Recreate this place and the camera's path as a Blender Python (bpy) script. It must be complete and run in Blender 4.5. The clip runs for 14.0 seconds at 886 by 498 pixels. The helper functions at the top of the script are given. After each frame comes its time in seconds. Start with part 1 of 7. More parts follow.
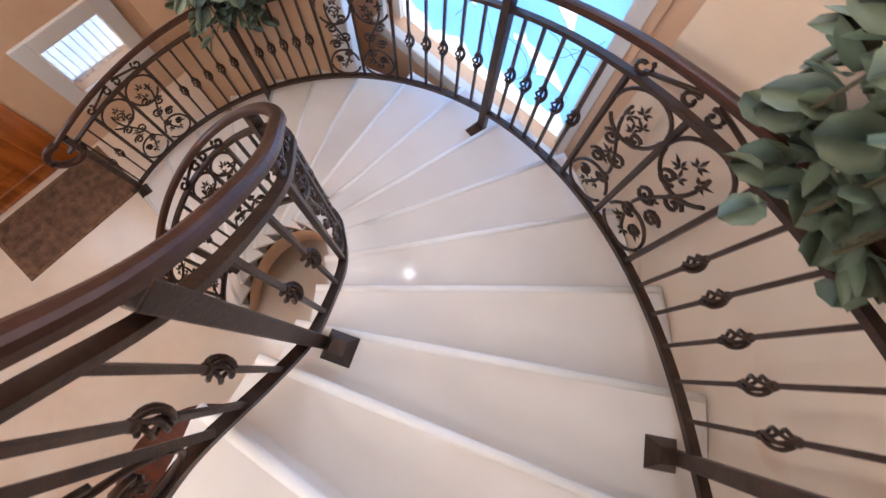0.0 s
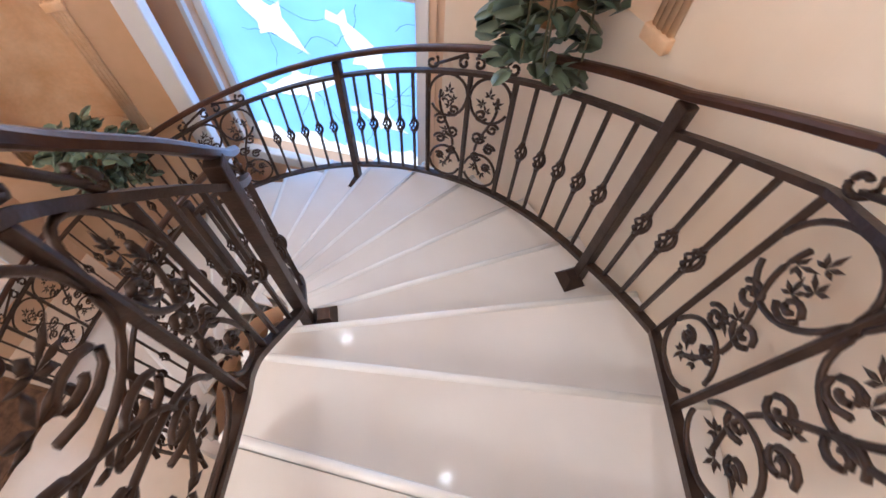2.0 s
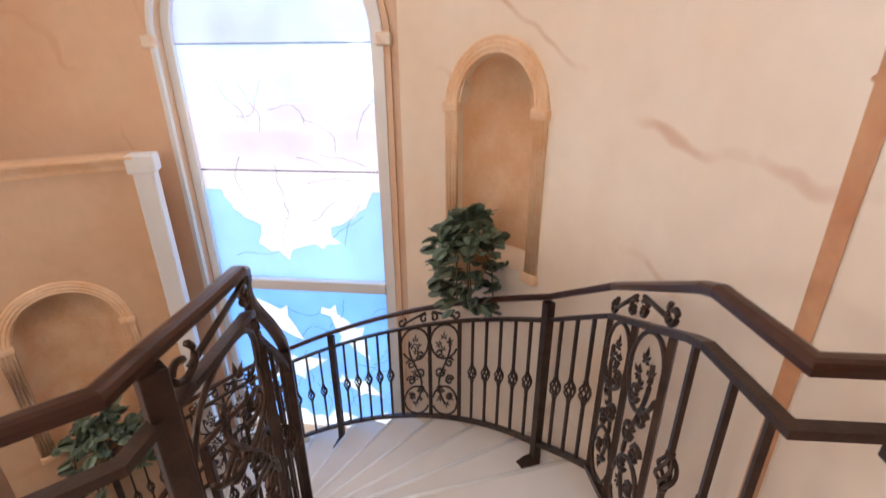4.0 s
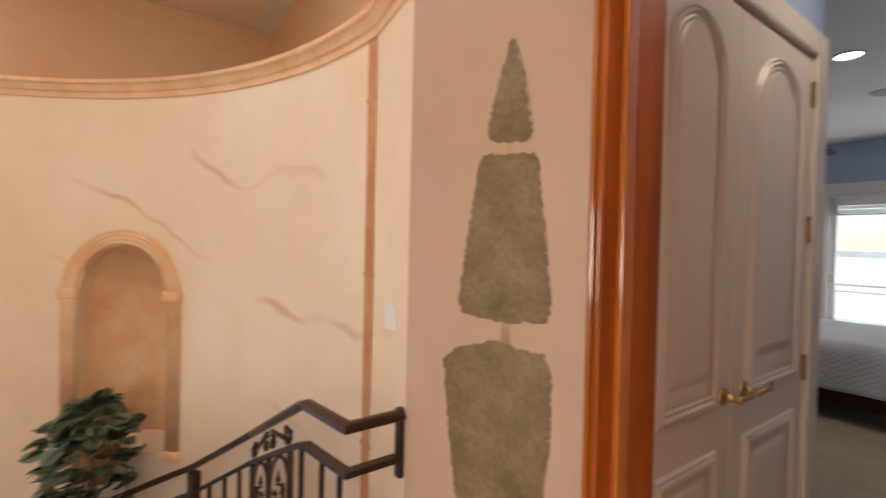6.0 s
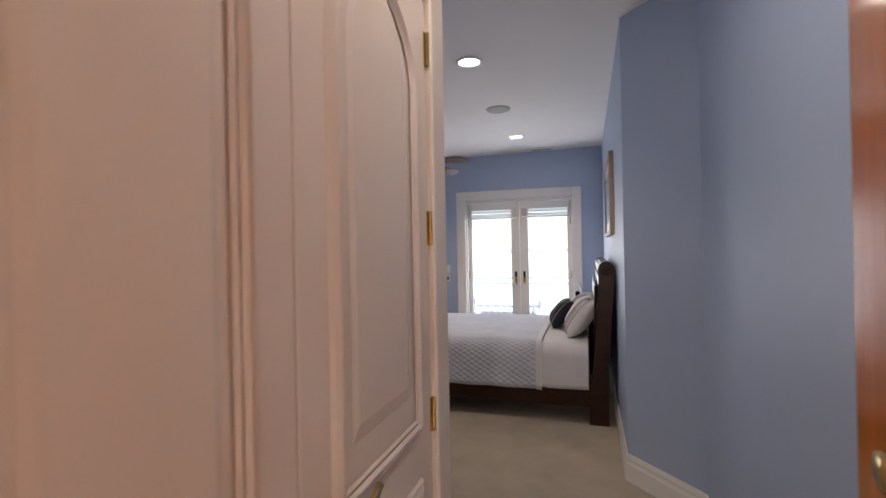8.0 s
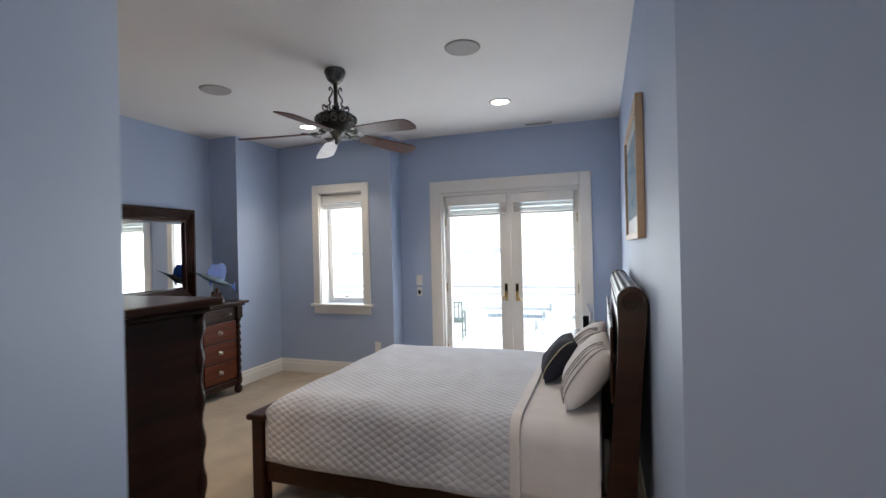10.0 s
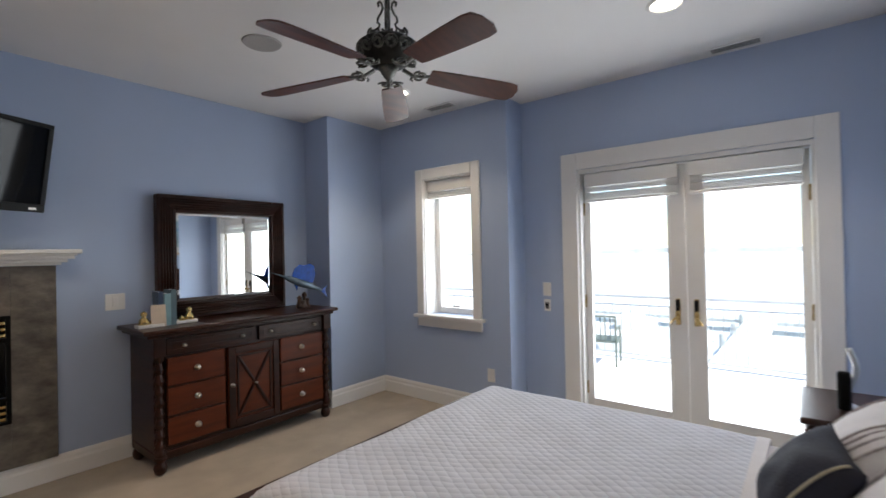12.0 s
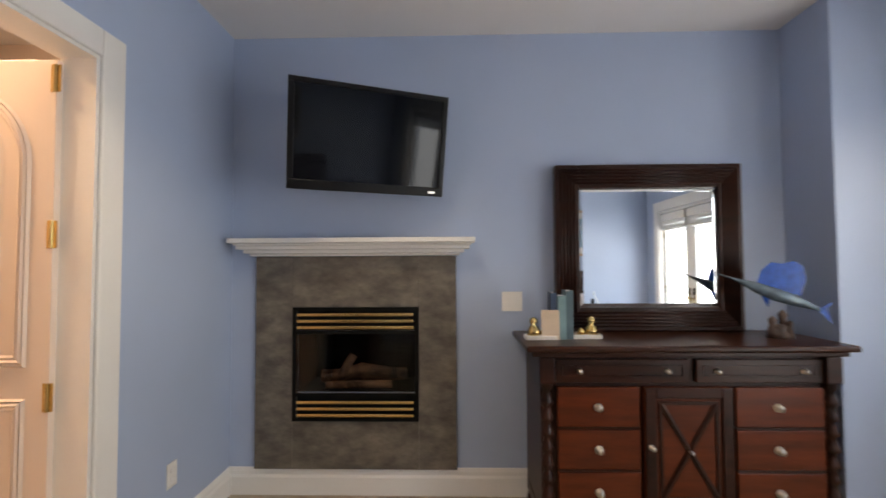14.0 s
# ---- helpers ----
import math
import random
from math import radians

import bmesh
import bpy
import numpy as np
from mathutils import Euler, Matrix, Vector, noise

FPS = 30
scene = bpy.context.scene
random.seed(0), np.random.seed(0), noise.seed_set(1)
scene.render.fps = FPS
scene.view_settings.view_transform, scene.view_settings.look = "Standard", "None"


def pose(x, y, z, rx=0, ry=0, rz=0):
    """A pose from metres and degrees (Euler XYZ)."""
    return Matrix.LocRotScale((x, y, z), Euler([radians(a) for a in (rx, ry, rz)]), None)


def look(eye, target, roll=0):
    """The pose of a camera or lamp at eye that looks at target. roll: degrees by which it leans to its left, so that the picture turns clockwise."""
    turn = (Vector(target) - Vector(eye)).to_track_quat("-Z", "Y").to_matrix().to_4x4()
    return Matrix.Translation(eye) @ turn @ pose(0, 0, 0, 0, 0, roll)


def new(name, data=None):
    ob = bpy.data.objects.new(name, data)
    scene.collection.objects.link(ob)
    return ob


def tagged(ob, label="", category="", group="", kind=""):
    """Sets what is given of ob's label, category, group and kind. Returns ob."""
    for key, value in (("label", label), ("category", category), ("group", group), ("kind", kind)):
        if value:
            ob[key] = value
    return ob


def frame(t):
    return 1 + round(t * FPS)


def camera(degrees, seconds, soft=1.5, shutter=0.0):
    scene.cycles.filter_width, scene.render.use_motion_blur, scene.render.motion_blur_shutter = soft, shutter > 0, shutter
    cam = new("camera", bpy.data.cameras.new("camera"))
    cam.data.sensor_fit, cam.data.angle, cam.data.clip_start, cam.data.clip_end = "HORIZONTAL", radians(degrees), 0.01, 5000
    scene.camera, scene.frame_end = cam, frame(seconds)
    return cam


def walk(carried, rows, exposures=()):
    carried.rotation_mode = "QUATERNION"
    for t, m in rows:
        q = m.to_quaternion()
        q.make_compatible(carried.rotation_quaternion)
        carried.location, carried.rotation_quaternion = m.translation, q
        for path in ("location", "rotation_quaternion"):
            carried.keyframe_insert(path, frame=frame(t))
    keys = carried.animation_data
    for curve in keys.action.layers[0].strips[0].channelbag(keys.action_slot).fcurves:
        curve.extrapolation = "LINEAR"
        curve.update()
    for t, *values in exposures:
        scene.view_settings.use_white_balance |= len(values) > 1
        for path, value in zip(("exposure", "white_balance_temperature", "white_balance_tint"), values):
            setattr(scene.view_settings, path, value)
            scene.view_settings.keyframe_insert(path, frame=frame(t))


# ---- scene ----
cam = camera(88.3, 14.0, shutter=0.3)
PATH = [
    (0, (1.912, 0.248, 0.848), (1.621, 0.673, -1.085), 7.8),
    (0.5, (2.01, 0.142, 0.906), (1.726, 0.644, -1.009), 7.1),
    (1, (2.082, 0.018, 0.971), (1.818, 0.634, -0.913), 6.7),
    (1.5, (2.157, -0.153, 1.036), (1.921, 0.634, -0.788), 4.7),
    (2, (2.19, -0.371, 1.083), (2.015, 0.615, -0.648), 4.1),
    (2.2, (2.186, -0.465, 1.109), (2.034, 0.591, -0.583), 4.2),
    (4.3, (2.316, -1.228, 1.339), (2.125, 0.683, 0.78), -0.5),
    (4.7, (2.243, -1.379, 1.411), (2.165, 0.595, 1.097), 0.4),
    (5, (2.232, -1.48, 1.38), (2.343, 0.512, 1.235), -0.5),
    (5.5, (2.249, -1.548, 1.363), (2.816, 0.37, 1.316), 0.9),
    (6, (2.284, -1.572, 1.356), (3.453, 0.05, 1.325), 1.3),
    (6.5, (2.372, -1.553, 1.332), (3.998, -0.389, 1.33), 0.3),
    (7, (2.583, -1.524, 1.317), (4.433, -0.765, 1.325), -0.4),
    (7.5, (2.881, -1.457, 1.326), (4.778, -0.823, 1.335), -1.1),
    (8, (3.235, -1.396, 1.375), (5.141, -0.792, 1.378), -1.1),
    (8.2, (3.377, -1.398, 1.386), (5.284, -0.796, 1.388), -1.1),
    (10.3, (5.036, -1.409, 1.444), (6.914, -0.722, 1.444), -1.4),
    (10.5, (5.18, -1.401, 1.445), (7.04, -0.666, 1.448), -1.3),
    (11, (5.529, -1.406, 1.436), (7.331, -0.537, 1.44), -1.2),
    (11.5, (5.849, -1.364, 1.433), (7.544, -0.302, 1.439), -1.2),
    (12, (6.109, -1.172, 1.422), (7.667, 0.082, 1.437), -1.2),
    (12.5, (6.376, -0.965, 1.383), (7.7, 0.534, 1.413), -1.4),
    (13, (6.622, -0.706, 1.398), (7.537, 1.072, 1.435), -1.1),
    (13.5, (6.759, -0.368, 1.38), (7.193, 1.584, 1.431), -0.6),
    (14, (6.832, -0.024, 1.328), (6.783, 1.974, 1.404), -0.3),
]
EXPOSURES = [(0.0, 1.20, 5450, 10), (2.5, 1.08, 5350, 10), (4.3, 0.60, 5750, 10), (5.5, 0.46, 6300, 10), (6.0, 0.48, 6500, 10), (7.0, 0.80, 6350, 13), (8.2, 1.06, 6400, 14), (10.3, 1.10, 6300, 7), (11.5, 1.06, 6350, 8), (12.5, 1.0, 6500, 9), (13.5, 1.20, 7000, 12), (14.0, 1.6, 6900, 10)]
walk(cam, [(t, look(eye, target, roll)) for t, eye, target, roll in PATH], EXPOSURES)

# ---- world and sun ----
world = bpy.data.worlds.new("sky")
scene.world = world
world.use_nodes = True
sky = world.node_tree.nodes.new("ShaderNodeTexSky")
sky.sky_type = "NISHITA"
sky.sun_disc = False
sky.dust_density = 0.3
sky.sun_elevation = radians(48)
sky.sun_rotation = radians(184)
world.node_tree.links.new(sky.outputs[0], world.node_tree.nodes["Background"].inputs[0])
world.node_tree.nodes["Background"].inputs[1].default_value = 0.15
sun = new("sun", bpy.data.lights.new("sun", "SUN"))
sun.data.energy, sun.data.angle, sun.data.color = 5.0, radians(0.6), (1.0, 0.95, 0.88)
sun.matrix_world = look((-0.6, -8, 9), (0, 0, 0))


def spot(x, y, z, power, colour):
    """A recessed downlight: a soft-edged cone that leaves the top of the walls unlit."""
    ob = new("downlight_beam", bpy.data.lights.new("downlight_beam", "SPOT"))
    ob.data.energy, ob.data.color, ob.data.shadow_soft_size = power, colour, 0.06
    ob.data.spot_size, ob.data.spot_blend = radians(118), 0.55
    ob.location = (x, y, z)


def lamp(name, x, y, z, power, size, colour):
    ob = new(name, bpy.data.lights.new(name, "AREA"))
    ob.data.shape, ob.data.size, ob.data.energy, ob.data.color = "DISK", size, power, colour
    ob.matrix_world = pose(x, y, z)
    return ob


# daylight in the opening of the tall arched window
daylight = new("window_daylight", bpy.data.lights.new("window_daylight", "AREA"))
daylight.data.shape, daylight.data.size, daylight.data.size_y = "RECTANGLE", 1.32, 3.56
daylight.data.energy, daylight.data.color = 13, (0.93, 0.96, 1.0)
daylight.matrix_world = pose(1.0, 1.775, 0.28, -90, 0, 0)

# daylight in the french doors and in the bay window
for y, z, w, h, watts in ((-0.45, 1.0, 1.36, 1.56, 14), (1.45, 1.42, 0.44, 1.04, 3.6)):
    sky_light = new("window_daylight", bpy.data.lights.new("window_daylight", "AREA"))
    sky_light.data.shape, sky_light.data.size, sky_light.data.size_y = "RECTANGLE", w, h
    sky_light.data.energy, sky_light.data.color = watts, (0.97, 0.98, 1.0)
    sky_light.matrix_world = look((9.87 if y < 0 else 9.66, y, z), (0, y, z))

HALL_W, ROOM_W = 9.0, 15.0
for x, y in ((6.42, -0.61), (8.75, -0.6), (8.76, 1.39), (6.48, 1.37)):
    spot(x, y, 2.69, ROOM_W, (1.0, 0.80, 0.58))
for x, y, k in ((2.3, -1.9, 0.14), (2.3, -0.1, 0.26), (1.05, 0.9, 0.40), (-0.2, 0.2, 0.25), (-0.6, -1.2, 0.6), (0.9, -2.6, 0.8)):
    lamp("downlight_beam", x, y, 2.69, HALL_W * k, 0.06, (1.0, 0.94, 0.87))
lamp("downlight_beam", 4.7, 1.3, 2.69, 10, 0.2, (1.0, 0.66, 0.40))
lamp("downlight_beam", 4.2, -1.45, 2.69, 3.7, 0.10, (1.0, 0.86, 0.70))

chandelier_light = new("chandelier_light", bpy.data.lights.new("chandelier_light", "POINT"))
chandelier_light.data.energy, chandelier_light.data.shadow_soft_size, chandelier_light.data.color = 36, 0.3, (1.0, 0.90, 0.78)
chandelier_light.location = (0.75, -1.55, 1.30)

# ---- materials ----


def mat(name, colour, rough=0.5, metal=0.0, vary=0.08, scale=6.0, fine=60.0, bump=0.05, second=None, stretch=(1, 1, 1), island=0.0, coat=0.0):
    """A surface with two scales of variation in colour and a fine relief."""
    m = bpy.data.materials.new(name)
    m.use_nodes = True
    n, l = m.node_tree.nodes, m.node_tree.links
    b = n["Principled BSDF"]
    b.inputs["Roughness"].default_value, b.inputs["Metallic"].default_value = rough, metal
    b.inputs["Coat Weight"].default_value = coat
    b.inputs["Coat Roughness"].default_value = 0.08
    co, mp = n.new("ShaderNodeTexCoord"), n.new("ShaderNodeMapping")
    mp.inputs["Scale"].default_value = stretch
    l.new(co.outputs["Object"], mp.inputs["Vector"])
    big, small = n.new("ShaderNodeTexNoise"), n.new("ShaderNodeTexNoise")
    big.inputs["Scale"].default_value, small.inputs["Scale"].default_value = scale, fine
    big.inputs["Detail"].default_value, small.inputs["Detail"].default_value = 4, 3
    for k in (big, small):
        l.new(mp.outputs[0], k.inputs["Vector"])
    mix = n.new("ShaderNodeMix")
    mix.data_type = "RGBA"
    c2 = second or tuple(max(0.0, c * (1 - 2.2 * vary)) for c in colour)
    mix.inputs[6].default_value, mix.inputs[7].default_value = (*c2, 1), (*colour, 1)
    ramp = n.new("ShaderNodeValToRGB")
    ramp.color_ramp.elements[0].position, ramp.color_ramp.elements[1].position = 0.32, 0.68
    l.new(big.outputs[0], ramp.inputs[0])
    l.new(ramp.outputs[0], mix.inputs[0])
    hs = n.new("ShaderNodeHueSaturation")
    l.new(mix.outputs[2], hs.inputs["Color"])
    ma = n.new("ShaderNodeMapRange")
    ma.inputs[3].default_value, ma.inputs[4].default_value = 1 - vary, 1 + vary
    l.new(small.outputs[0], ma.inputs[0])
    last = ma.outputs[0]
    if island:
        info, mr, mul = n.new("ShaderNodeObjectInfo"), n.new("ShaderNodeMapRange"), n.new("ShaderNodeMath")
        mr.inputs[3].default_value, mr.inputs[4].default_value = 1 - island, 1 + island
        mul.operation = "MULTIPLY"
        l.new(info.outputs["Random"], mr.inputs[0])
        l.new(mr.outputs[0], mul.inputs[0])
        l.new(last, mul.inputs[1])
        last = mul.outputs[0]
    l.new(last, hs.inputs["Value"])
    l.new(hs.outputs[0], b.inputs["Base Color"])
    if bump:
        bp = n.new("ShaderNodeBump")
        bp.inputs["Strength"].default_value, bp.inputs["Distance"].default_value = bump, 0.01
        l.new(small.outputs[0], bp.inputs["Height"])
        l.new(bp.outputs[0], b.inputs["Normal"])
    return m


def glow(name, colour, strength):
    m = bpy.data.materials.new(name)
    m.use_nodes = True
    n, l = m.node_tree.nodes, m.node_tree.links
    b = n["Principled BSDF"]
    b.inputs["Base Color"].default_value = (*colour, 1)
    b.inputs["Emission Color"].default_value, b.inputs["Emission Strength"].default_value = (*colour, 1), strength
    return m


def clear_glass(name, tint=(1, 1, 1), gloss=0.06):
    m = bpy.data.materials.new(name)
    m.use_nodes = True
    n, l = m.node_tree.nodes, m.node_tree.links
    n.remove(n["Principled BSDF"])
    tr, gl, mx = n.new("ShaderNodeBsdfTransparent"), n.new("ShaderNodeBsdfGlossy"), n.new("ShaderNodeMixShader")
    tr.inputs[0].default_value = (*tint, 1)
    gl.inputs["Roughness"].default_value = 0.02
    mx.inputs[0].default_value = gloss
    l.new(tr.outputs[0], mx.inputs[1])
    l.new(gl.outputs[0], mx.inputs[2])
    l.new(mx.outputs[0], n["Material Output"].inputs[0])
    return m


def art_glass(name, colour, clear=0.25, gloss=0.05):
    """Opal window glass: lets daylight through, scattered and coloured, with some clear view."""
    m = bpy.data.materials.new(name)
    m.use_nodes = True
    n, l = m.node_tree.nodes, m.node_tree.links
    n.remove(n["Principled BSDF"])
    co, no, mix = n.new("ShaderNodeTexCoord"), n.new("ShaderNodeTexNoise"), n.new("ShaderNodeMix")
    no.inputs["Scale"].default_value, no.inputs["Detail"].default_value = 2.6, 5
    mix.data_type = "RGBA"
    mix.inputs[6].default_value = (*[c * 0.72 for c in colour], 1)
    mix.inputs[7].default_value = (*[min(1, c * 1.12) for c in colour], 1)
    l.new(co.outputs["Object"], no.inputs["Vector"])
    l.new(no.outputs[0], mix.inputs[0])
    tl, tr, gl = n.new("ShaderNodeBsdfTranslucent"), n.new("ShaderNodeBsdfTransparent"), n.new("ShaderNodeBsdfGlossy")
    gl.inputs["Roughness"].default_value = 0.05
    a, b = n.new("ShaderNodeMixShader"), n.new("ShaderNodeMixShader")
    a.inputs[0].default_value, b.inputs[0].default_value = clear, gloss
    l.new(mix.outputs[2], tl.inputs[0])
    l.new(mix.outputs[2], tr.inputs[0])
    l.new(tl.outputs[0], a.inputs[1])
    l.new(tr.outputs[0], a.inputs[2])
    l.new(a.outputs[0], b.inputs[1])
    l.new(gl.outputs[0], b.inputs[2])
    l.new(b.outputs[0], n["Material Output"].inputs[0])
    return m


BLUE = mat("blue_wall_paint", (0.41, 0.50, 0.68), 0.55, vary=0.02, scale=1.5, fine=220, bump=0.04)
PEACH = mat("peach_faux_plaster", (0.78, 0.57, 0.39), 0.55, vary=0.05, scale=1.3, fine=14, bump=0.04, second=(0.74, 0.47, 0.28))
CREAM = mat("cream_faux_marble_plaster", (0.87, 0.77, 0.63), 0.5, vary=0.05, scale=1.4, fine=10, bump=0.03, second=(0.82, 0.66, 0.49))
ROSE = mat("rose_faux_plaster", (0.58, 0.44, 0.34), 0.55, vary=0.06, scale=1.6, fine=12, bump=0.03, second=(0.53, 0.38, 0.28))
TAN = mat("tan_faux_plaster", (0.68, 0.46, 0.29), 0.55, vary=0.06, scale=1.5, fine=12, bump=0.03, second=(0.60, 0.37, 0.20))
RUST = mat("rust_paint", (0.60, 0.33, 0.16), 0.6, vary=0.16, scale=7, fine=30, second=(0.50, 0.22, 0.09))


def veins(m, colour, amount):
    """Thin wandering diagonal veins over a painted surface."""
    n, l = m.node_tree.nodes, m.node_tree.links
    b = n["Principled BSDF"]
    src = b.inputs["Base Color"].links[0].from_socket
    co, mp, wv, rp, mx = n.new("ShaderNodeTexCoord"), n.new("ShaderNodeMapping"), n.new("ShaderNodeTexWave"), n.new("ShaderNodeValToRGB"), n.new("ShaderNodeMix")
    mp.inputs["Rotation"].default_value = (0.5, 0.9, 0.4)
    wv.inputs["Scale"].default_value, wv.inputs["Distortion"].default_value = 0.55, 9.0
    wv.inputs["Detail"].default_value, wv.inputs["Detail Scale"].default_value = 4.0, 1.2
    rp.color_ramp.elements[0].position, rp.color_ramp.elements[1].position = 0.982, 1.0
    rp.color_ramp.elements[1].color = (amount, amount, amount, 1)
    mx.data_type = "RGBA"
    mx.inputs[7].default_value = (*colour, 1)
    l.new(co.outputs["Object"], mp.inputs["Vector"])
    l.new(mp.outputs[0], wv.inputs["Vector"])
    l.new(wv.outputs[1], rp.inputs[0])
    patch, keep, fade = n.new("ShaderNodeTexNoise"), n.new("ShaderNodeMapRange"), n.new("ShaderNodeMath")
    patch.inputs["Scale"].default_value, patch.inputs["Detail"].default_value = 2.3, 5
    keep.inputs[1].default_value, keep.inputs[2].default_value = 0.47, 0.66
    fade.operation = "MULTIPLY"
    l.new(mp.outputs[0], patch.inputs["Vector"])
    l.new(patch.outputs[0], keep.inputs[0])
    l.new(rp.outputs[0], fade.inputs[0])
    l.new(keep.outputs[0], fade.inputs[1])
    l.new(fade.outputs[0], mx.inputs[0])
    l.new(src, mx.inputs[6])
    l.new(mx.outputs[2], b.inputs["Base Color"])


veins(CREAM, (0.60, 0.33, 0.17), 0.6)
veins(TAN, (0.50, 0.26, 0.12), 0.3)
veins(ROSE, (0.50, 0.28, 0.18), 0.2)
veins(PEACH, (0.60, 0.32, 0.15), 0.3)
STONE = mat("cast_stone_trim", (0.84, 0.60, 0.38), 0.6, second=(0.74, 0.45, 0.23), vary=0.10, scale=7, fine=50, bump=0.08)
CEIL = mat("white_ceiling_paint", (0.80, 0.79, 0.78), 0.8, vary=0.015, scale=2, fine=200, bump=0.05)
WARMCEIL = mat("cream_ceiling_paint", (0.86, 0.72, 0.55), 0.8, vary=0.03, scale=2, fine=120, bump=0.04)
WHITE = mat("white_satin_paint", (0.82, 0.81, 0.785), 0.35, vary=0.02, scale=3, fine=90, bump=0.02)
DOORWHITE = mat("cream_white_door_paint", (0.77, 0.66, 0.575), 0.4, vary=0.02, scale=3, fine=120, bump=0.03)
CARPET = mat("beige_cut_pile_carpet", (0.48, 0.41, 0.325), 0.95, vary=0.08, scale=4, fine=420, bump=0.45)
MARBLE = mat("polished_cream_marble", (0.79, 0.745, 0.70), 0.45, vary=0.04, scale=2.2, fine=9, bump=0.01, second=(0.75, 0.695, 0.63), coat=0.10)
veins(MARBLE, (0.70, 0.60, 0.50), 0.12)
FOYER = mat("polished_warm_marble_floor", (0.80, 0.69, 0.57), 0.16, vary=0.05, scale=1.8, fine=9, bump=0.0, second=(0.74, 0.60, 0.46))
# the light caught along the step edges is put into this paler colour
NOSING = mat("marble_nosing_highlight", (0.93, 0.91, 0.87), 0.25, vary=0.03, scale=3, fine=20, bump=0.01)
IRON = mat("dark_bronze_iron", (0.075, 0.045, 0.032), 0.42, metal=0.55, vary=0.2, scale=18, fine=120, bump=0.12)
RAILM = mat("bronze_brown_handrail", (0.080, 0.036, 0.023), 0.32, metal=0.5, vary=0.15, scale=12, fine=90, bump=0.05)
MAHOG = mat("dark_mahogany_wood", (0.036, 0.010, 0.005), 0.36, vary=0.3, scale=3, fine=30, bump=0.05, stretch=(1, 1, 9))
MAHOG_H = mat("dark_mahogany_board", (0.042, 0.012, 0.005), 0.30, vary=0.28, scale=3, fine=30, bump=0.05, stretch=(1, 9, 9))
REDWOOD = mat("red_mahogany_panel", (0.115, 0.023, 0.006), 0.34, vary=0.2, scale=3, fine=26, bump=0.05, stretch=(1, 8, 8))
CHERRY = mat("glossy_cherry_door_wood", (0.52, 0.140, 0.014), 0.2, vary=0.22, scale=2.4, fine=24, bump=0.03, stretch=(7, 7, 0.7), coat=0.7)
CHERRY_L = mat("glossy_orange_cherry_stile", (0.60, 0.20, 0.035), 0.2, vary=0.15, scale=2.4, fine=24, bump=0.03, stretch=(7, 7, 0.7), coat=0.7)
BRASS = mat("polished_brass", (0.66, 0.48, 0.20), 0.26, metal=1.0, vary=0.06, scale=12, fine=80, bump=0.02)
NICKEL = mat("brushed_nickel", (0.62, 0.58, 0.52), 0.3, metal=1.0, vary=0.08, scale=20, fine=90, bump=0.02)
for dim in (MAHOG, MAHOG_H, REDWOOD):
    dim.node_tree.nodes["Principled BSDF"].inputs["Specular IOR Level"].default_value = 0.28
CHERRY_J = mat("satin_cherry_jamb", (0.52, 0.120, 0.008), 0.5, vary=0.2, scale=2.4, fine=24, bump=0.03, stretch=(7, 7, 0.7))
SLATE = mat("grey_slate_tile", (0.19, 0.165, 0.135), 0.5, vary=0.34, scale=6, fine=30, bump=0.35, second=(0.07, 0.062, 0.052), stretch=(1, 1, 1.8))
BLACK = mat("black_metal", (0.005, 0.005, 0.005), 0.6, vary=0.2, scale=10, fine=60)
SCREEN = mat("black_screen_glass", (0.004, 0.005, 0.007), 0.05, vary=0.05, scale=2, fine=5, bump=0)
BLADE = mat("fan_blade_walnut", (0.115, 0.030, 0.012), 0.42, vary=0.25, scale=3, fine=26, stretch=(1, 8, 8))
PEWTER = mat("aged_pewter", (0.22, 0.22, 0.195), 0.38, metal=0.8, vary=0.35, scale=24, fine=120, bump=0.2)
SHEET = mat("soft_white_linen", (0.73, 0.72, 0.755), 0.85, vary=0.04, scale=7, fine=180, bump=0.15)
NAVY = mat("navy_velvet", (0.012, 0.015, 0.035), 0.8, vary=0.2, scale=8, fine=120, bump=0.2)
GLASS = clear_glass("window_glass")
MIRROR = mat("mirror_silver", (0.86, 0.88, 0.88), 0.015, metal=1.0, vary=0.0, bump=0)
LEAF = mat("ivy_leaf_green", (0.12, 0.175, 0.105), 0.38, vary=0.22, scale=14, fine=60, bump=0.1, island=0.45, second=(0.20, 0.245, 0.175))
SCREEN.node_tree.nodes["Principled BSDF"].inputs["Specular IOR Level"].default_value = 0.2
BULB = glow("lamp_lens", (1.0, 0.9, 0.75), 9.0)
AGED = mat("painted_topiary_green", (0.275, 0.215, 0.125), 0.65, vary=0.42, scale=11, fine=75, second=(0.165, 0.125, 0.065))

# ---- mesh helpers ----


def part(name, bm, material, parent=None, label="", smooth=False):
    me = bpy.data.meshes.new(name)
    bmesh.ops.recalc_face_normals(bm, faces=bm.faces)
    bm.to_mesh(me)
    bm.free()
    me.materials.append(material)
    if smooth:
        me.polygons.foreach_set("use_smooth", [True] * len(me.polygons))
    ob = new(name, me)
    if parent is not None:
        ob.parent = parent
    if label:
        tagged(ob, label)
    return ob


def thing(name, label, category, group="", at=None, kind=""):
    ob = new(name)
    if at is not None:
        ob.matrix_world = at
    return tagged(ob, label, category, group, kind)


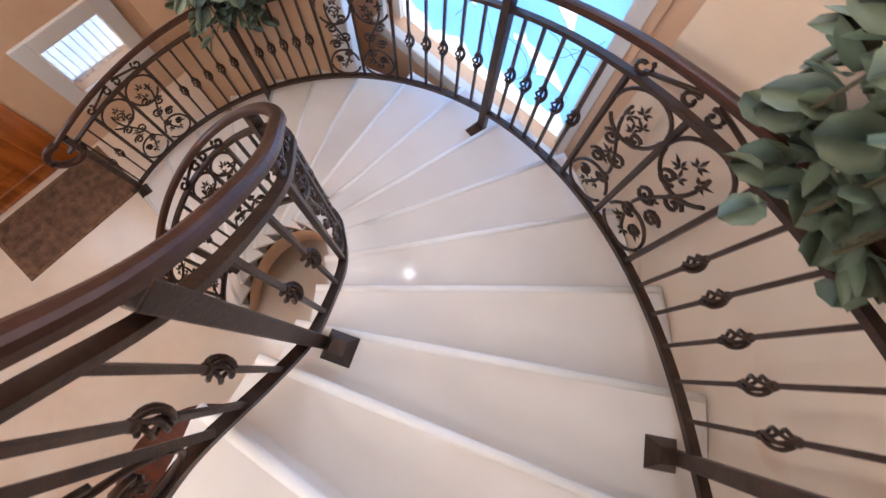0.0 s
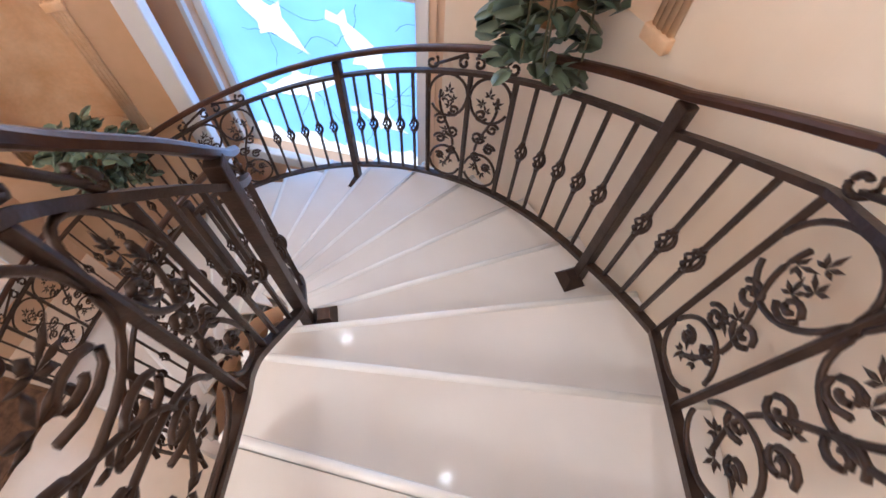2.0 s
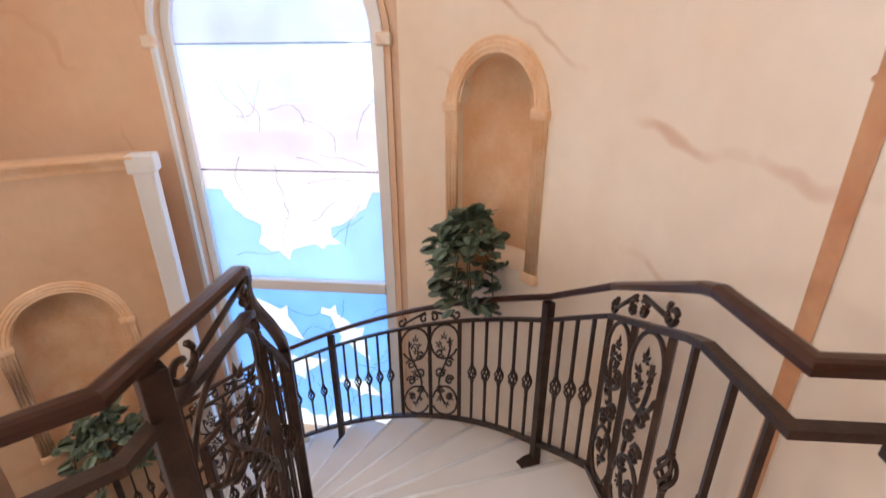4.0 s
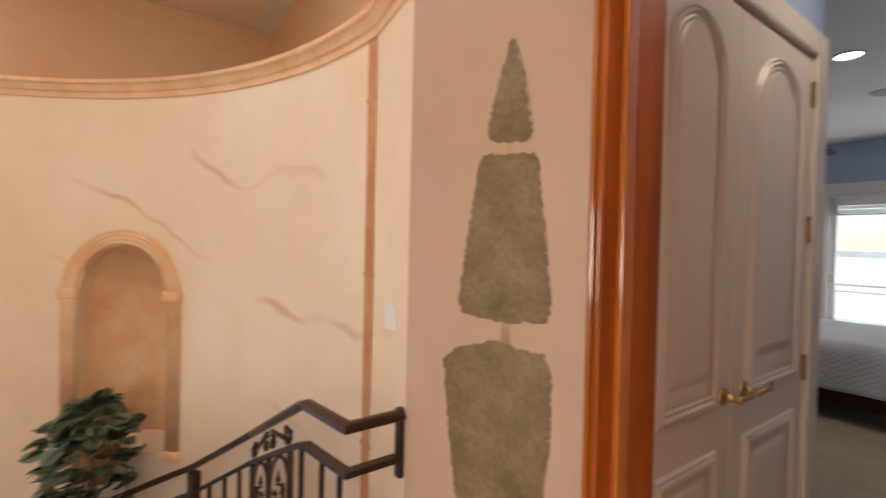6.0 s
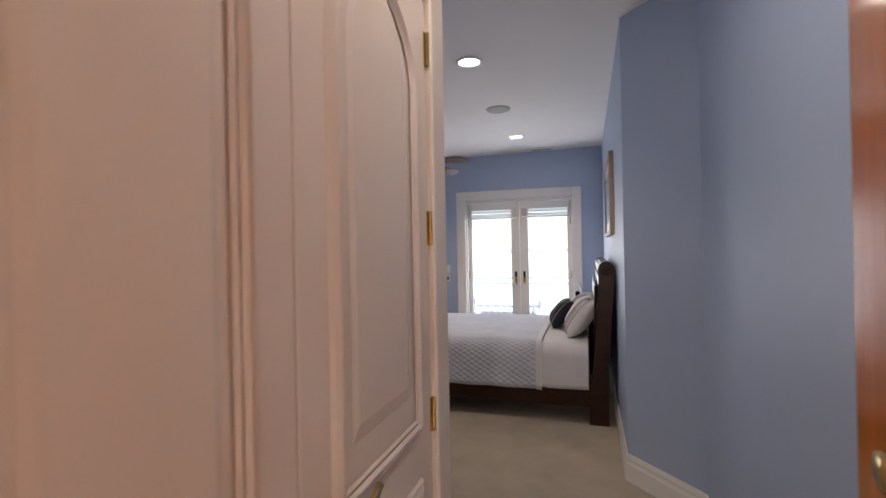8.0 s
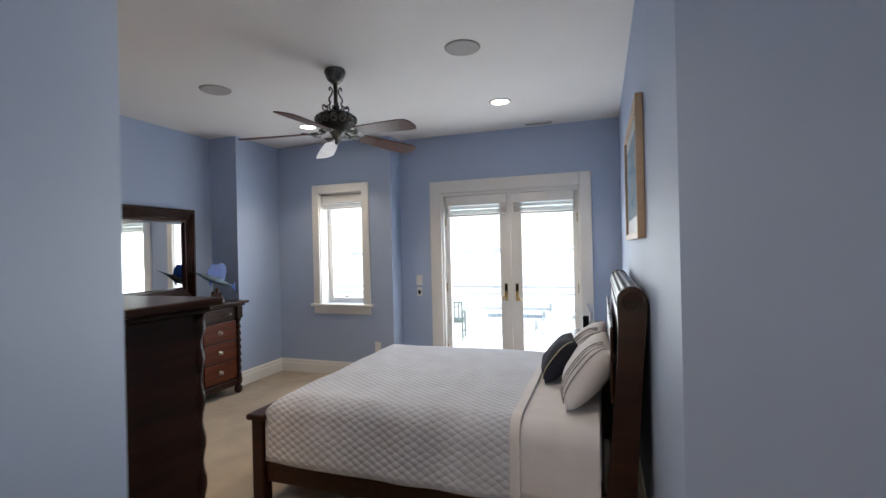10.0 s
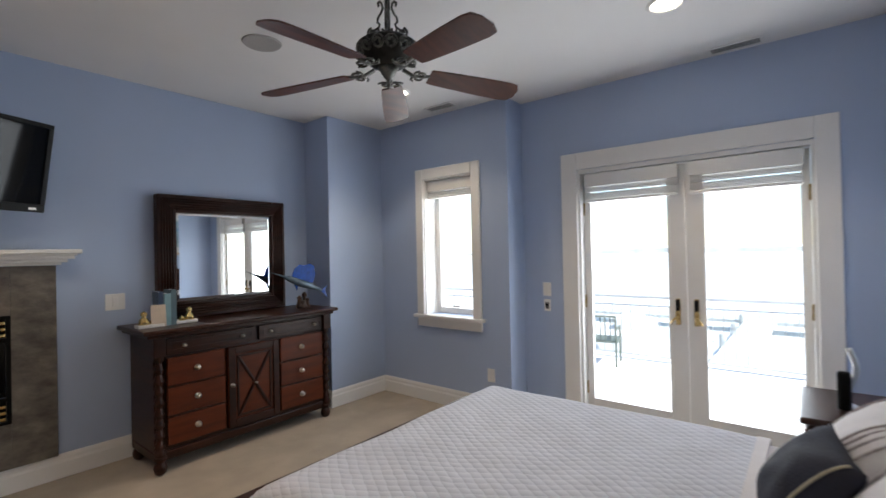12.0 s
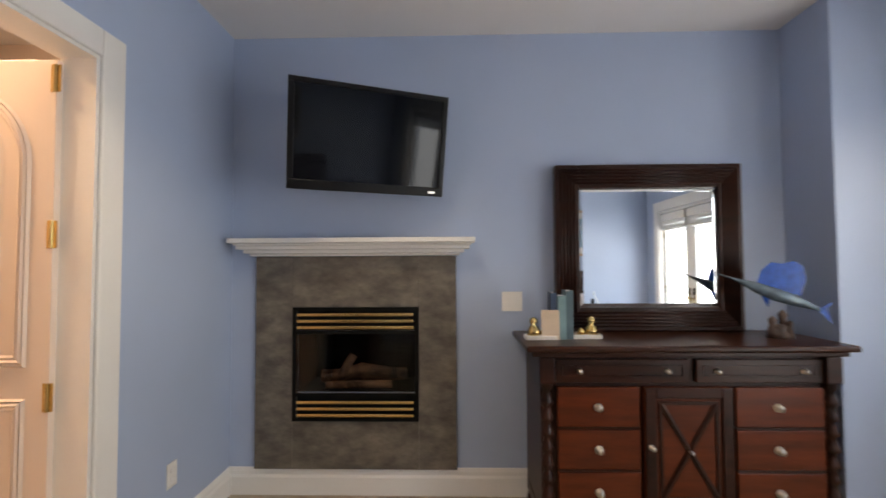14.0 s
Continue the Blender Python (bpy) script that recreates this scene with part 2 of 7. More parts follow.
def structure(ob, label, category="wall"):
    return tagged(ob, label, category, kind="structure")


def box(bm, x0, y0, z0, x1, y1, z1, bevel=0.0, m=None):
    r = bmesh.ops.create_cube(bm, size=1.0)
    vs = r["verts"]
    for v in vs:
        v.co = Vector((x0 + (v.co.x + 0.5) * (x1 - x0), y0 + (v.co.y + 0.5) * (y1 - y0), z0 + (v.co.z + 0.5) * (z1 - z0)))
    if bevel:
        es = {e for v in vs for e in v.link_edges}
        r2 = bmesh.ops.bevel(bm, geom=list(es), offset=bevel, segments=2, affect="EDGES", profile=0.5)
        vs = list({v for f in r2["faces"] for v in f.verts} | {v for v in vs if v.is_valid})
    if m is not None:
        bmesh.ops.transform(bm, matrix=m, verts=vs)
    return vs


def boxes(*rows, bevel=0.0):
    bm = bmesh.new()
    for r in rows:
        box(bm, *r, bevel=bevel)
    return bm


def sweep(bm, pts, profile, closed=False, up=(0, 0, 1), cap=True):
    """Carries a closed 2D profile (side, up) along a line of points, with mitred corners."""
    pts = [Vector(p) for p in pts]
    n, rings = len(pts), []
    for i, p in enumerate(pts):
        a = pts[(i - 1) % n] if (i or closed) else None
        b = pts[(i + 1) % n] if (i < n - 1 or closed) else None
        d0 = (p - a).normalized() if a is not None else (b - p).normalized()
        d1 = (b - p).normalized() if b is not None else d0
        d = (d0 + d1)
        d = d.normalized() if d.length > 1e-6 else d1
        u = Vector(up)
        side = d.cross(u)
        side = side.normalized() if side.length > 1e-4 else d.cross(Vector((0.3, 1, 0.2))).normalized()
        u2 = side.cross(d).normalized()
        k = 1.0 / max(0.5, math.sqrt(max(0.0, (1 + d0.dot(d1)) / 2)))
        rings.append([bm.verts.new(p + side * (s * k) + u2 * t) for s, t in profile])
    m = len(profile)
    for i in range(n if closed else n - 1):
        r0, r1 = rings[i], rings[(i + 1) % n]
        for j in range(m):
            bm.faces.new((r0[j], r0[(j + 1) % m], r1[(j + 1) % m], r1[j]))
    if cap and not closed:
        bm.faces.new(rings[0][::-1])
        bm.faces.new(rings[-1])
    return bm


def circle(r, n=6, a0=0.0):
    return [(r * math.cos(a0 + 2 * math.pi * i / n), r * math.sin(a0 + 2 * math.pi * i / n)) for i in range(n)]


def lathe(bm, profile, n=20, at=(0, 0, 0), m=None):
    rings, made = [], []
    for r, z in profile:
        ring = [bm.verts.new((at[0] + max(r, 1e-4) * math.cos(2 * math.pi * i / n), at[1] + max(r, 1e-4) * math.sin(2 * math.pi * i / n), at[2] + z)) for i in range(n)]
        rings.append(ring)
        made += ring
    for a, b in zip(rings, rings[1:]):
        for i in range(n):
            bm.faces.new((a[i], a[(i + 1) % n], b[(i + 1) % n], b[i]))
    bm.faces.new(rings[0][::-1])
    bm.faces.new(rings[-1])
    if m is not None:
        bmesh.ops.transform(bm, matrix=m, verts=made)
    return bm


def prism(bm, pts, z0, z1):
    """An upright prism over a plan."""
    lo = [bm.verts.new((x, y, z0)) for x, y in pts]
    hi = [bm.verts.new((x, y, z1)) for x, y in pts]
    n = len(pts)
    bm.faces.new(lo[::-1])
    bm.faces.new(hi)
    for i in range(n):
        bm.faces.new((lo[i], lo[(i + 1) % n], hi[(i + 1) % n], hi[i]))
    return bm


def wall(name, p0, p1, z0, z1, material, label, thick=0.12, openings=()):
    """A wall whose inner face runs from p0 to p1 with the room on its left; openings are (from, to, low, high)."""
    p0, p1 = Vector((*p0, 0)), Vector((*p1, 0))
    length = (p1 - p0).length
    d = (p1 - p0).normalized()
    m = Matrix.Translation(p0) @ Matrix.Rotation(math.atan2(d.y, d.x), 4, "Z")
    bm = bmesh.new()
    cuts = sorted(openings)
    u = 0.0
    for a, b, lo, hi in cuts:
        if a > u:
            box(bm, u, -thick, z0, a, 0, z1, m=m)
        if lo > z0:
            box(bm, a, -thick, z0, b, 0, lo, m=m)
        if hi < z1:
            box(bm, a, -thick, hi, b, 0, z1, m=m)
        u = b
    if u < length:
        box(bm, u, -thick, z0, length, 0, z1, m=m)
    return structure(part(name, bm, material), label)


def baseboard(pts, label="tall white moulded baseboard"):
    """A moulded board along a line on the floor, with the room on its left."""
    prof = [(0, 0), (-0.018, 0), (-0.018, 0.10), (-0.012, 0.115), (-0.012, 0.135), (-0.005, 0.155), (0, 0.155)]
    bm = sweep(bmesh.new(), [(x, y, 0.002) for x, y in pts], prof)
    return structure(part("baseboard", bm, WHITE), label, "baseboard")


def arc(r, a0, a1, n, c=(1.088, -0.394)):
    return [(c[0] + r * math.cos(radians(a0 + (a1 - a0) * i / n)), c[1] + r * math.sin(radians(a0 + (a1 - a0) * i / n))) for i in range(n + 1)]

# ---- large structure ----
H = 2.72            # ceiling
RISE = 0.158
LOW = -17 * RISE    # foyer floor
C0 = (1.088, -0.394)  # the curved wall and outer rail turn about this
CI = (1.09, -0.10)    # the inner rail turns about this

# bedroom
bm = prism(bmesh.new(), [(3.06, -1.95), (5.75, -1.95), (6.14, -1.62), (9.76, -1.62), (9.76, 2.72), (5.44, 2.72), (5.44, -0.40), (4.66, -0.88), (3.06, -0.88)], -0.12, 0.0)
structure(part("floor", bm, CARPET), "beige cut-pile carpet on the bedroom floor", "floor")
bm = prism(bmesh.new(), [(3.0, -2.1), (9.9, -2.1), (9.9, 2.9), (3.0, 2.9)], H, H + 0.1)
structure(part("ceiling", bm, CEIL), "smooth white bedroom ceiling", "ceiling")
BW = "matte periwinkle blue painted wall"
wall("wall_headboard", (6.12, -1.6), (9.7, -1.6), 0, H, BLUE, BW)
wall("wall_french_doors", (9.7, -1.6), (9.7, 0.80), 0, H, BLUE, BW, 0.16, [(0.38, 1.91, 0.0, 2.07)])
wall("wall_bay", (9.44, 0.80), (9.44, 2.32), 0, H, BLUE, BW, 0.26, [(0.36, 0.94, 0.83, 2.13)])
wall("wall_bay_side", (9.44, 2.32), (8.76, 2.32), 0, H, BLUE, BW, 0.48)
wall("wall_fireplace", (8.76, 2.68), (5.5, 2.68), 0, H, BLUE, BW, 0.12, [(2.161, 2.855, 0.592, 0.936)])
bm = boxes((5.85, 3.05, 0.54, 6.65, 3.08, 1.0), (5.87, 2.80, 0.55, 5.90, 3.05, 0.98), (6.604, 2.80, 0.55, 6.634, 3.05, 0.98), (5.85, 2.80, 0.56, 6.65, 3.05, 0.589), (5.85, 2.80, 0.94, 6.65, 3.05, 0.97), (5.9055, 2.682, 0.5925, 5.910, 2.80, 0.9355), (6.594, 2.682, 0.5925, 6.5985, 2.80, 0.9355), (5.910, 2.682, 0.5925, 6.594, 2.80, 0.597), (5.910, 2.682, 0.931, 6.594, 2.80, 0.9355))
structure(part("wall_firebox", bm, BLACK), "black metal lining of the fire chamber")
wall("wall_bath", (5.5, 2.68), (5.5, -0.45), 0, H, BLUE, BW, 0.12, [(1.06, 1.86, 0.0, 2.12)])
wall("wall_diagonal", (5.5, -0.45), (4.69, -0.93), 0, H, BLUE, BW)
wall("wall_closet", (4.69, -0.93), (3.15, -0.93), 0, H, BLUE, BW, 0.12, [(0.17, 1.37, 0.0, 2.12)])
wall("wall_entry_side", (3.16, -1.93), (5.74, -1.93), 0, H, BLUE, BW)
wall("wall_entry_angle", (5.74, -1.93), (6.12, -1.6), 0, H, BLUE, BW)
wall("wall_entry", (3.15, -0.93), (3.15, -1.93), 0, H, BLUE, BW, 0.083, [(0.145, 0.87, 0.0, 2.12)])
for pts in ([(6.12, -1.6), (9.7, -1.6), (9.7, -1.32)], [(9.7, 0.43), (9.7, 0.80), (9.44, 0.80), (9.44, 2.32), (8.76, 2.32), (8.76, 2.68), (5.5, 2.68), (5.5, 1.76)],
            [(5.5, 0.70), (5.5, -0.45), (4.69, -0.93)], [(3.2, -1.93), (5.74, -1.93), (6.12, -1.6)]):
    baseboard(pts)

# closet interior behind the double doors, and the bathroom behind the open door
bm = boxes((3.0, -0.45, 0, 5.0, -0.35, H))
structure(part("wall_closet_back", bm, WHITE), "white closet back wall")
bm = boxes((3.9, 0.3, 0, 4.0, 2.8, H), (3.9, 0.2, 0, 5.38, 0.3, H), (3.9, 2.7, 0, 5.38, 2.8, H))
structure(part("wall_bathroom", bm, DOORWHITE), "cream bathroom walls")
bm = boxes((4.0, 0.3, -0.1, 5.50, 2.7, 0.0))
structure(part("floor_bathroom", bm, MARBLE), "cream tiled bathroom floor", "floor")

# stair hall
HX, WY, EX = 2.92, 1.62, -1.35     # hall wall, window wall, entrance wall
bm = prism(bmesh.new(), [(EX - 0.2, -4.1), (3.06, -4.1), (3.06, 1.8), (EX - 0.2, 1.8)], H + 0.004, H + 0.1)
structure(part("ceiling_hall", bm, WARMCEIL), "warm cream ceiling over the stair hall", "ceiling")
bm = prism(bmesh.new(), [(EX - 0.2, -4.1), (3.06, -4.1), (3.06, 1.8), (EX - 0.2, 1.8)], LOW - 0.15, LOW)
structure(part("floor_foyer", bm, FOYER), "polished cream marble foyer floor", "floor")
bm = prism(bmesh.new(), [(1.73, -0.35), (1.80, -0.74), (0.75, -1.85), (0.75, -4.0), (3.04, -4.0), (3.04, -0.35)], -0.30, 0.0)
structure(part("floor_landing", bm, MARBLE), "polished cream marble upper landing", "floor")
PW = "peach faux-finished plaster wall"
wall("wall_entrance", (EX, WY), (EX, -4.0), LOW, H, PEACH, PW, 0.14, [(1.14, 1.60, LOW + 0.45, LOW + 0.87), (2.10, 3.0, LOW, LOW + 2.1)])
wall("wall_hall_back", (EX, -4.0), (3.0, -4.0), LOW, H, PEACH, PW)
wall("wall_hall_below", (HX, -4.0), (HX, -0.36), LOW, -0.3, PEACH, PW, 0.1)
wall("wall_hall_door", (2.985, -4.0), (2.985, -1.06), 0, H, ROSE, PW, 0.08, [(2.20, 2.925, 0.0, 2.12)])
wall("wall_topiary", (2.985, -1.06), (2.88, -0.60), 0, H, ROSE, "rose faux-plaster wall with a painted topiary", 0.08)
wall("wall_pole", (2.88, -0.60), (HX + 0.004, -0.33), -0.3, H, CREAM, "cream faux-marble plaster wall", 0.08)
wall("wall_upper_side", (3.12, -0.5), (3.12, WY), LOW, H, PEACH, PW, 0.08)

# window wall with an arched opening
WX, WR, WS, WB = 1.00, 0.66, 1.40, -1.50    # middle, half width, spring height, sill height


def arch_line(r, z0, n=24, x=WX, s=WS):
    return [(x - r, z0)] + [(x - r * math.cos(math.pi * i / n), s + r * math.sin(math.pi * i / n)) for i in range(n + 1)] + [(x + r, z0)]


def arched_wall(x0, x1, y0, y1, z0, z1, inner):
    """A wall slab with an arched hole, built from strips round the arch."""
    bm = bmesh.new()
    out = []
    for x, z in inner:
        if z <= WS + 1e-6:
            out.append((x0 if x < WX else x1, z))
        else:
            a = math.atan2(z - WS, x - WX)
            k = min(abs((x1 - WX) / math.cos(a)) if math.cos(a) > 1e-6 else 1e9, abs((x0 - WX) / math.cos(a)) if math.cos(a) < -1e-6 else 1e9, (z1 - WS) / max(1e-6, math.sin(a)))
            out.append((WX + k * math.cos(a), WS + k * math.sin(a)))
    for f in (y0, y1):
        vi = [bm.verts.new((x, f, z)) for x, z in inner]
        vo = [bm.verts.new((x, f, z)) for x, z in out]
        for i in range(len(inner) - 1):
            bm.faces.new((vi[i], vi[i + 1], vo[i + 1], vo[i]))
        # corners above
        for cx in (x0, x1):
            best = [i for i in range(len(out) - 1) if (abs(out[i][0] - cx) < 1e-6) != (abs(out[i + 1][0] - cx) < 1e-6) and out[i][1] > WS - 0.01]
            for i in best:
                bm.faces.new((vo[i], vo[i + 1], bm.verts.new((cx, f, z1))))
    a = [(x, z) for x, z in inner]
    vi0 = [bm.verts.new((x, y0, z)) for x, z in a]
    vi1 = [bm.verts.new((x, y1, z)) for x, z in a]
    for i in range(len(a) - 1):
        bm.faces.new((vi0[i], vi0[i + 1], vi1[i + 1], vi1[i]))
    box(bm, x0, y0, z0, x1, y1, inner[0][1])
    bmesh.ops.remove_doubles(bm, verts=bm.verts, dist=0.0005)
    return bm


structure(part("wall_window", arched_wall(EX, 3.12, WY, WY + 0.16, LOW, H, arch_line(WR, WB)), PEACH), "peach faux-finished plaster wall round a tall arched window")

# curved stair walls
def crown(pts, z, label, k=1.0):
    prof = [(0.11, 0), (-0.040 * k, 0), (-0.040 * k, -0.015), (-0.028 * k, -0.022), (-0.018 * k, -0.045), (-0.008 * k, -0.05), (-0.008 * k, -0.075), (0, -0.075), (0, -0.001), (0.11, -0.001)]
    bm = sweep(bmesh.new(), [(x, y, z) for x, y in pts], prof[::-1])
    return structure(part("trim", bm, STONE), label, "moulding")


TOP_R, TOP_L = 2.05, 0.80
WALL_R = 1.84


def curved_wall_with_niche(name, a0, a1, n0, n1, zb, zs, z0, z1, material, label):
    """A curved wall with an arched niche between angles n0 and n1 (base zb, spring zs)."""
    bm = bmesh.new()
    mid, half = (n0 + n1) / 2, (n1 - n0) / 2
    hr = radians(half) * WALL_R
    steps = 12

    def col(b0, b1, lo0, lo1, hi0, hi1):
        q = []
        for r in (WALL_R, WALL_R + 0.26):
            for b, lo, hi in ((b0, lo0, hi0), (b1, lo1, hi1)):
                x, y = C0[0] + r * math.cos(radians(b)), C0[1] + r * math.sin(radians(b))
                q.append((bm.verts.new((x, y, lo)), bm.verts.new((x, y, hi))))
        (a, A), (b, B), (c, C), (d, D) = q
        for f in ((a, b, B, A), (c, C, D, d), (A, B, D, C), (a, c, d, b), (a, A, C, c), (b, d, D, B)):
            bm.faces.new(f)

    n = max(2, int(abs(n0 - a0) / 3))
    for i in range(n):
        col(a0 + (n0 - a0) * i / n, a0 + (n0 - a0) * (i + 1) / n, z0, z0, z1, z1)
    n = max(2, int(abs(a1 - n1) / 3))
    for i in range(n):
        col(n1 + (a1 - n1) * i / n, n1 + (a1 - n1) * (i + 1) / n, z0, z0, z1, z1)
    for i in range(steps):
        b0, b1 = n0 + (n1 - n0) * i / steps, n0 + (n1 - n0) * (i + 1) / steps
        t0, t1 = (zs + hr * math.sqrt(max(0, 1 - ((b - mid) / half) ** 2)) for b in (b0, b1))
        col(b0, b1, z0, z0, zb, zb)
        col(b0, b1, t0, t1, z1, z1)
    bmesh.ops.remove_doubles(bm, verts=bm.verts, dist=0.0002)
    structure(part(name, bm, material), label)
    # curved back of the niche, with a half dome of shell flutes
    bm = bmesh.new()
    ring = []
    nu, nv = 24, 10
    cx, cy = C0[0] + (WALL_R + 0.0) * math.cos(radians(mid)), C0[1] + (WALL_R + 0.0) * math.sin(radians(mid))
    ax = Vector((math.cos(radians(mid)), math.sin(radians(mid)), 0))
    tx = Vector((-ax.y, ax.x, 0))
    prof = [(zb, 1.0)] + [(zb + (zs - zb) * j / 4, 1.0) for j in range(1, 5)] + [(zs + hr * math.sin(math.pi / 2 * j / nv), math.cos(math.pi / 2 * j / nv)) for j in range(1, nv + 1)]
    for z, k in prof:
        row = []
        for i in range(nu + 1):
            a = math.pi * i / nu
            flute = 1 + (0.11 * math.cos(i * math.pi) if z > zs + 0.01 else 0)
            p = Vector((cx, cy, z)) + tx * (hr * math.cos(a) * max(k, 0.02) * 1.01) + ax * (0.20 * math.sin(a) * max(k, 0.02) * flute + 0.02)
            row.append(bm.verts.new(p))
        ring.append(row)
    for r0, r1 in zip(ring, ring[1:]):
        for i in range(nu):
            bm.faces.new((r0[i], r0[i + 1], r1[i + 1], r1[i]))
    structure(part("trim", bm, STONE, smooth=True), "cast-stone niche lining with a fluted shell dome", "niche")
    # surround: two reeded pilasters and a moulded arch
    def on(b, z, out):
        return (C0[0] + (WALL_R - out) * math.cos(radians(b)), C0[1] + (WALL_R - out) * math.sin(radians(b)), z)
    dw = math.degrees(0.035 / WALL_R)
    bm = bmesh.new()
    path = [on(n0 - dw, zb - 0.02, 0.012)] + [on(mid - (half + dw) * math.cos(math.pi * i / 24), zs + (hr + 0.035) * math.sin(math.pi * i / 24), 0.012) for i in range(25)] + [on(n1 + dw, zb - 0.02, 0.012)]
    for off, rr in ((-0.025, 0.011), (-0.008, 0.013), (0.011, 0.013), (0.028, 0.011)):
        k = (half + dw + math.degrees(off / WALL_R))
        p2 = [on(mid - k, zb, 0.006)] + [on(mid - k * math.cos(math.pi * i / 24), zs + (hr + 0.035 + off) * math.sin(math.pi * i / 24), 0.006) for i in range(25)] + [on(mid + k, zb, 0.006)]
        sweep(bm, p2, circle(rr, 6))
    for b in (n0 - dw, n1 + dw):
        for z in (zs, zb):
            x, y, _ = on(b, z, 0.006)
            box(bm, -0.045, -0.022, -0.022, 0.045, 0.022, 0.022, 0.006, m=pose(x, y, z, 0, 0, b + 90))
    structure(part("trim", bm, STONE, smooth=True), "reeded cast-stone arch round the wall niche", "niche")


curved_wall_with_niche("wall_curved_right", 2.0, 66.0, 40.7, 54.8, 0.37, 1.085, LOW, TOP_R - 0.01, CREAM, "cream faux-marble curved stair wall")
crown([(2.88, -0.60)] + arc(WALL_R, 2, 66, 24), TOP_R, "moulded crown along the curved stair wall")
bm = prism(bmesh.new(), arc(WALL_R + 0.02, 2, 66, 20) + [(1.86, WY - 0.01), (3.11, WY - 0.01), (3.11, -0.3)], TOP_R - 0.06, TOP_R - 0.015)
structure(part("trim", bm, PEACH), "plaster ledge behind the stair wall", "ledge")
curved_wall_with_niche("wall_curved_left", 116.0, 148.0, 124.5, 140.5, -0.98, -0.20, LOW, TOP_L - 0.01, TAN, "tan faux-plaster curved stair wall")
crown(arc(WALL_R, 115.5, 148, 16), TOP_L, "moulded crown along the low curved stair wall")
bm = boxes((-0.055, -0.05, LOW, 0.055, 0.06, TOP_L - 0.03), (-0.075, -0.07, TOP_L - 0.10, 0.075, 0.07, TOP_L + 0.005), bevel=0.012)
ob = structure(part("trim", bm, WHITE), "white corner pilaster beside the arched window", "pilaster")
ob.matrix_world = pose(C0[0] + 1.87 * math.cos(radians(114.5)), C0[1] + 1.87 * math.sin(radians(114.5)), 0, 0, 0, 24)

# ---- staircase ----
# Places on the stairs go by n, the number of risers below the landing.
def at_outer(n, r):
    a = radians(4.6 + 10.6 * n)
    return Vector((C0[0] + r * math.cos(a), C0[1] + r * math.sin(a)))


def at_inner(n, r):
    a = radians(-20.8 + 14.9 * n)
    return Vector((CI[0] + r * math.cos(a), CI[1] + r * math.sin(a)))


def slope(n):
    return -RISE * max(0.0, n)


def lift(n):
    return 0.10 * min(1.0, max(0.0, 1 - n / 2.6))


def line(n, arc_at, r, join, top, level):
    """A rail's plan: an arc that straightens towards the landing and runs level along it."""
    if n >= join:
        return arc_at(n, r)
    if n >= 0:
        return arc_at(join, r).lerp(Vector(top), (join - n) / join)
    return Vector(top).lerp(Vector(level), min(1.0, -n))


OUT_R, IN_R = 1.735, 0.565


def outer(n, z):
    p = line(n, at_outer, OUT_R, 1.5, (2.70, -0.38), (2.73, -0.59))
    return (p.x, p.y, slope(n) + lift(n) + z)


# plan of the inner rail where it straightens towards the landing: riser count, x, y
TOP_PLAN = [(-1, 1.855, -0.66), (-0.5, 1.82, -0.47), (0, 1.778, -0.28), (0.5, 1.732, -0.205), (1, 1.700, -0.14), (2, 1.672, -0.005), (2.87, 1.640, 0.10), (3.6, 1.585, 0.185), (4.6, 1.480, 0.315), (6, 1.296, 0.426)]


def inner_plan(n):
    if n >= 6:
        return at_inner(n, IN_R)
    n = max(-1.0, n)
    i = max(j for j in range(len(TOP_PLAN) - 1) if TOP_PLAN[j][0] <= n)
    q = [TOP_PLAN[min(len(TOP_PLAN) - 1, max(0, i + j))] for j in (-1, 0, 1, 2)]
    span = q[2][0] - q[1][0]
    t = (n - q[1][0]) / span

    def tangent(a, b):
        return Vector((b[1] - a[1], b[2] - a[2])) * (span / max(0.5, b[0] - a[0]))
    p, r = Vector(q[1][1:]), Vector(q[2][1:])
    return p * (2 * t ** 3 - 3 * t ** 2 + 1) + tangent(q[0], q[2]) * (t ** 3 - 2 * t ** 2 + t) + r * (3 * t ** 2 - 2 * t ** 3) + tangent(q[1], q[3]) * (t ** 3 - t ** 2)


def inner(n, z):
    p = inner_plan(n)
    return (p.x, p.y, slope(n) + 0.05 + 0.05 * min(1.0, max(0.0, -n)) + z)


def edge_in(n):
    """The open ends of the treads, which stand out past the rail over the well."""
    if n < 0.6:
        return Vector((1.69, -0.343)).lerp(edge_in(0.6), max(0.0, n) / 0.6)
    p = inner_plan(n)
    d = Vector(CI) - p
    return p + d.normalized() * 0.085


def edge_out(n):
    return at_outer(n - 0.2 * max(0.0, 1 - abs(n - 1)), 1.835) if n > 0.3 else Vector((2.915, -0.34 + 0.30 * n))


def xy(v):
    return (v.x, v.y)


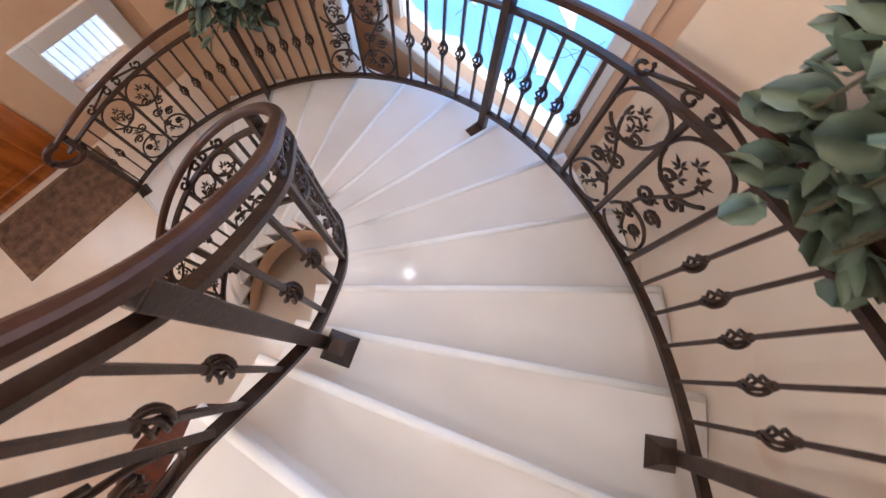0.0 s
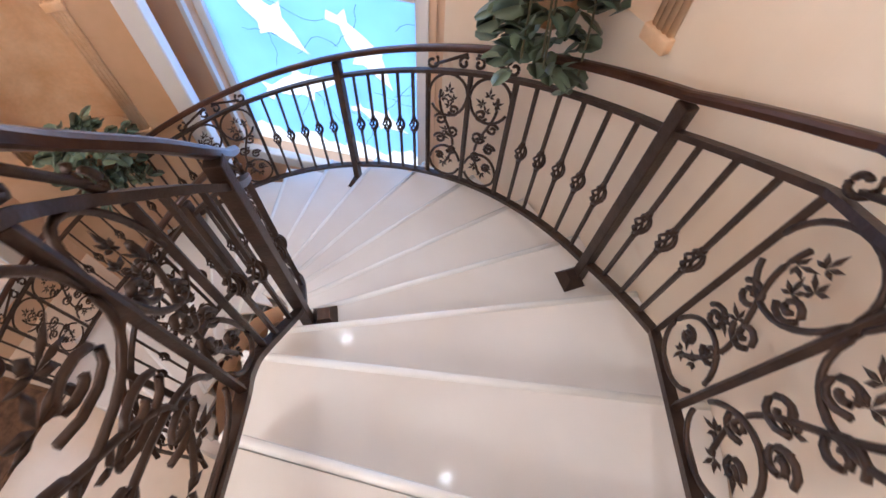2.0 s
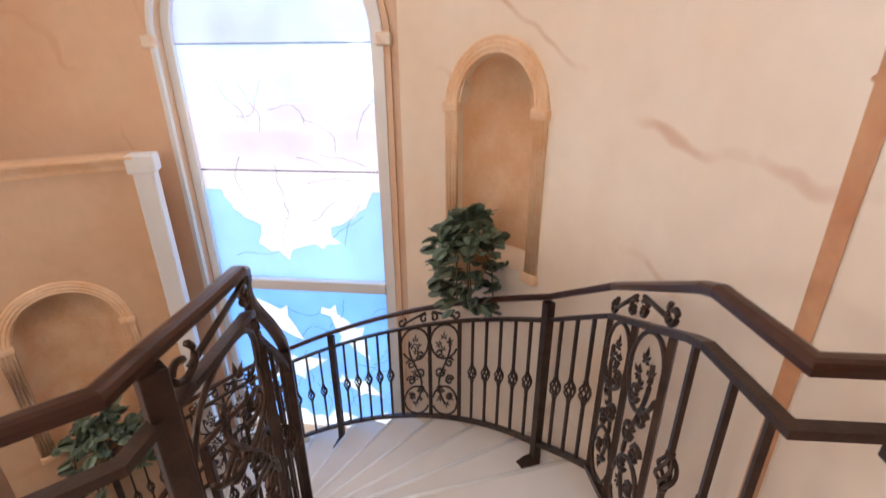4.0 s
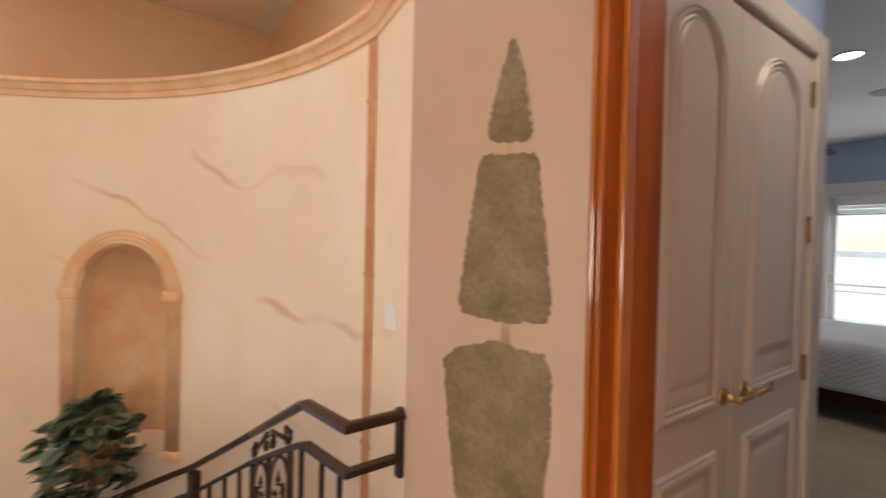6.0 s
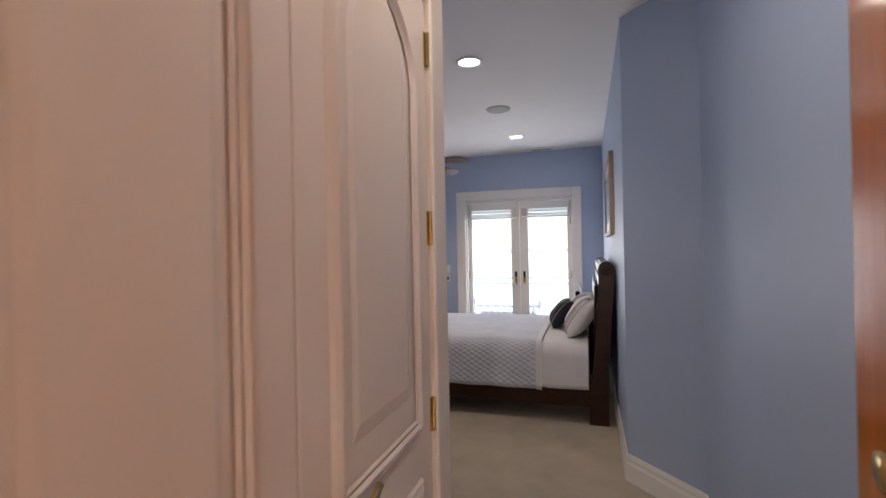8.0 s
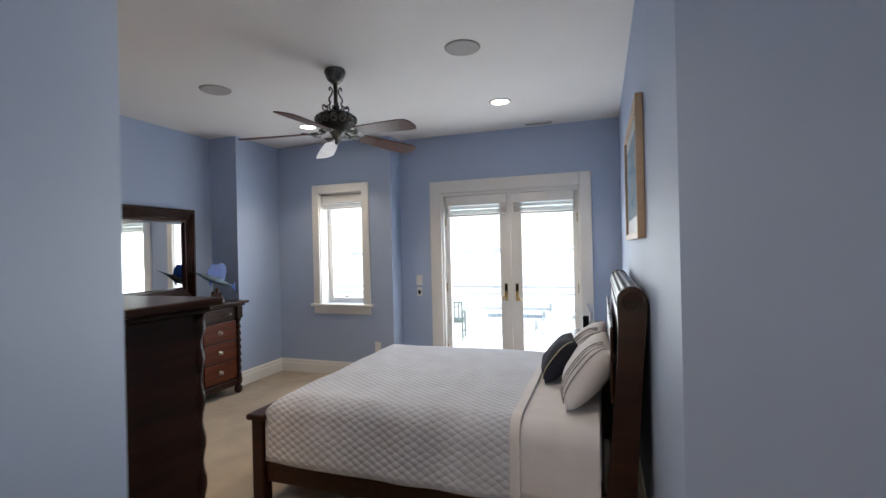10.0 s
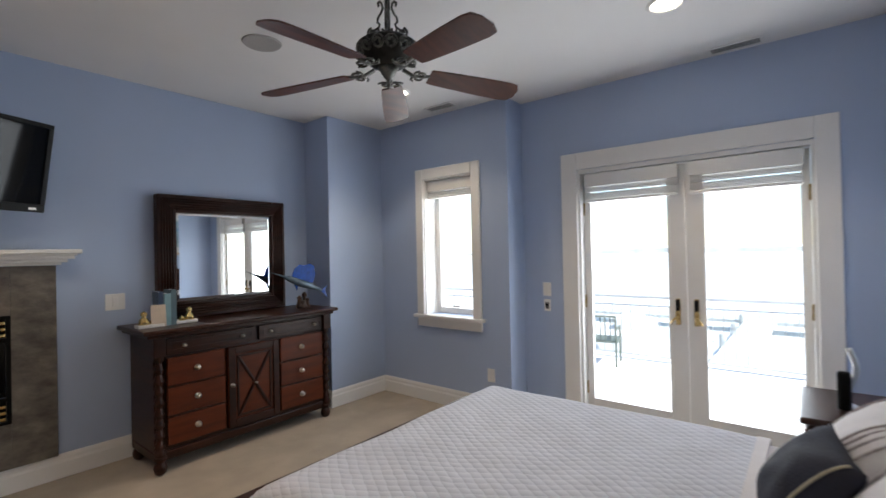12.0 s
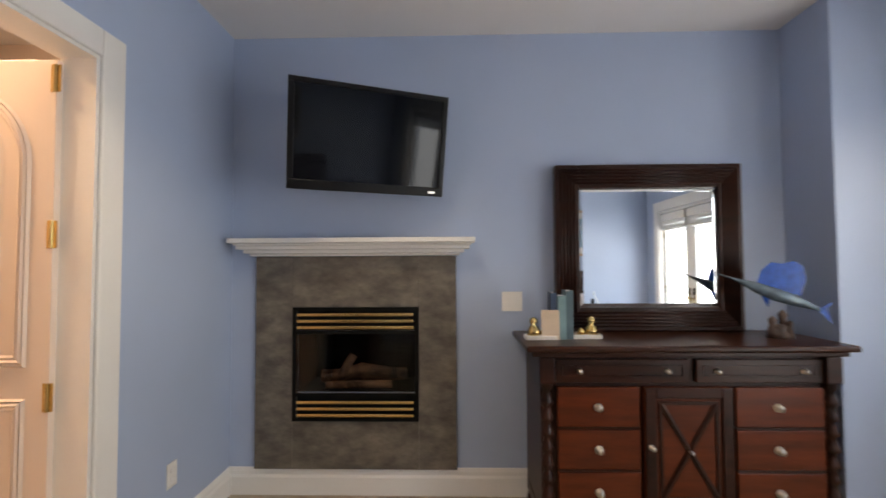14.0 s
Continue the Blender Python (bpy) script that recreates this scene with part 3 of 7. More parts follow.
stairs = thing("staircase", "curved cream marble staircase with rounded nosings coloured as highlights", "staircase", kind="structure")
LAST = 17
for k in range(1, LAST):
    z = -k * RISE
    ns = [k - 1.06 + (1.12) * i / 4 for i in range(5)]
    ns = [max(0.0, n) if k == 1 else n for n in ns]
    ins, outs = [xy(edge_in(n)) for n in ns], [xy(edge_out(n)) for n in ns]
    bm = prism(bmesh.new(), ins + outs[::-1], z - 0.03, z)
    part("tread", bm, MARBLE, stairs)
    bm = sweep(bmesh.new(), [(*ins[-1], z - 0.012), (*outs[-1], z - 0.012)], circle(0.0165, 10))
    part("nosing", bm, NOSING, stairs, "bullnose tread edge with its highlight in the colour", smooth=True)
    q = [xy(edge_in(k)), xy(edge_in(k + 0.05)), xy(edge_out(k + 0.03)), xy(edge_out(k))]
    part("riser", prism(bmesh.new(), q, z - RISE, z - 0.03), MARBLE, stairs)
# landing edge
bm = sweep(bmesh.new(), [(1.72, -0.335, -0.012), (2.915, -0.335, -0.012)], circle(0.0145, 10))
part("nosing", bm, NOSING, stairs, "bullnose landing edge with its highlight in the colour", smooth=True)
part("riser", boxes((1.72, -0.349, -RISE, 2.915, -0.338, -0.03)), MARBLE, stairs)
# plaster soffit and inner string
bm = bmesh.new()
rows = []
for i in range(61):
    n = (LAST - 1) * i / 60
    p, q = edge_in(n), edge_out(n)
    zz, z2 = max(LOW + 0.001, slope(n) - 0.36), max(LOW + 0.002, slope(n) - 0.17)
    rows.append([bm.verts.new((p.x, p.y, z2)), bm.verts.new((p.x, p.y, zz)), bm.verts.new((q.x, q.y, zz)), bm.verts.new((q.x, q.y, z2))])
for r0, r1 in zip(rows, rows[1:]):
    for j in range(3):
        bm.faces.new((r0[j], r0[j + 1], r1[j + 1], r1[j]))
part("soffit", bm, PEACH, stairs, "peach plaster stair soffit", smooth=True)

# ---- iron railings ----
HAND, MID, FOOT = 0.82, 0.71, 0.055
HANDPROF = [(0.60 * u, 0.46 * v) for u, v in [(-0.030, -0.022), (-0.030, 0.004), (-0.022, 0.018), (-0.010, 0.024), (0.010, 0.024), (0.022, 0.018), (0.030, 0.004), (0.030, -0.022), (0.018, -0.030), (-0.018, -0.030)]]
BARPROF = [(-0.012, -0.008), (-0.012, 0.008), (0.012, 0.008), (0.012, -0.008)]
FOOTPROF = [(-0.014, -0.010), (-0.014, 0.010), (0.014, 0.010), (0.014, -0.010)]


def spiral(cx, cy, r, a0, turns, n=20, end=0.25):
    return [(cx + r * (1 - (1 - end) * i / n) * math.cos(a0 + turns * 2 * math.pi * i / n), cy + r * (1 - (1 - end) * i / n) * math.sin(a0 + turns * 2 * math.pi * i / n)) for i in range(n + 1)]


def scroll_lines(w, h, flip):
    """Lines of one wrought scroll panel in a w by h field: an egg-shaped C above, a smaller one below, S-stems and curls between."""
    s = -1 if flip else 1
    cx = w / 2
    L = []
    r = w * 0.47
    # upper egg: from the middle round the top to the other side, then curling in
    L.append([(cx + s * r * math.cos(a) * (1.0 if math.sin(a) > 0 else 0.98), h - r * 1.02 + r * math.sin(a) * (1.0 if math.sin(a) > 0 else 1.15)) for a in [math.radians(-150 + 13 * i) for i in range(26)]])
    # lower egg
    r2 = w * 0.43
    L.append([(cx - s * r2 * math.cos(a), r2 * 1.05 - r2 * math.sin(a) * (1.0 if math.sin(a) > 0 else 1.2)) for a in [math.radians(-165 + 13 * i) for i in range(26)]])
    # S stem with curls
    L.append([(cx + s * w * 0.20 * math.sin(5.2 * t), h * (0.14 + 0.72 * t)) for t in [i / 22 for i in range(23)]])
    for fy, side, rr, a0 in ((0.70, 1, 0.15, 3.6), (0.60, -1, 0.16, 0.4), (0.50, 1, 0.17, 3.4), (0.41, -1, 0.16, 0.2), (0.31, 1, 0.14, 3.5), (0.22, -1, 0.12, 0.6)):
        L.append([(cx + s * side * w * 0.16 + (x - 0) * s * side, h * fy + y) for x, y in spiral(0, 0, w * rr, a0, 1.35, 14, 0.22)])
    return L


def leaf_spots(w, h, flip):
    s = -1 if flip else 1
    return [(w / 2 + s * w * 0.02, h * 0.86, 95), (w / 2 - s * w * 0.14, h * 0.80, 150), (w / 2 + s * w * 0.15, h * 0.79, 35), (w / 2 + s * w * 0.05, h * 0.73, 70),
            (w / 2 - s * w * 0.05, h * 0.15, -95), (w / 2 + s * w * 0.15, h * 0.20, -35), (w / 2 - s * w * 0.17, h * 0.22, -145), (w / 2, h * 0.50, 20), (w / 2 - s * w * 0.1, h * 0.44, 200)]


def scroll_panel(f, a0, a1, parent):
    """A pair of scroll panels between angles a0 and a1 on the rail line f(angle, height)."""
    lo, hi = FOOT + 0.012, MID - 0.010
    p, q = Vector(f(a0, 0)), Vector(f(a1, 0))
    w = (Vector((p.x, p.y)) - Vector((q.x, q.y))).length / 2
    h = hi - lo
    for half in (0, 1):
        b0, b1 = a0 + (a1 - a0) * half / 2, a0 + (a1 - a0) * (half + 1) / 2
        bm = bmesh.new()

        def on(u, v, out=0.0):
            return Vector(f(b0 + (b1 - b0) * u / w, lo + v))
        lines = scroll_lines(w, h, half == 1)
        sweep(bm, [on(u, v) for u, v in lines[2]], circle(0.0065, 5))
        panel = part("scroll_panel", bm, IRON, parent, "wrought-iron scrolls with leaves", smooth=True)
        for k, line in enumerate(lines):
            if k != 2:
                part("scroll", sweep(bmesh.new(), [on(u, v) for u, v in line], circle(0.0065, 5)), IRON, panel, smooth=True)
        for u, v, ang in leaf_spots(w, h, half == 1):
            # a folded three-lobed leaf
            bm = bmesh.new()
            for da, ln in ((-100, 0.026), (-50, 0.034), (0, 0.048), (50, 0.034), (100, 0.026)):
                a = math.radians(ang + da)
                d = (math.cos(a), math.sin(a))
                n = (-d[1], d[0])
                pts = [on(u, v), on(u + d[0] * ln * 0.5 + n[0] * 0.0065, v + d[1] * ln * 0.5 + n[1] * 0.0065), on(u + d[0] * ln, v + d[1] * ln), on(u + d[0] * ln * 0.5 - n[0] * 0.0065, v + d[1] * ln * 0.5 - n[1] * 0.0065)]
                nr = (pts[2] - pts[0]).cross(pts[1] - pts[3])
                nr = nr.normalized() * 0.006 if nr.length > 1e-9 else Vector((0, 0, 0.01))
                top, bot = bm.verts.new(on(u + d[0] * ln * 0.45, v + d[1] * ln * 0.45) + nr), bm.verts.new(on(u + d[0] * ln * 0.45, v + d[1] * ln * 0.45) - nr)
                vs = [bm.verts.new(x) for x in pts]
                for i in range(4):
                    bm.faces.new((vs[i], vs[(i + 1) % 4], top))
                    bm.faces.new((vs[(i + 1) % 4], vs[i], bot))
            part("leaf", bm, IRON, panel, smooth=True)
    for b in (a0, (a0 + a1) / 2, a1):
        bm = sweep(bmesh.new(), [f(b, lo), f(b, hi)], [(-0.008, -0.008), (-0.008, 0.008), (0.008, 0.008), (0.008, -0.008)], up=(0.6, 0.8, 0))
        part("baluster", bm, IRON, parent)
    # crest of diagonals and curls between the two upper rails
    bm = bmesh.new()
    g = HAND - MID
    mid = (a0 + a1) / 2
    for s in (-1, 1):
        e = (a1 - a0) / 2 * s
        sweep(bm, [f(mid + e * 0.12, HAND - 0.03), f(mid + e * 0.84, MID + 0.03)], circle(0.007, 5))
        for c, r in ((0.90, 0.034), (0.17, 0.029)):
            pts = [f(mid + e * (c + x / (w * 1.0)), MID + 0.042 + y) for x, y in spiral(0, 0, r, 2.2, 1.0 * (1 if c > 0.5 else -1), 14, 0.32)]
            sweep(bm, pts, circle(0.0068, 5))
    part("crest_scroll", bm, IRON, parent, smooth=True)


def baluster_mesh():
    """A square bar with a twisted basket knob."""
    bm = bmesh.new()
    L = MID - FOOT
    box(bm, -0.0057, -0.0057, 0, 0.0057, 0.0057, L * 0.50 - 0.045)
    box(bm, -0.0057, -0.0057, L * 0.50 + 0.045, 0.0057, 0.0057, L)
    for k in range(6):
        pts = []
        for i in range(9):
            t = i / 8
            r = 0.006 + 0.0155 * math.sin(math.pi * t)
            a = 2 * math.pi * k / 6 + 2.0 * t
            pts.append((r * math.cos(a), r * math.sin(a), L * 0.50 - 0.042 + 0.084 * t))
        am = 2 * math.pi * k / 6 + 1.0
        sweep(bm, pts, circle(0.0045, 5), up=(math.cos(am), math.sin(am), 0))
    for z in (-0.048, 0.048):
        lathe(bm, [(0.007, -0.008), (0.0105, -0.004), (0.0105, 0.004), (0.007, 0.008)], 8, (0, 0, L * 0.5 + z))
    me = bpy.data.meshes.new("baluster")
    bmesh.ops.recalc_face_normals(bm, faces=bm.faces)
    bm.to_mesh(me)
    bm.free()
    me.materials.append(IRON)
    return me


BAL = baluster_mesh()


def bar(f, a, parent):
    ob = new("baluster", BAL)
    ob.parent = parent
    x, y, z = f(a, FOOT)
    ob.matrix_local = pose(x, y, z, 0, 0, 12 * a)
    return ob


def post(f, a, parent, inset, turn):
    x, y, z = f(a, 0)
    bm = bmesh.new()
    tread = -math.ceil(max(0.0, a) - 1e-6) * RISE
    box(bm, -0.019, -0.019, tread, 0.019, 0.019, z + HAND - 0.025, 0.003)
    ob = part("post", bm, IRON, parent)
    ob.matrix_local = pose(x, y, 0, 0, 0, turn)
    bm = bmesh.new()
    d = inset
    r = bmesh.ops.create_cone(bm, cap_ends=True, segments=4, radius1=0.062, radius2=0.030, depth=0.045)
    bmesh.ops.rotate(bm, verts=bm.verts, matrix=Matrix.Rotation(radians(45), 3, "Z"))
    bmesh.ops.translate(bm, verts=bm.verts, vec=(d, 0, tread + 0.0235))
    part("base_plate", bm, IRON, ob, "square bronze base plate")
    return ob


def rail_line(f, a0, a1, h, prof, name, parent, n=90, mat_=None, extra=()):
    pts = [f(a0 + (a1 - a0) * i / n, h) for i in range(n + 1)]
    bm = sweep(bmesh.new(), list(extra) + pts, prof)
    return part(name, bm, mat_ or IRON, parent, smooth=False)


BOTTOM = 16.2
railing = thing("stair_railing", "bronze-brown wrought-iron stair railing along the curved wall", "railing")
end = (HX - 0.01, -0.585)
rail_line(outer, -1, BOTTOM, HAND, HANDPROF, "handrail", railing, 110, RAILM, [(*end, HAND + 0.1)])
rail_line(outer, -1, BOTTOM, MID, BARPROF, "middle_rail", railing, 110, IRON, [(*end, MID + 0.1)])
rail_line(outer, -1, BOTTOM, FOOT, FOOTPROF, "bottom_rail", railing, 110)
for a in (2.585, 7.37, 12.15, 16.0):
    post(outer, a, railing, -0.03, 4.6 + 10.6 * a)
for a in (-0.85, -0.45, 0.05, 1.75, 2.03, 2.31):
    bar(outer, a, railing)
scroll_panel(outer, 0.3, 1.5, railing)
for base in (2.585, 7.37, 12.15):
    for i in range(1, 6):
        bar(outer, base + 0.305 * i, railing)
        if base < 12 or i < 3:
            bar(outer, base + 3.20 + 0.265 * i, railing)
    scroll_panel(outer, base + 1.82, base + 3.20, railing)
bm = bmesh.new()
box(bm, end[0] - 0.045, end[1] - 0.012, MID + 0.05, end[0] - 0.025, end[1] + 0.012, HAND + 0.115, 0.003)
part("end_bracket", bm, IRON, railing)
# volute where the rail ends below
bm = bmesh.new()
x, y, z = outer(BOTTOM, HAND)
d = (Vector(outer(BOTTOM, 0)) - Vector(outer(BOTTOM - 0.2, 0)))
d.z = 0
d.normalize()
pts = [Vector((x, y, z)) + d * (0.13 * math.sin(t * 4.6) * (1 - 0.4 * t)) + Vector((0, 0, -0.10 + 0.10 * math.cos(t * 4.6))) for t in [i / 14 for i in range(15)]]
sweep(bm, pts, circle(0.024, 8))
part("volute", bm, RAILM, railing, "curled handrail end", smooth=True)

railing2 = thing("inner_railing", "bronze-brown wrought-iron railing round the open stairwell", "railing")
LEVEL = [(0.77, -1.83), (1.86, -0.74)]
rail_line(inner, -1, BOTTOM, HAND, HANDPROF, "handrail", railing2, 110, RAILM, [(x, y, HAND + 0.1) for x, y in LEVEL])
rail_line(inner, -1, BOTTOM, MID, BARPROF, "middle_rail", railing2, 110, IRON, [(x, y, MID + 0.1) for x, y in LEVEL])
rail_line(inner, -1, BOTTOM, FOOT, FOOTPROF, "bottom_rail", railing2, 110, IRON, [(x, y, FOOT + 0.1) for x, y in LEVEL])
for a in (-0.98, 2.92, 8.3, 13.7):
    post(inner, a, railing2, 0.06, -20.8 + 14.9 * a)
for a in (1.65, 2.25, 3.5, 4.1, 7.2, 7.75, 8.9, 9.5, 12.6, 13.15):
    bar(inner, a, railing2)
for a0, a1 in ((-0.9, 1.25), (4.7, 6.7), (10.0, 12.1), (14.2, 15.9)):
    scroll_panel(inner, a0, a1, railing2)
def level(a, z):
    p = Vector((1.86, -0.74)).lerp(Vector((0.77, -1.83)), a / 100)
    return (p.x, p.y, z + 0.1)
for a in (6, 12, 18, 24, 60, 66, 72):
    bar(level, a, railing2)
scroll_panel(level, 30, 54, railing2)

# ---- window and doors ----
def frame_ring(y0, y1, z0, z1, w, x0, x1, skip_bottom=False):
    rows = [(x0, y0, z0, x1, y0 + w, z1), (x0, y1 - w, z0, x1, y1, z1), (x0, y0 + w, z1 - w, x1, y1 - w, z1)]
    if not skip_bottom:
        rows.append((x0, y0 + w, z0, x1, y1 - w, z0 + w))
    return boxes(*rows, bevel=0.004)


def blind(name, y0, y1, top, low, x, slats, parent=None):
    b = thing(name, "raised white slatted blind bunched under its headrail", "blind", "raised window blinds")
    part("headrail", boxes((x - 0.03, y0, top - 0.10, x + 0.03, y1, top), bevel=0.006), WHITE, b)
    for i in range(slats):
        z = (top - 0.11 if i < slats // 2 else top - 0.118) - (top - 0.118 - low - 0.03) * i / max(1, slats - 1)
        part("slat", boxes((x - 0.024, y0 + 0.006, z - 0.003, x + 0.024, y1 - 0.006, z + 0.002)), WHITE, b)
    part("bottom_rail", boxes((x - 0.025, y0 + 0.004, low, x + 0.025, y1 - 0.004, low + 0.022), bevel=0.005), WHITE, b)
    return b


# french doors
d1 = thing("door_1", "white-painted french door frame with wide casing", "door", kind="structure")
part("casing", boxes((9.675, -1.325, 0.0, 9.70, -1.205, 2.205), (9.675, 0.295, 0.0, 9.70, 0.43, 2.205), (9.675, -1.205, 2.07, 9.70, 0.295, 2.205), bevel=0.006), WHITE, d1)
part("jamb", boxes((9.699, -1.219, 0.0, 9.858, -1.185, 2.069), (9.699, 0.275, 0.0, 9.858, 0.309, 2.069), (9.699, -1.185, 2.035, 9.858, 0.275, 2.069)), WHITE, d1)
part("threshold", boxes((9.69, -1.185, 0.0, 9.86, 0.275, 0.022), bevel=0.005), NICKEL, d1)
for y0, y1, hy in ((-0.475, 0.273, -0.415), (-1.183, -0.479, -0.535)):
    leaf = thing("french_door", "closed white french door with one tall glass pane", "door", "pair of french doors")
    lo_s, hi_s = (0.113, 0.052) if hy > -0.45 else (0.045, 0.113)
    part("stile", boxes((9.765, y0, 0.025, 9.81, y0 + lo_s, 2.03), bevel=0.004), WHITE, leaf)
    part("stile", boxes((9.765, y1 - hi_s, 0.025, 9.81, y1, 2.03), bevel=0.004), WHITE, leaf)
    part("top_rail", boxes((9.765, y0 + lo_s, 1.93, 9.81, y1 - hi_s, 2.03), bevel=0.004), WHITE, leaf)
    part("bottom_rail", boxes((9.765, y0 + lo_s, 0.025, 9.81, y1 - hi_s, 0.21), bevel=0.004), WHITE, leaf)
    bm = boxes((9.758, y0 + lo_s - 0.012, 0.198, 9.764, y0 + lo_s + 0.006, 1.942), (9.758, y1 - hi_s - 0.006, 0.198, 9.764, y1 - hi_s + 0.012, 1.942), (9.758, y0 + lo_s + 0.006, 0.198, 9.764, y1 - hi_s - 0.006, 0.216), bevel=0.002)
    part("glazing_bead", bm, WHITE, leaf)
    g = part("pane", boxes((9.785, y0 + lo_s - 0.004, 0.206, 9.791, y1 - hi_s + 0.004, 1.934)), GLASS, leaf)
    g.visible_shadow = False
    part("backplate", boxes((9.757, hy - 0.017, 0.86, 9.765, hy + 0.017, 1.05), bevel=0.003), BRASS, leaf, "oblong brass lock plate")
    part("thumb_latch", boxes((9.742, hy - 0.013, 0.965, 9.757, hy + 0.013, 1.042), bevel=0.004), BLACK, leaf, "dark upright thumb latch")
    bm = bmesh.new()
    lathe(bm, [(0.012, 0), (0.016, 0.004), (0.009, 0.012), (0.009, 0.045)], 12, m=pose(9.757, hy, 0.92, 0, -90, 0))
    sweep(bm, [(9.715, hy, 0.92), (9.712, hy + (0.025 if hy > -0.45 else -0.025), 0.90), (9.716, hy + (0.04 if hy > -0.45 else -0.04), 0.87)], circle(0.008, 8))
    part("lever", bm, BRASS, leaf, "brass lever handle", smooth=True)
    for z in (0.3, 1.0, 1.75):
        hy2 = y1 - 0.004 if hy > -0.45 else y0 + 0.004
        part("hinge", lathe(bmesh.new(), [(0.007, -0.05), (0.007, 0.05)], 8, (9.760, hy2, z)), BRASS, leaf)
    blind("window_blind", y0 + 0.03, y1 - 0.03, 2.025, 1.80, 9.728, 9)
# bay window
w1 = thing("window_1", "white-painted casement window with a deep sill", "window", kind="structure")
part("casing", boxes((9.415, 1.075, 0.83, 9.44, 1.165, 2.225), (9.415, 1.735, 0.83, 9.44, 1.825, 2.225), (9.415, 1.165, 2.125, 9.44, 1.735, 2.225), bevel=0.006), WHITE, w1)
part("window_sill", boxes((9.385, 1.045, 0.800, 9.50, 1.855, 0.832), bevel=0.008), WHITE, w1)
part("apron", boxes((9.42, 1.075, 0.715, 9.44, 1.825, 0.800), bevel=0.006), WHITE, w1)
part("jamb", boxes((9.439, 1.1605, 0.8305, 9.68, 1.175, 2.129), (9.439, 1.725, 0.8305, 9.68, 1.7395, 2.129), (9.439, 1.175, 2.115, 9.68, 1.725, 2.129)), WHITE, w1)
part("window_frame", frame_ring(1.175, 1.725, 0.832, 2.115, 0.055, 9.60, 9.65), WHITE, w1)
g = part("pane", boxes((9.622, 1.226, 0.884, 9.628, 1.674, 2.064)), GLASS, w1)
g.visible_shadow = False
part("latch", boxes((9.585, 1.44, 0.895, 9.60, 1.52, 0.912), bevel=0.004), NICKEL, w1)
blind("window_blind", 1.18, 1.72, 2.11, 1.94, 9.50, 8)

# arched art-glass window
wa = thing("window_2", "tall arched window of blue and cream art glass in white frame", "window", kind="structure")


def arch_band(r0, r1, y0, y1, low, name, material):
    bm = bmesh.new()
    a, b = arch_line(r0, low), arch_line(r1, low)
    q = []
    for (x0, z0), (x1, z1) in zip(a, b):
        q.append([bm.verts.new((x0, y0, z0)), bm.verts.new((x1, y0, z1)), bm.verts.new((x1, y1, z1)), bm.verts.new((x0, y1, z0))])
    for s, t in zip(q, q[1:]):
        for j in range(4):
            bm.faces.new((s[j], s[(j + 1) % 4], t[(j + 1) % 4], t[j]))
    bm.faces.new(q[0])
    bm.faces.new(q[-1][::-1])
    return part(name, bm, material, wa)


arch_band(WR + 0.002, WR + 0.032, WY - 0.03, WY - 0.0005, WB - 0.06, "casing", WHITE)
arch_band(WR + 0.032, WR + 0.070, WY - 0.018, WY - 0.0004, WB - 0.06, "casing_edge", PEACH)
arch_band(WR - 0.055, WR - 0.001, WY + 0.05, WY + 0.11, WB, "window_frame", WHITE)
part("window_sill", boxes((WX - WR - 0.08, WY - 0.06, WB - 0.10, WX + WR + 0.08, WY + 0.12, WB - 0.001), bevel=0.01), WHITE, wa)
part("transom", boxes((WX - WR + 0.05, WY + 0.03, -0.225, WX + WR - 0.05, WY + 0.115, -0.145), bevel=0.008), WHITE, wa)
for sx in (-1, 1):
    part("impost", boxes((WX + sx * (WR + 0.035) - 0.045, WY - 0.04, WS - 0.035, WX + sx * (WR + 0.035) + 0.045, WY - 0.001, WS + 0.035), bevel=0.01), CREAM, wa)
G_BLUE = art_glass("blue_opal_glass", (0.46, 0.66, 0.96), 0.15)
G_MIDBLUE = art_glass("soft_blue_opal_glass", (0.60, 0.75, 0.95), 0.25)
G_PALE = art_glass("pale_clear_glass", (0.97, 0.98, 1.0), 0.5)
G_SKY = art_glass("blue_white_view_glass", (0.84, 0.88, 0.95), 0.4)
G_LILAC = art_glass("lilac_view_glass", (0.80, 0.80, 0.88), 0.4)
G_MIST = art_glass("pink_view_glass", (0.92, 0.84, 0.82), 0.45)
G_CREAM = art_glass("cream_opal_glass", (0.97, 0.95, 0.88), 0.30)
G_SHELL = art_glass("shell_pink_opal_glass", (0.95, 0.88, 0.84), 0.40)


def pane(pts, y, material, name="pane", label=""):
    bm = bmesh.new()
    f = bm.faces.new([bm.verts.new((x, y, z)) for x, z in pts])
    r = bmesh.ops.extrude_face_region(bm, geom=[f])
    bmesh.ops.translate(bm, verts=[v for v in r["geom"] if isinstance(v, bmesh.types.BMVert)], vec=(0, 0.004, 0))
    ob = part(name, bm, material, wa, label)
    ob.visible_shadow = False
    return ob


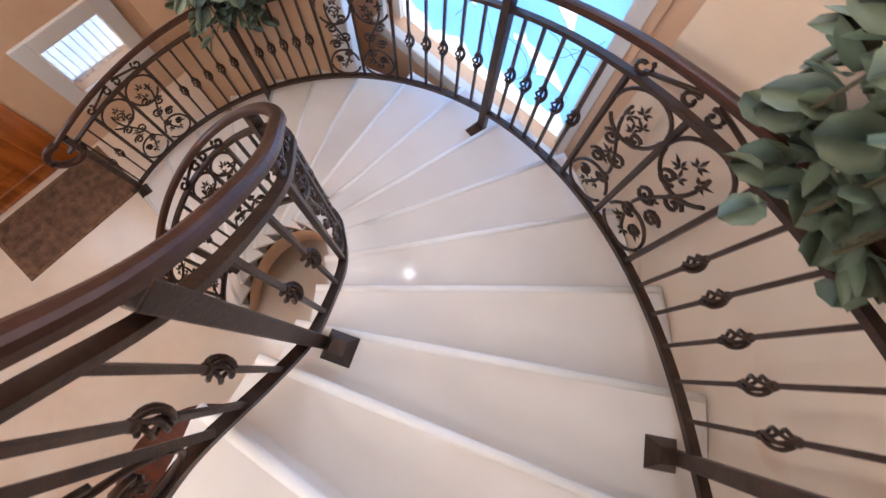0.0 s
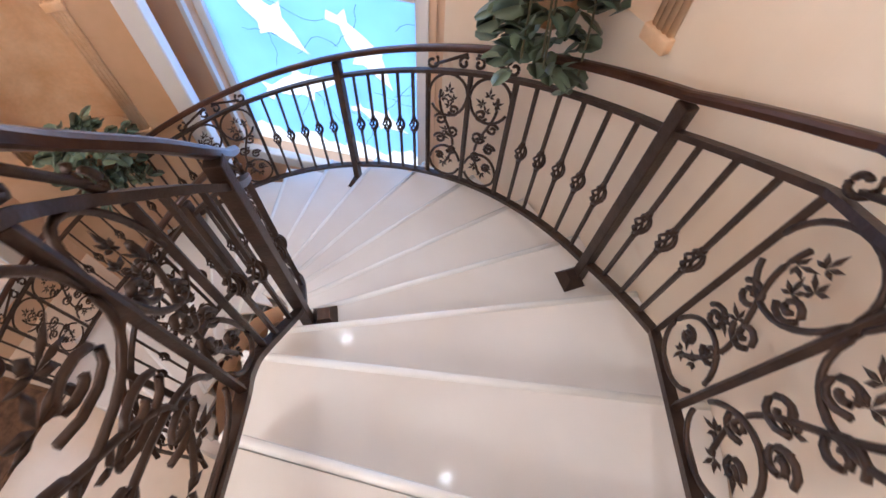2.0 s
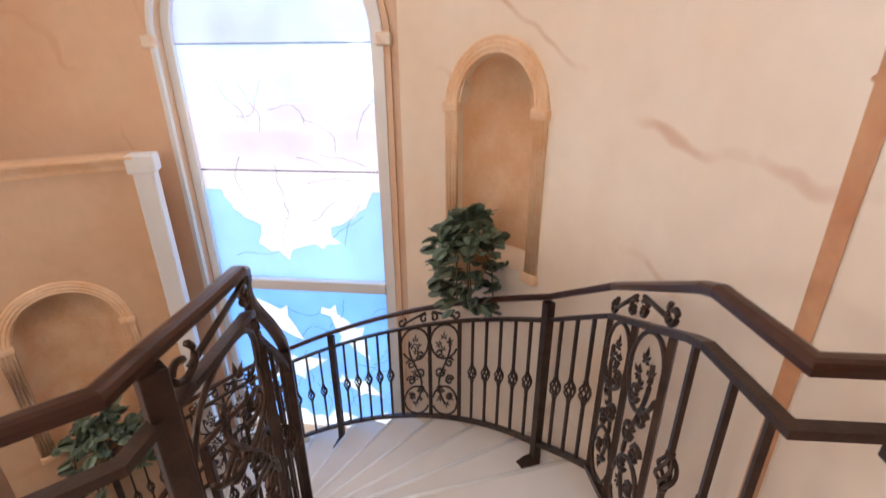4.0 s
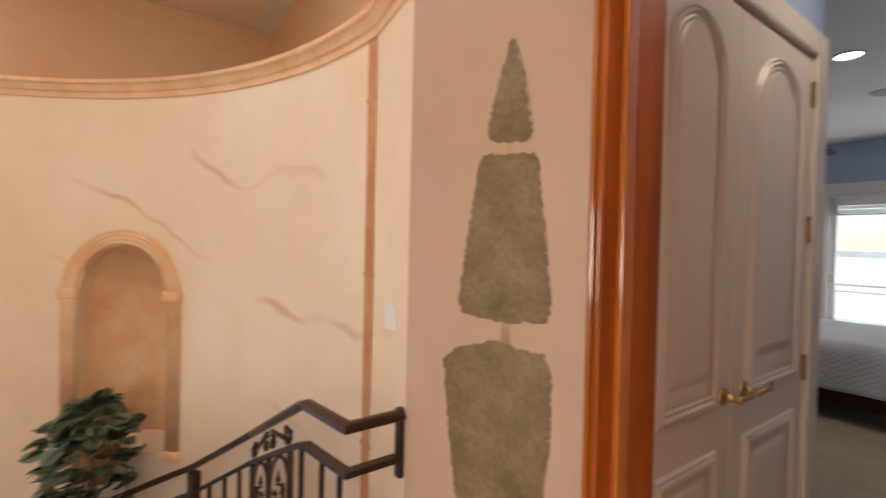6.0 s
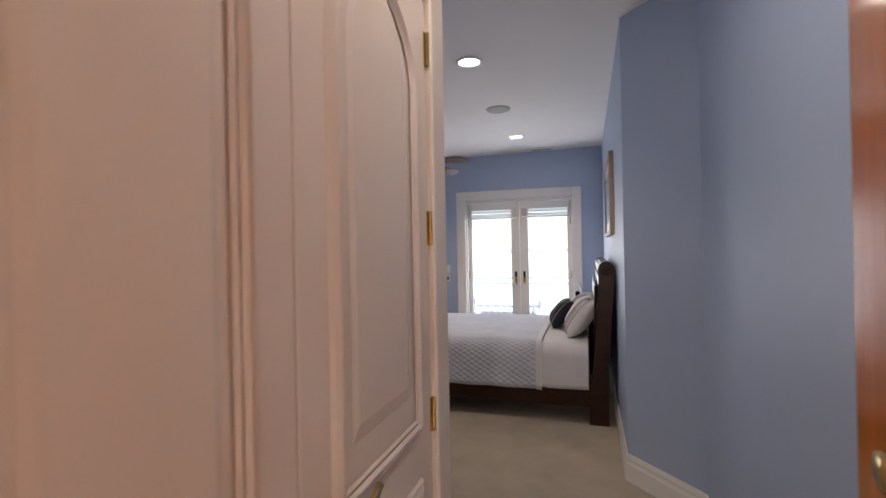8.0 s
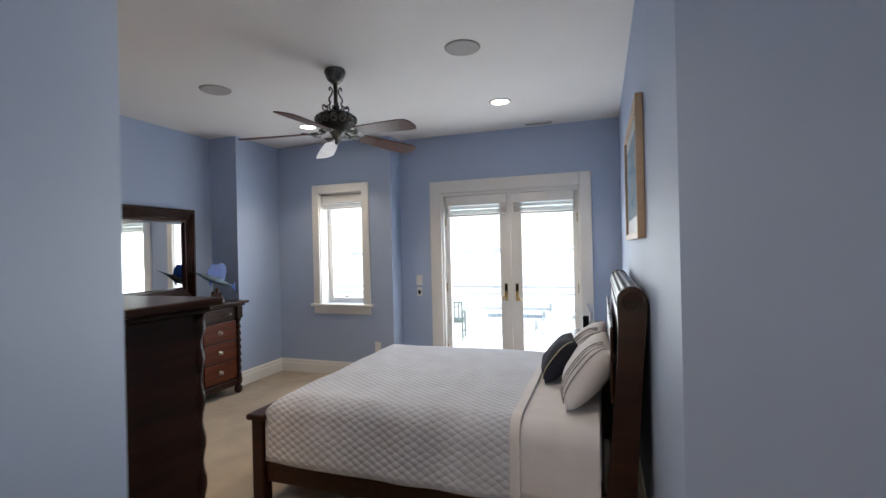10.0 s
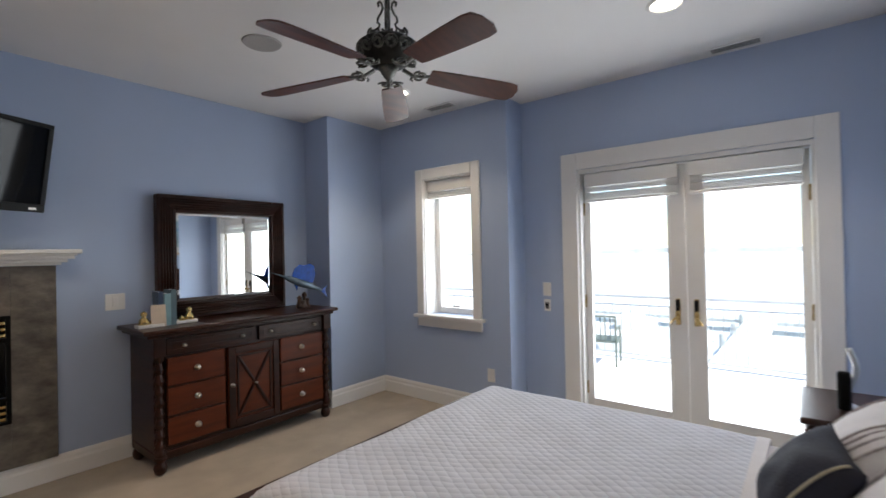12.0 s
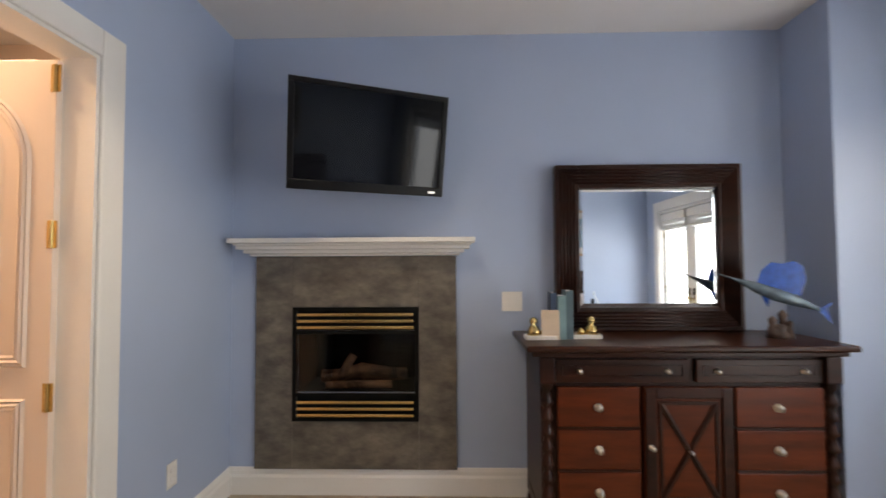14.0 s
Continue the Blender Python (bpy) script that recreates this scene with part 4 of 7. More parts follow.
gr = WR - 0.05
YG = WY + 0.08
xl, xr = WX - gr, WX + gr
# tints of the upper panes stand in for the bright view beyond them
pane([(xl, 0.50), (xl, 0.63), (xr, 0.63), (xr, 0.50)], YG, G_MIST)
pane([(xl, 0.634), (xl, 1.05), (xr, 1.05), (xr, 0.634)], YG, art_glass("blush_view_glass", (0.88, 0.80, 0.79), 0.4))
pane([(xl, 1.052), (xl, 1.386), (xr, 1.386), (xr, 1.052)], YG, G_SKY)
half = math.asin(0.275 / gr)
low_arc = [i / 8 * half for i in range(9)]
pane([(xr, 1.39)] + [(WX + gr * math.cos(a), WS + gr * math.sin(a)) for a in low_arc] + [(WX - gr * math.cos(a), WS + gr * math.sin(a)) for a in low_arc[::-1]] + [(xl, 1.39)], YG, G_LILAC)
pane([(WX + gr * math.cos(half + (math.pi - 2 * half) * i / 18), WS + 0.002 + gr * math.sin(half + (math.pi - 2 * half) * i / 18)) for i in range(19)], YG, G_PALE)
SHELL = [(-0.49, 0.498), (-0.475, 0.44), (-0.44, 0.40), (-0.43, 0.36), (-0.38, 0.33), (-0.36, 0.30), (-0.30, 0.28), (-0.25, 0.25), (-0.26, 0.18), (-0.29, 0.12), (-0.20, 0.05), (-0.16, 0.07), (-0.08, -0.01), (-0.05, 0.07), (0.03, 0.10), (0.12, 0.12), (0.18, 0.08), (0.20, 0.12), (0.31, 0.13), (0.24, 0.19), (0.25, 0.25), (0.33, 0.27), (0.36, 0.30), (0.42, 0.32), (0.44, 0.36), (0.50, 0.39), (0.52, 0.44), (0.55, 0.498)]
pane([(xl, 0.498), (xl, -0.15), (xr, -0.15), (xr, 0.498)] + [(WX + u, v) for u, v in SHELL[::-1]], YG, G_MIDBLUE)
pane([(WX + u, v) for u, v in SHELL], YG, G_SHELL, label="scalloped shell of pale pink glass")


def pierced(outer_, holes, y, material):
    """One sheet of glass cut round the shapes set into it."""
    bm = bmesh.new()
    edges = []
    for loop in [outer_] + holes:
        vs = [bm.verts.new((x, y, z)) for x, z in loop]
        edges += [bm.edges.new((a, b)) for a, b in zip(vs, vs[1:] + vs[:1])]
    bmesh.ops.triangle_fill(bm, use_beauty=True, edges=edges)
    ob = part("pane", bm, material, wa)
    mod = ob.modifiers.new("thickness", "SOLIDIFY")
    mod.thickness = 0.004
    ob.visible_shadow = False
# leaping shapes in the lower light


def swimmer(cx, cz, s, tilt, name):
    base = [(-0.62, 0.02), (-0.50, 0.10), (-0.52, 0.24), (-0.38, 0.14), (-0.15, 0.20), (0.02, 0.22), (0.06, 0.36), (0.16, 0.20), (0.34, 0.13), (0.48, 0.05), (0.62, 0.0), (0.48, -0.03), (0.30, -0.07), (0.14, -0.09), (0.06, -0.22), (-0.02, -0.09), (-0.22, -0.06), (-0.40, 0.02), (-0.54, -0.08)]
    c, d = math.cos(radians(tilt)), math.sin(radians(tilt))
    pts = [(min(xr - 0.01, max(xl + 0.01, cx + s * (u * c - v * d))), cz + s * (u * d + v * c)) for u, v in base]
    pane(pts, YG, G_CREAM, label="cream glass " + name)
    return pts


fishes = [swimmer(WX - 0.28, -0.49, 0.50, -38, "leaping fish"), swimmer(WX + 0.28, -0.60, 0.46, -52, "leaping fish"), swimmer(WX - 0.16, -0.95, 0.50, 24, "leaping fish"), swimmer(WX + 0.35, -1.09, 0.34, -20, "leaping fish")]
foam = [(xl + (xr - xl) * i / 20, WB + 0.14 + 0.04 * math.sin(i * 1.1) + 0.025 * math.sin(i * 2.7)) for i in range(21)]
pierced(foam + [(xr, -0.22), (xl, -0.22)], fishes, YG, G_BLUE)
pane([(xl, WB + 0.002)] + foam + [(xr, WB + 0.002)], YG, G_CREAM, label="cream glass sea foam")
LEAD = mat("dark_lead_came", (0.035, 0.035, 0.045), 0.5, metal=0.4)
rnd = random.Random(5)
for z in (0.63, 1.388):
    part("lead_line", sweep(bmesh.new(), [(xl, YG - 0.004, z), (xr, YG - 0.004, z)], circle(0.004, 6)), LEAD, wa)
for i in range(34):
    x, z = xl + 0.08 + rnd.random() * (2 * gr - 0.16), (rnd.uniform(-1.35, -0.3) if i < 17 else rnd.uniform(-0.05, 1.2))
    a = rnd.uniform(-0.7, 0.7) + (math.pi / 2 if rnd.random() < 0.45 else 0)
    pts = []
    for k in range(9):
        pts.append((min(xr, max(xl, x)), YG - 0.020, z))
        a += rnd.uniform(-0.55, 0.55)
        x += 0.042 * math.cos(a)
        z += 0.042 * math.sin(a)
    if all(p[2] > -0.13 for p in pts) or all(p[2] < -0.24 for p in pts):
        part("lead_line", sweep(bmesh.new(), pts, circle(0.0013, 4), up=(0, 1, 0)), LEAD, wa)


# panelled doors
def ring(bm, pts, prof):
    return sweep(bm, pts, prof, closed=True, up=(0, 1, 0))


MOULD = [(-0.024, 0.0), (-0.016, 0.010), (-0.004, 0.013), (0.008, 0.007), (0.018, 0.010), (0.024, 0.0)]


def panel_outline(x0, x1, z0, z1, arch):
    if not arch:
        return [(x0, 0, z0), (x1, 0, z0), (x1, 0, z1), (x0, 0, z1)]
    r = (x1 - x0) / 2
    return [(x0, 0, z0), (x1, 0, z0)] + [(x0 + r + r * math.cos(math.pi * i / 20), 0, z1 - r + r * math.sin(math.pi * i / 20)) for i in range(21)]


def panel_door(name, label, w, h, material, panels, at, category="door", group="", thick=0.04, mould=None, fill=None):
    """A door in its own frame: hinge edge at x=0, face at y=0 looking to -y; panels are (x0, x1, z0, z1, arched)."""
    d = thing(name, label, category, group, at)
    part("leaf", boxes((0, 0, 0.01, w, thick, h), bevel=0.003), material, d)
    for x0, x1, z0, z1, arch in panels:
        line_ = panel_outline(x0, x1, z0, z1, arch)
        bm = bmesh.new()
        n = len(line_)
        # moulding stands proud of the face
        prof = [(s, 0.012 - t) for s, t in MOULD]
        cx, cz = sum(p[0] for p in line_) / n, sum(p[2] for p in line_) / n
        for k, (off, y0, y1) in enumerate(((0.026, 0.0, -0.010), (0.012, -0.006, -0.014), (-0.004, -0.004, -0.009))):
            outer_, inner_ = [], []
            for i, p in enumerate(line_):
                a, b = Vector(line_[i - 1]), Vector(line_[(i + 1) % n])
                q = Vector(p)
                d0, d1 = (q - a).normalized(), (b - q).normalized()
                nn = Vector((-(d0.z + d1.z), 0, d0.x + d1.x)).normalized()
                kk = 1 / max(0.5, math.sqrt(max(0.05, (1 + d0.dot(d1)) / 2)))
                outer_.append(q - nn * (off * kk))
                inner_.append(q - nn * ((off - 0.016) * kk))
            vo, vi = [bm.verts.new((p.x, y0 - 0.0005, p.z)) for p in outer_], [bm.verts.new((p.x, y0 - 0.0005, p.z)) for p in inner_]
            vt = [bm.verts.new(((p.x + r.x) / 2, y1, (p.z + r.z) / 2)) for p, r in zip(outer_, inner_)]
            for i in range(n):
                j = (i + 1) % n
                bm.faces.new((vo[i], vo[j], vt[j], vt[i]))
                bm.faces.new((vt[i], vt[j], vi[j], vi[i]))
        part("panel_moulding", bm, mould or material, d, smooth=False)
        # raised field
        bm = bmesh.new()
        sc = lambda p, k: (cx + (p[0] - cx) * k, cz + (p[2] - cz) * (1 - (1 - k) * (x1 - x0) / (z1 - z0)))
        v0 = [bm.verts.new((sc(p, 0.74)[0], -0.0008, sc(p, 0.74)[1])) for p in line_]
        v1 = [bm.verts.new((sc(p, 0.64)[0], -0.006, sc(p, 0.64)[1])) for p in line_]
        for i in range(n):
            bm.faces.new((v0[i], v0[(i + 1) % n], v1[(i + 1) % n], v1[i]))
        bm.faces.new(v1)
        part("panel", bm, fill or material, d)
    return d


def lever(parent, x, z, side, y=0.0, name="door_handle", plate=True):
    bm = bmesh.new()
    lathe(bm, [(0.0, 0), (0.027, 0.0), (0.029, 0.005), (0.022, 0.011), (0.010, 0.016), (0.010, 0.050), (0.013, 0.055), (0.0, 0.060)], 16, m=pose(x, y, z, 90, 0, 0))
    sweep(bm, [(x, y - 0.050, z), (x + side * 0.03, y - 0.056, z + 0.006), (x + side * 0.07, y - 0.055, z + 0.002), (x + side * 0.105, y - 0.050, z + 0.012)], circle(0.0085, 8))
    return part(name, bm, BRASS, parent, "polished brass lever handle", smooth=True)


def hinge(parent, x, z, y=0.0, h=0.10):
    bm = boxes((x - 0.018, y - 0.003, z - h / 2, x + 0.018, y - 0.0005, z + h / 2))
    lathe(bm, [(0.0065, -h / 2), (0.0065, h / 2)], 8, (x, y - 0.006, z))
    return part("hinge", bm, BRASS, parent, "brass butt hinge")


CX0, CXM, CX1, CF = 3.325, 3.865, 4.515, -0.945
cl = thing("door_2", "white casing round the closet double doors", "door", kind="structure")
part("casing", boxes((4.52, -0.965, 0, 4.64, -0.93, 2.215), (3.20, -0.965, 0, 3.32, -0.93, 2.215), (3.32, -0.965, 2.12, 4.52, -0.93, 2.215), bevel=0.008), DOORWHITE, cl)
part("jamb", boxes((4.516, -0.93, 0, 4.5195, -0.82, 2.119), (3.3205, -0.93, 0, 3.3235, -0.82, 2.119)), DOORWHITE, cl)
for x0, x1, flip in ((CX0, CXM - 0.002, False), (CXM + 0.002, CX1, True)):
    w = x1 - x0
    d = panel_door("closet_door", "closed cream-white closet door with arched raised panels", w, 2.11, DOORWHITE, [(0.12, w - 0.12, 0.90, 2.0, True), (0.12, w - 0.12, 0.14, 0.72, False)], pose(x0, CF, 0), group="closet double doors")
    lever(d, w - 0.055 if not flip else 0.085, 0.90, 1 if not flip else 1)
    for z in (0.30, 0.89, 1.44, 1.97):
        hinge(d, -0.002 if not flip else w + 0.003, z)

# entry door: cherry wood, standing open against the corridor wall
ed = thing("door_3", "glossy cherry-wood door casing at the bedroom entry", "door", kind="structure")
part("casing", boxes((2.968, -1.0925, 0, 2.984, -1.064, 2.21), (2.96, -1.90, 0, 2.984, -1.802, 2.21), (2.96, -1.802, 2.12, 2.984, -1.0925, 2.21), bevel=0.008), CHERRY, ed)
part("casing_bead", boxes((2.960, -1.080, 0, 2.968, -1.068, 2.19), (2.947, -1.885, 0, 2.96, -1.855, 2.19), bevel=0.005), CHERRY, ed)
part("jamb", boxes((2.9685, -1.093, 0, 3.155, -1.0755, 2.119), (2.9605, -1.735, 2.10, 3.155, -1.093, 2.119)), CHERRY_J, ed)
# lighter cherry on this jamb puts its stronger light into the colour
part("jamb", boxes((2.9605, -1.80, 0, 3.155, -1.735, 2.119), bevel=0.003), CHERRY_L, ed)
part("stop", boxes((3.01, -1.106, 0, 3.045, -1.0935, 2.1), (3.01, -1.7345, 0, 3.045, -1.722, 2.1), bevel=0.003), CHERRY_L, ed)
part("casing_white", boxes((3.1555, -1.090, 0, 3.172, -1.02, 2.21), (3.1555, -1.90, 0, 3.172, -1.802, 2.21), (3.1555, -1.802, 2.12, 3.172, -1.090, 2.21), bevel=0.006), WHITE, ed)
dd = panel_door("entry_door", "open glossy cherry-wood door with arched raised panels", 0.74, 2.09, CHERRY_L, [(0.13, 0.61, 1.02, 1.98, True), (0.13, 0.61, 0.16, 0.84, False)], pose(3.935, -1.712, 0, 0, 0, 178), mould=CHERRY, fill=CHERRY_L)
lever(dd, 0.075, 0.92, 1)
bm = boxes((0.045, -0.006, 0.84, 0.105, -0.0005, 1.06), bevel=0.004)
part("backplate", bm, BRASS, dd, "tall brass escutcheon")
bm = bmesh.new()
lathe(bm, [(0.0, 0), (0.022, 0.0), (0.022, 0.008), (0.0, 0.012)], 14, m=pose(0.075, 0, 1.12, 90, 0, 0))
part("deadbolt", bm, BRASS, dd, "round brass deadbolt rose", smooth=True)
part("latch_plate", boxes((-0.0025, 0.010, 0.85, -0.0005, 0.030, 1.0)), BRASS, dd)
for z in (0.32, 1.285, 1.92):
    bm = boxes((0.7405, 0.001, z - 0.048, 0.7435, 0.040, z + 0.048))
    lathe(bm, [(0.0, -0.054), (0.005, -0.052), (0.0095, -0.048), (0.0095, -0.017), (0.008, -0.016), (0.0095, -0.015), (0.0095, 0.015), (0.008, 0.016), (0.0095, 0.017), (0.0095, 0.048), (0.005, 0.052), (0.0, 0.054)], 12, (0.748, 0.044, z))
    for u, w in ((0.012, 0.030), (0.025, 0.0), (0.012, -0.030)):
        lathe(bm, [(0.0, 0.0), (0.005, 0.0), (0.004, 0.002), (0.0, 0.002)], 8, m=pose(0.7436, u, z + w, 0, 90, 0))
    part("hinge", bm, BRASS, dd, "large brass hinge")

# bathroom door, open into the bathroom
bd = thing("door_4", "white casing round the bathroom doorway", "door", kind="structure")
part("casing", boxes((5.50, 1.625, 0, 5.525, 1.745, 2.225), (5.50, 0.695, 0, 5.525, 0.815, 2.225), (5.50, 0.815, 2.12, 5.525, 1.625, 2.225), bevel=0.008), WHITE, bd)
part("jamb", boxes((5.375, 1.605, 0, 5.515, 1.6195, 2.119), (5.375, 0.8205, 0, 5.515, 0.835, 2.119), (5.375, 0.835, 2.105, 5.515, 1.605, 2.119)), WHITE, bd)
bt = panel_door("bathroom_door", "open cream-white bathroom door with raised panels", 0.76, 2.09, DOORWHITE, [(0.11, 0.65, 1.0, 1.98, True), (0.11, 0.65, 0.14, 0.84, False)], pose(4.63, 1.56, 0, 0, 0, 1.5))
for z in (0.30, 0.87, 1.45, 2.02):
    hinge(bt, 0.757, z)

# ---- bed ----
def quilt_material(name, colour, pocket, relief):
    m = mat(name, colour, 0.85, vary=0.06, scale=6, fine=140, bump=0.0)
    n, l = m.node_tree.nodes, m.node_tree.links
    # staggered rows of stitched round pockets, a little uneven
    co, wob, mixv, top, bp = n.new("ShaderNodeUVMap"), n.new("ShaderNodeTexNoise"), n.new("ShaderNodeMix"), n.new("ShaderNodeMath"), n.new("ShaderNodeBump")
    co.uv_map = "cloth"
    mixv.data_type = "VECTOR"
    mixv.inputs[0].default_value = 0.02
    wob.inputs["Scale"].default_value = 14
    l.new(co.outputs[0], wob.inputs["Vector"])
    l.new(co.outputs[0], mixv.inputs[4])
    l.new(wob.outputs[1], mixv.inputs[5])
    top.operation = "MAXIMUM"
    for k in (0, 1):
        sc, ofs, fr, ctr, sq, dome = [n.new("ShaderNodeVectorMath") for _ in range(5)] + [n.new("ShaderNodeMath")]
        sc.operation, ofs.operation, fr.operation, ctr.operation, sq.operation, dome.operation = "MULTIPLY", "ADD", "FRACTION", "SUBTRACT", "DOT_PRODUCT", "SUBTRACT"
        sc.inputs[1].default_value = (1 / pocket, 1 / (1.55 * pocket), 0)
        ofs.inputs[1].default_value = (0.5 * k, 0.5 * k, 0)
        ctr.inputs[1].default_value = (0.5, 0.5, 0)
        dome.inputs[0].default_value = 0.42
        l.new(mixv.outputs[1], sc.inputs[0])
        l.new(sc.outputs[0], ofs.inputs[0])
        l.new(ofs.outputs[0], fr.inputs[0])
        l.new(fr.outputs[0], ctr.inputs[0])
        l.new(ctr.outputs[0], sq.inputs[0])
        l.new(ctr.outputs[0], sq.inputs[1])
        l.new(sq.outputs["Value"], dome.inputs[1])
        l.new(dome.outputs[0], top.inputs[k])
    bp.inputs["Strength"].default_value, bp.inputs["Distance"].default_value = 0.9, relief
    l.new(top.outputs[0], bp.inputs["Height"])
    l.new(bp.outputs[0], n["Principled BSDF"].inputs["Normal"])
    n["Principled BSDF"].inputs["Sheen Weight"].default_value = 0.3
    return m


QUILTM = quilt_material("quilted_pale_blue_cotton", (0.60, 0.635, 0.73), 0.042, 0.026)
BX0, BX1 = 6.925, 8.46
bed = thing("bed", "dark mahogany sleigh bed with rolled reeded headboard", "bed")
side = [(-1.385, 0.0), (-1.40, 0.25), (-1.435, 0.6), (-1.465, 0.95), (-1.47, 1.10)] + [(-1.528 + 0.062 * math.cos(a), 1.195 + 0.066 * math.sin(a)) for a in [math.radians(-10 + 15 * i) for i in range(14)]] + [(-1.585, 1.12), (-1.56, 0.8), (-1.535, 0.4), (-1.53, 0.0)]
for x in (BX0, BX1 - 0.055):
    bm = bmesh.new()
    a = [bm.verts.new((x, y, z)) for y, z in side]
    b = [bm.verts.new((x + 0.055, y, z)) for y, z in side]
    bm.faces.new(a)
    bm.faces.new(b[::-1])
    for i in range(len(a)):
        bm.faces.new((a[i], a[(i + 1) % len(a)], b[(i + 1) % len(a)], b[i]))
    bmesh.ops.bevel(bm, geom=[e for e in bm.edges if abs(e.verts[0].co.x - e.verts[1].co.x) < 1e-6], offset=0.006, segments=1, affect="EDGES")
    p = part("headboard_post", bm, MAHOG, bed)
    bm = bmesh.new()
    for r in (0.036, 0.024, 0.011):
        sweep(bm, [(x - 0.001 if x < 7 else x + 0.056, -1.528 + r * math.cos(t), 1.195 + r * math.sin(t)) for t in [2 * math.pi * i / 24 for i in range(24)]], circle(0.004, 5), closed=True, up=(1, 0, 0))
    part("rosette", bm, MAHOG, p, "turned rosette on the scroll end", smooth=True)
bm = bmesh.new()
prof = []
for i in range(48):
    t = 2 * math.pi * i / 48
    r = 0.058 + 0.004 * (1 if i % 4 < 2 else -0.6)
    prof.append((-1.528 + r * math.cos(t), 1.195 + r * math.sin(t)))
a = [bm.verts.new((BX0 + 0.055, y, z)) for y, z in prof]
b = [bm.verts.new((BX1 - 0.055, y, z)) for y, z in prof]
for i in range(48):
    bm.faces.new((a[i], a[(i + 1) % 48], b[(i + 1) % 48], b[i]))
part("reeded_roll", bm, MAHOG_H, bed, "glossy reeded roll along the top")
bm = bmesh.new()
cols = [(-1.472, 1.14), (-1.468, 1.0), (-1.458, 0.8), (-1.44, 0.55), (-1.43, 0.3)]
rows = [[bm.verts.new((x, y - d, z)) for y, z in cols] for x, d in ((BX0 + 0.05, 0), (BX1 - 0.05, 0))]
back = [[bm.verts.new((x, y - 0.05, z)) for y, z in cols] for x in (BX0 + 0.05, BX1 - 0.05)]
for i in range(4):
    bm.faces.new((rows[0][i], rows[0][i + 1], rows[1][i + 1], rows[1][i]))
    bm.faces.new((back[0][i], back[1][i], back[1][i + 1], back[0][i + 1]))
part("headboard_panel", bm, MAHOG_H, bed)
for i in range(3):
    x0 = BX0 + 0.09 + i * 0.456
    part("headboard_field", boxes((x0, -1.452, 0.72, x0 + 0.425, -1.437, 1.07), bevel=0.006), MAHOG_H, bed)
for x in (BX0 + 0.02, BX1 - 0.055):
    part("side_rail", boxes((x, -1.41, 0.13, x + 0.035, 0.46, 0.33), bevel=0.006), MAHOG_H, bed)
part("footboard", boxes((BX0 + 0.06, 0.455, 0.13, BX1 - 0.06, 0.495, 0.485), bevel=0.006), MAHOG_H, bed)
part("footboard_cap", boxes((BX0 - 0.03, 0.42, 0.487, BX1 + 0.03, 0.535, 0.522), bevel=0.012), MAHOG_H, bed)
for x in (BX0 - 0.005, BX1 - 0.075):
    part("foot_post", boxes((x, 0.44, 0.0, x + 0.08, 0.515, 0.486), bevel=0.008), MAHOG, bed)
part("slat_base", boxes((BX0 + 0.06, -1.40, 0.22, BX1 - 0.06, 0.45, 0.30)), MAHOG_H, bed)


def soft_box(x0, y0, z0, x1, y1, z1, r, nx=10, ny=10, rough=0.0, seed=1, foot=None):
    """A rounded, slightly uneven block of bedding."""
    bm = bmesh.new()
    box(bm, x0, y0, z0, x1, y1, z1)
    bmesh.ops.bevel(bm, geom=list(bm.edges), offset=r, segments=5, affect="EDGES", profile=0.5)
    if rough:
        bmesh.ops.subdivide_edges(bm, edges=list(bm.edges), cuts=2, use_grid_fill=True)
        for v in bm.verts:
            v.co += Vector((0, 0, 1)) * rough * noise.noise(v.co * 3 + Vector((seed, 0, 0)))
    return bm


mattress = tagged(part("mattress", soft_box(BX0 + 0.07, -1.39, 0.30, BX1 - 0.07, 0.16, 0.600, 0.06), SHEET), "thick white mattress in the sleigh bed", "mattress")


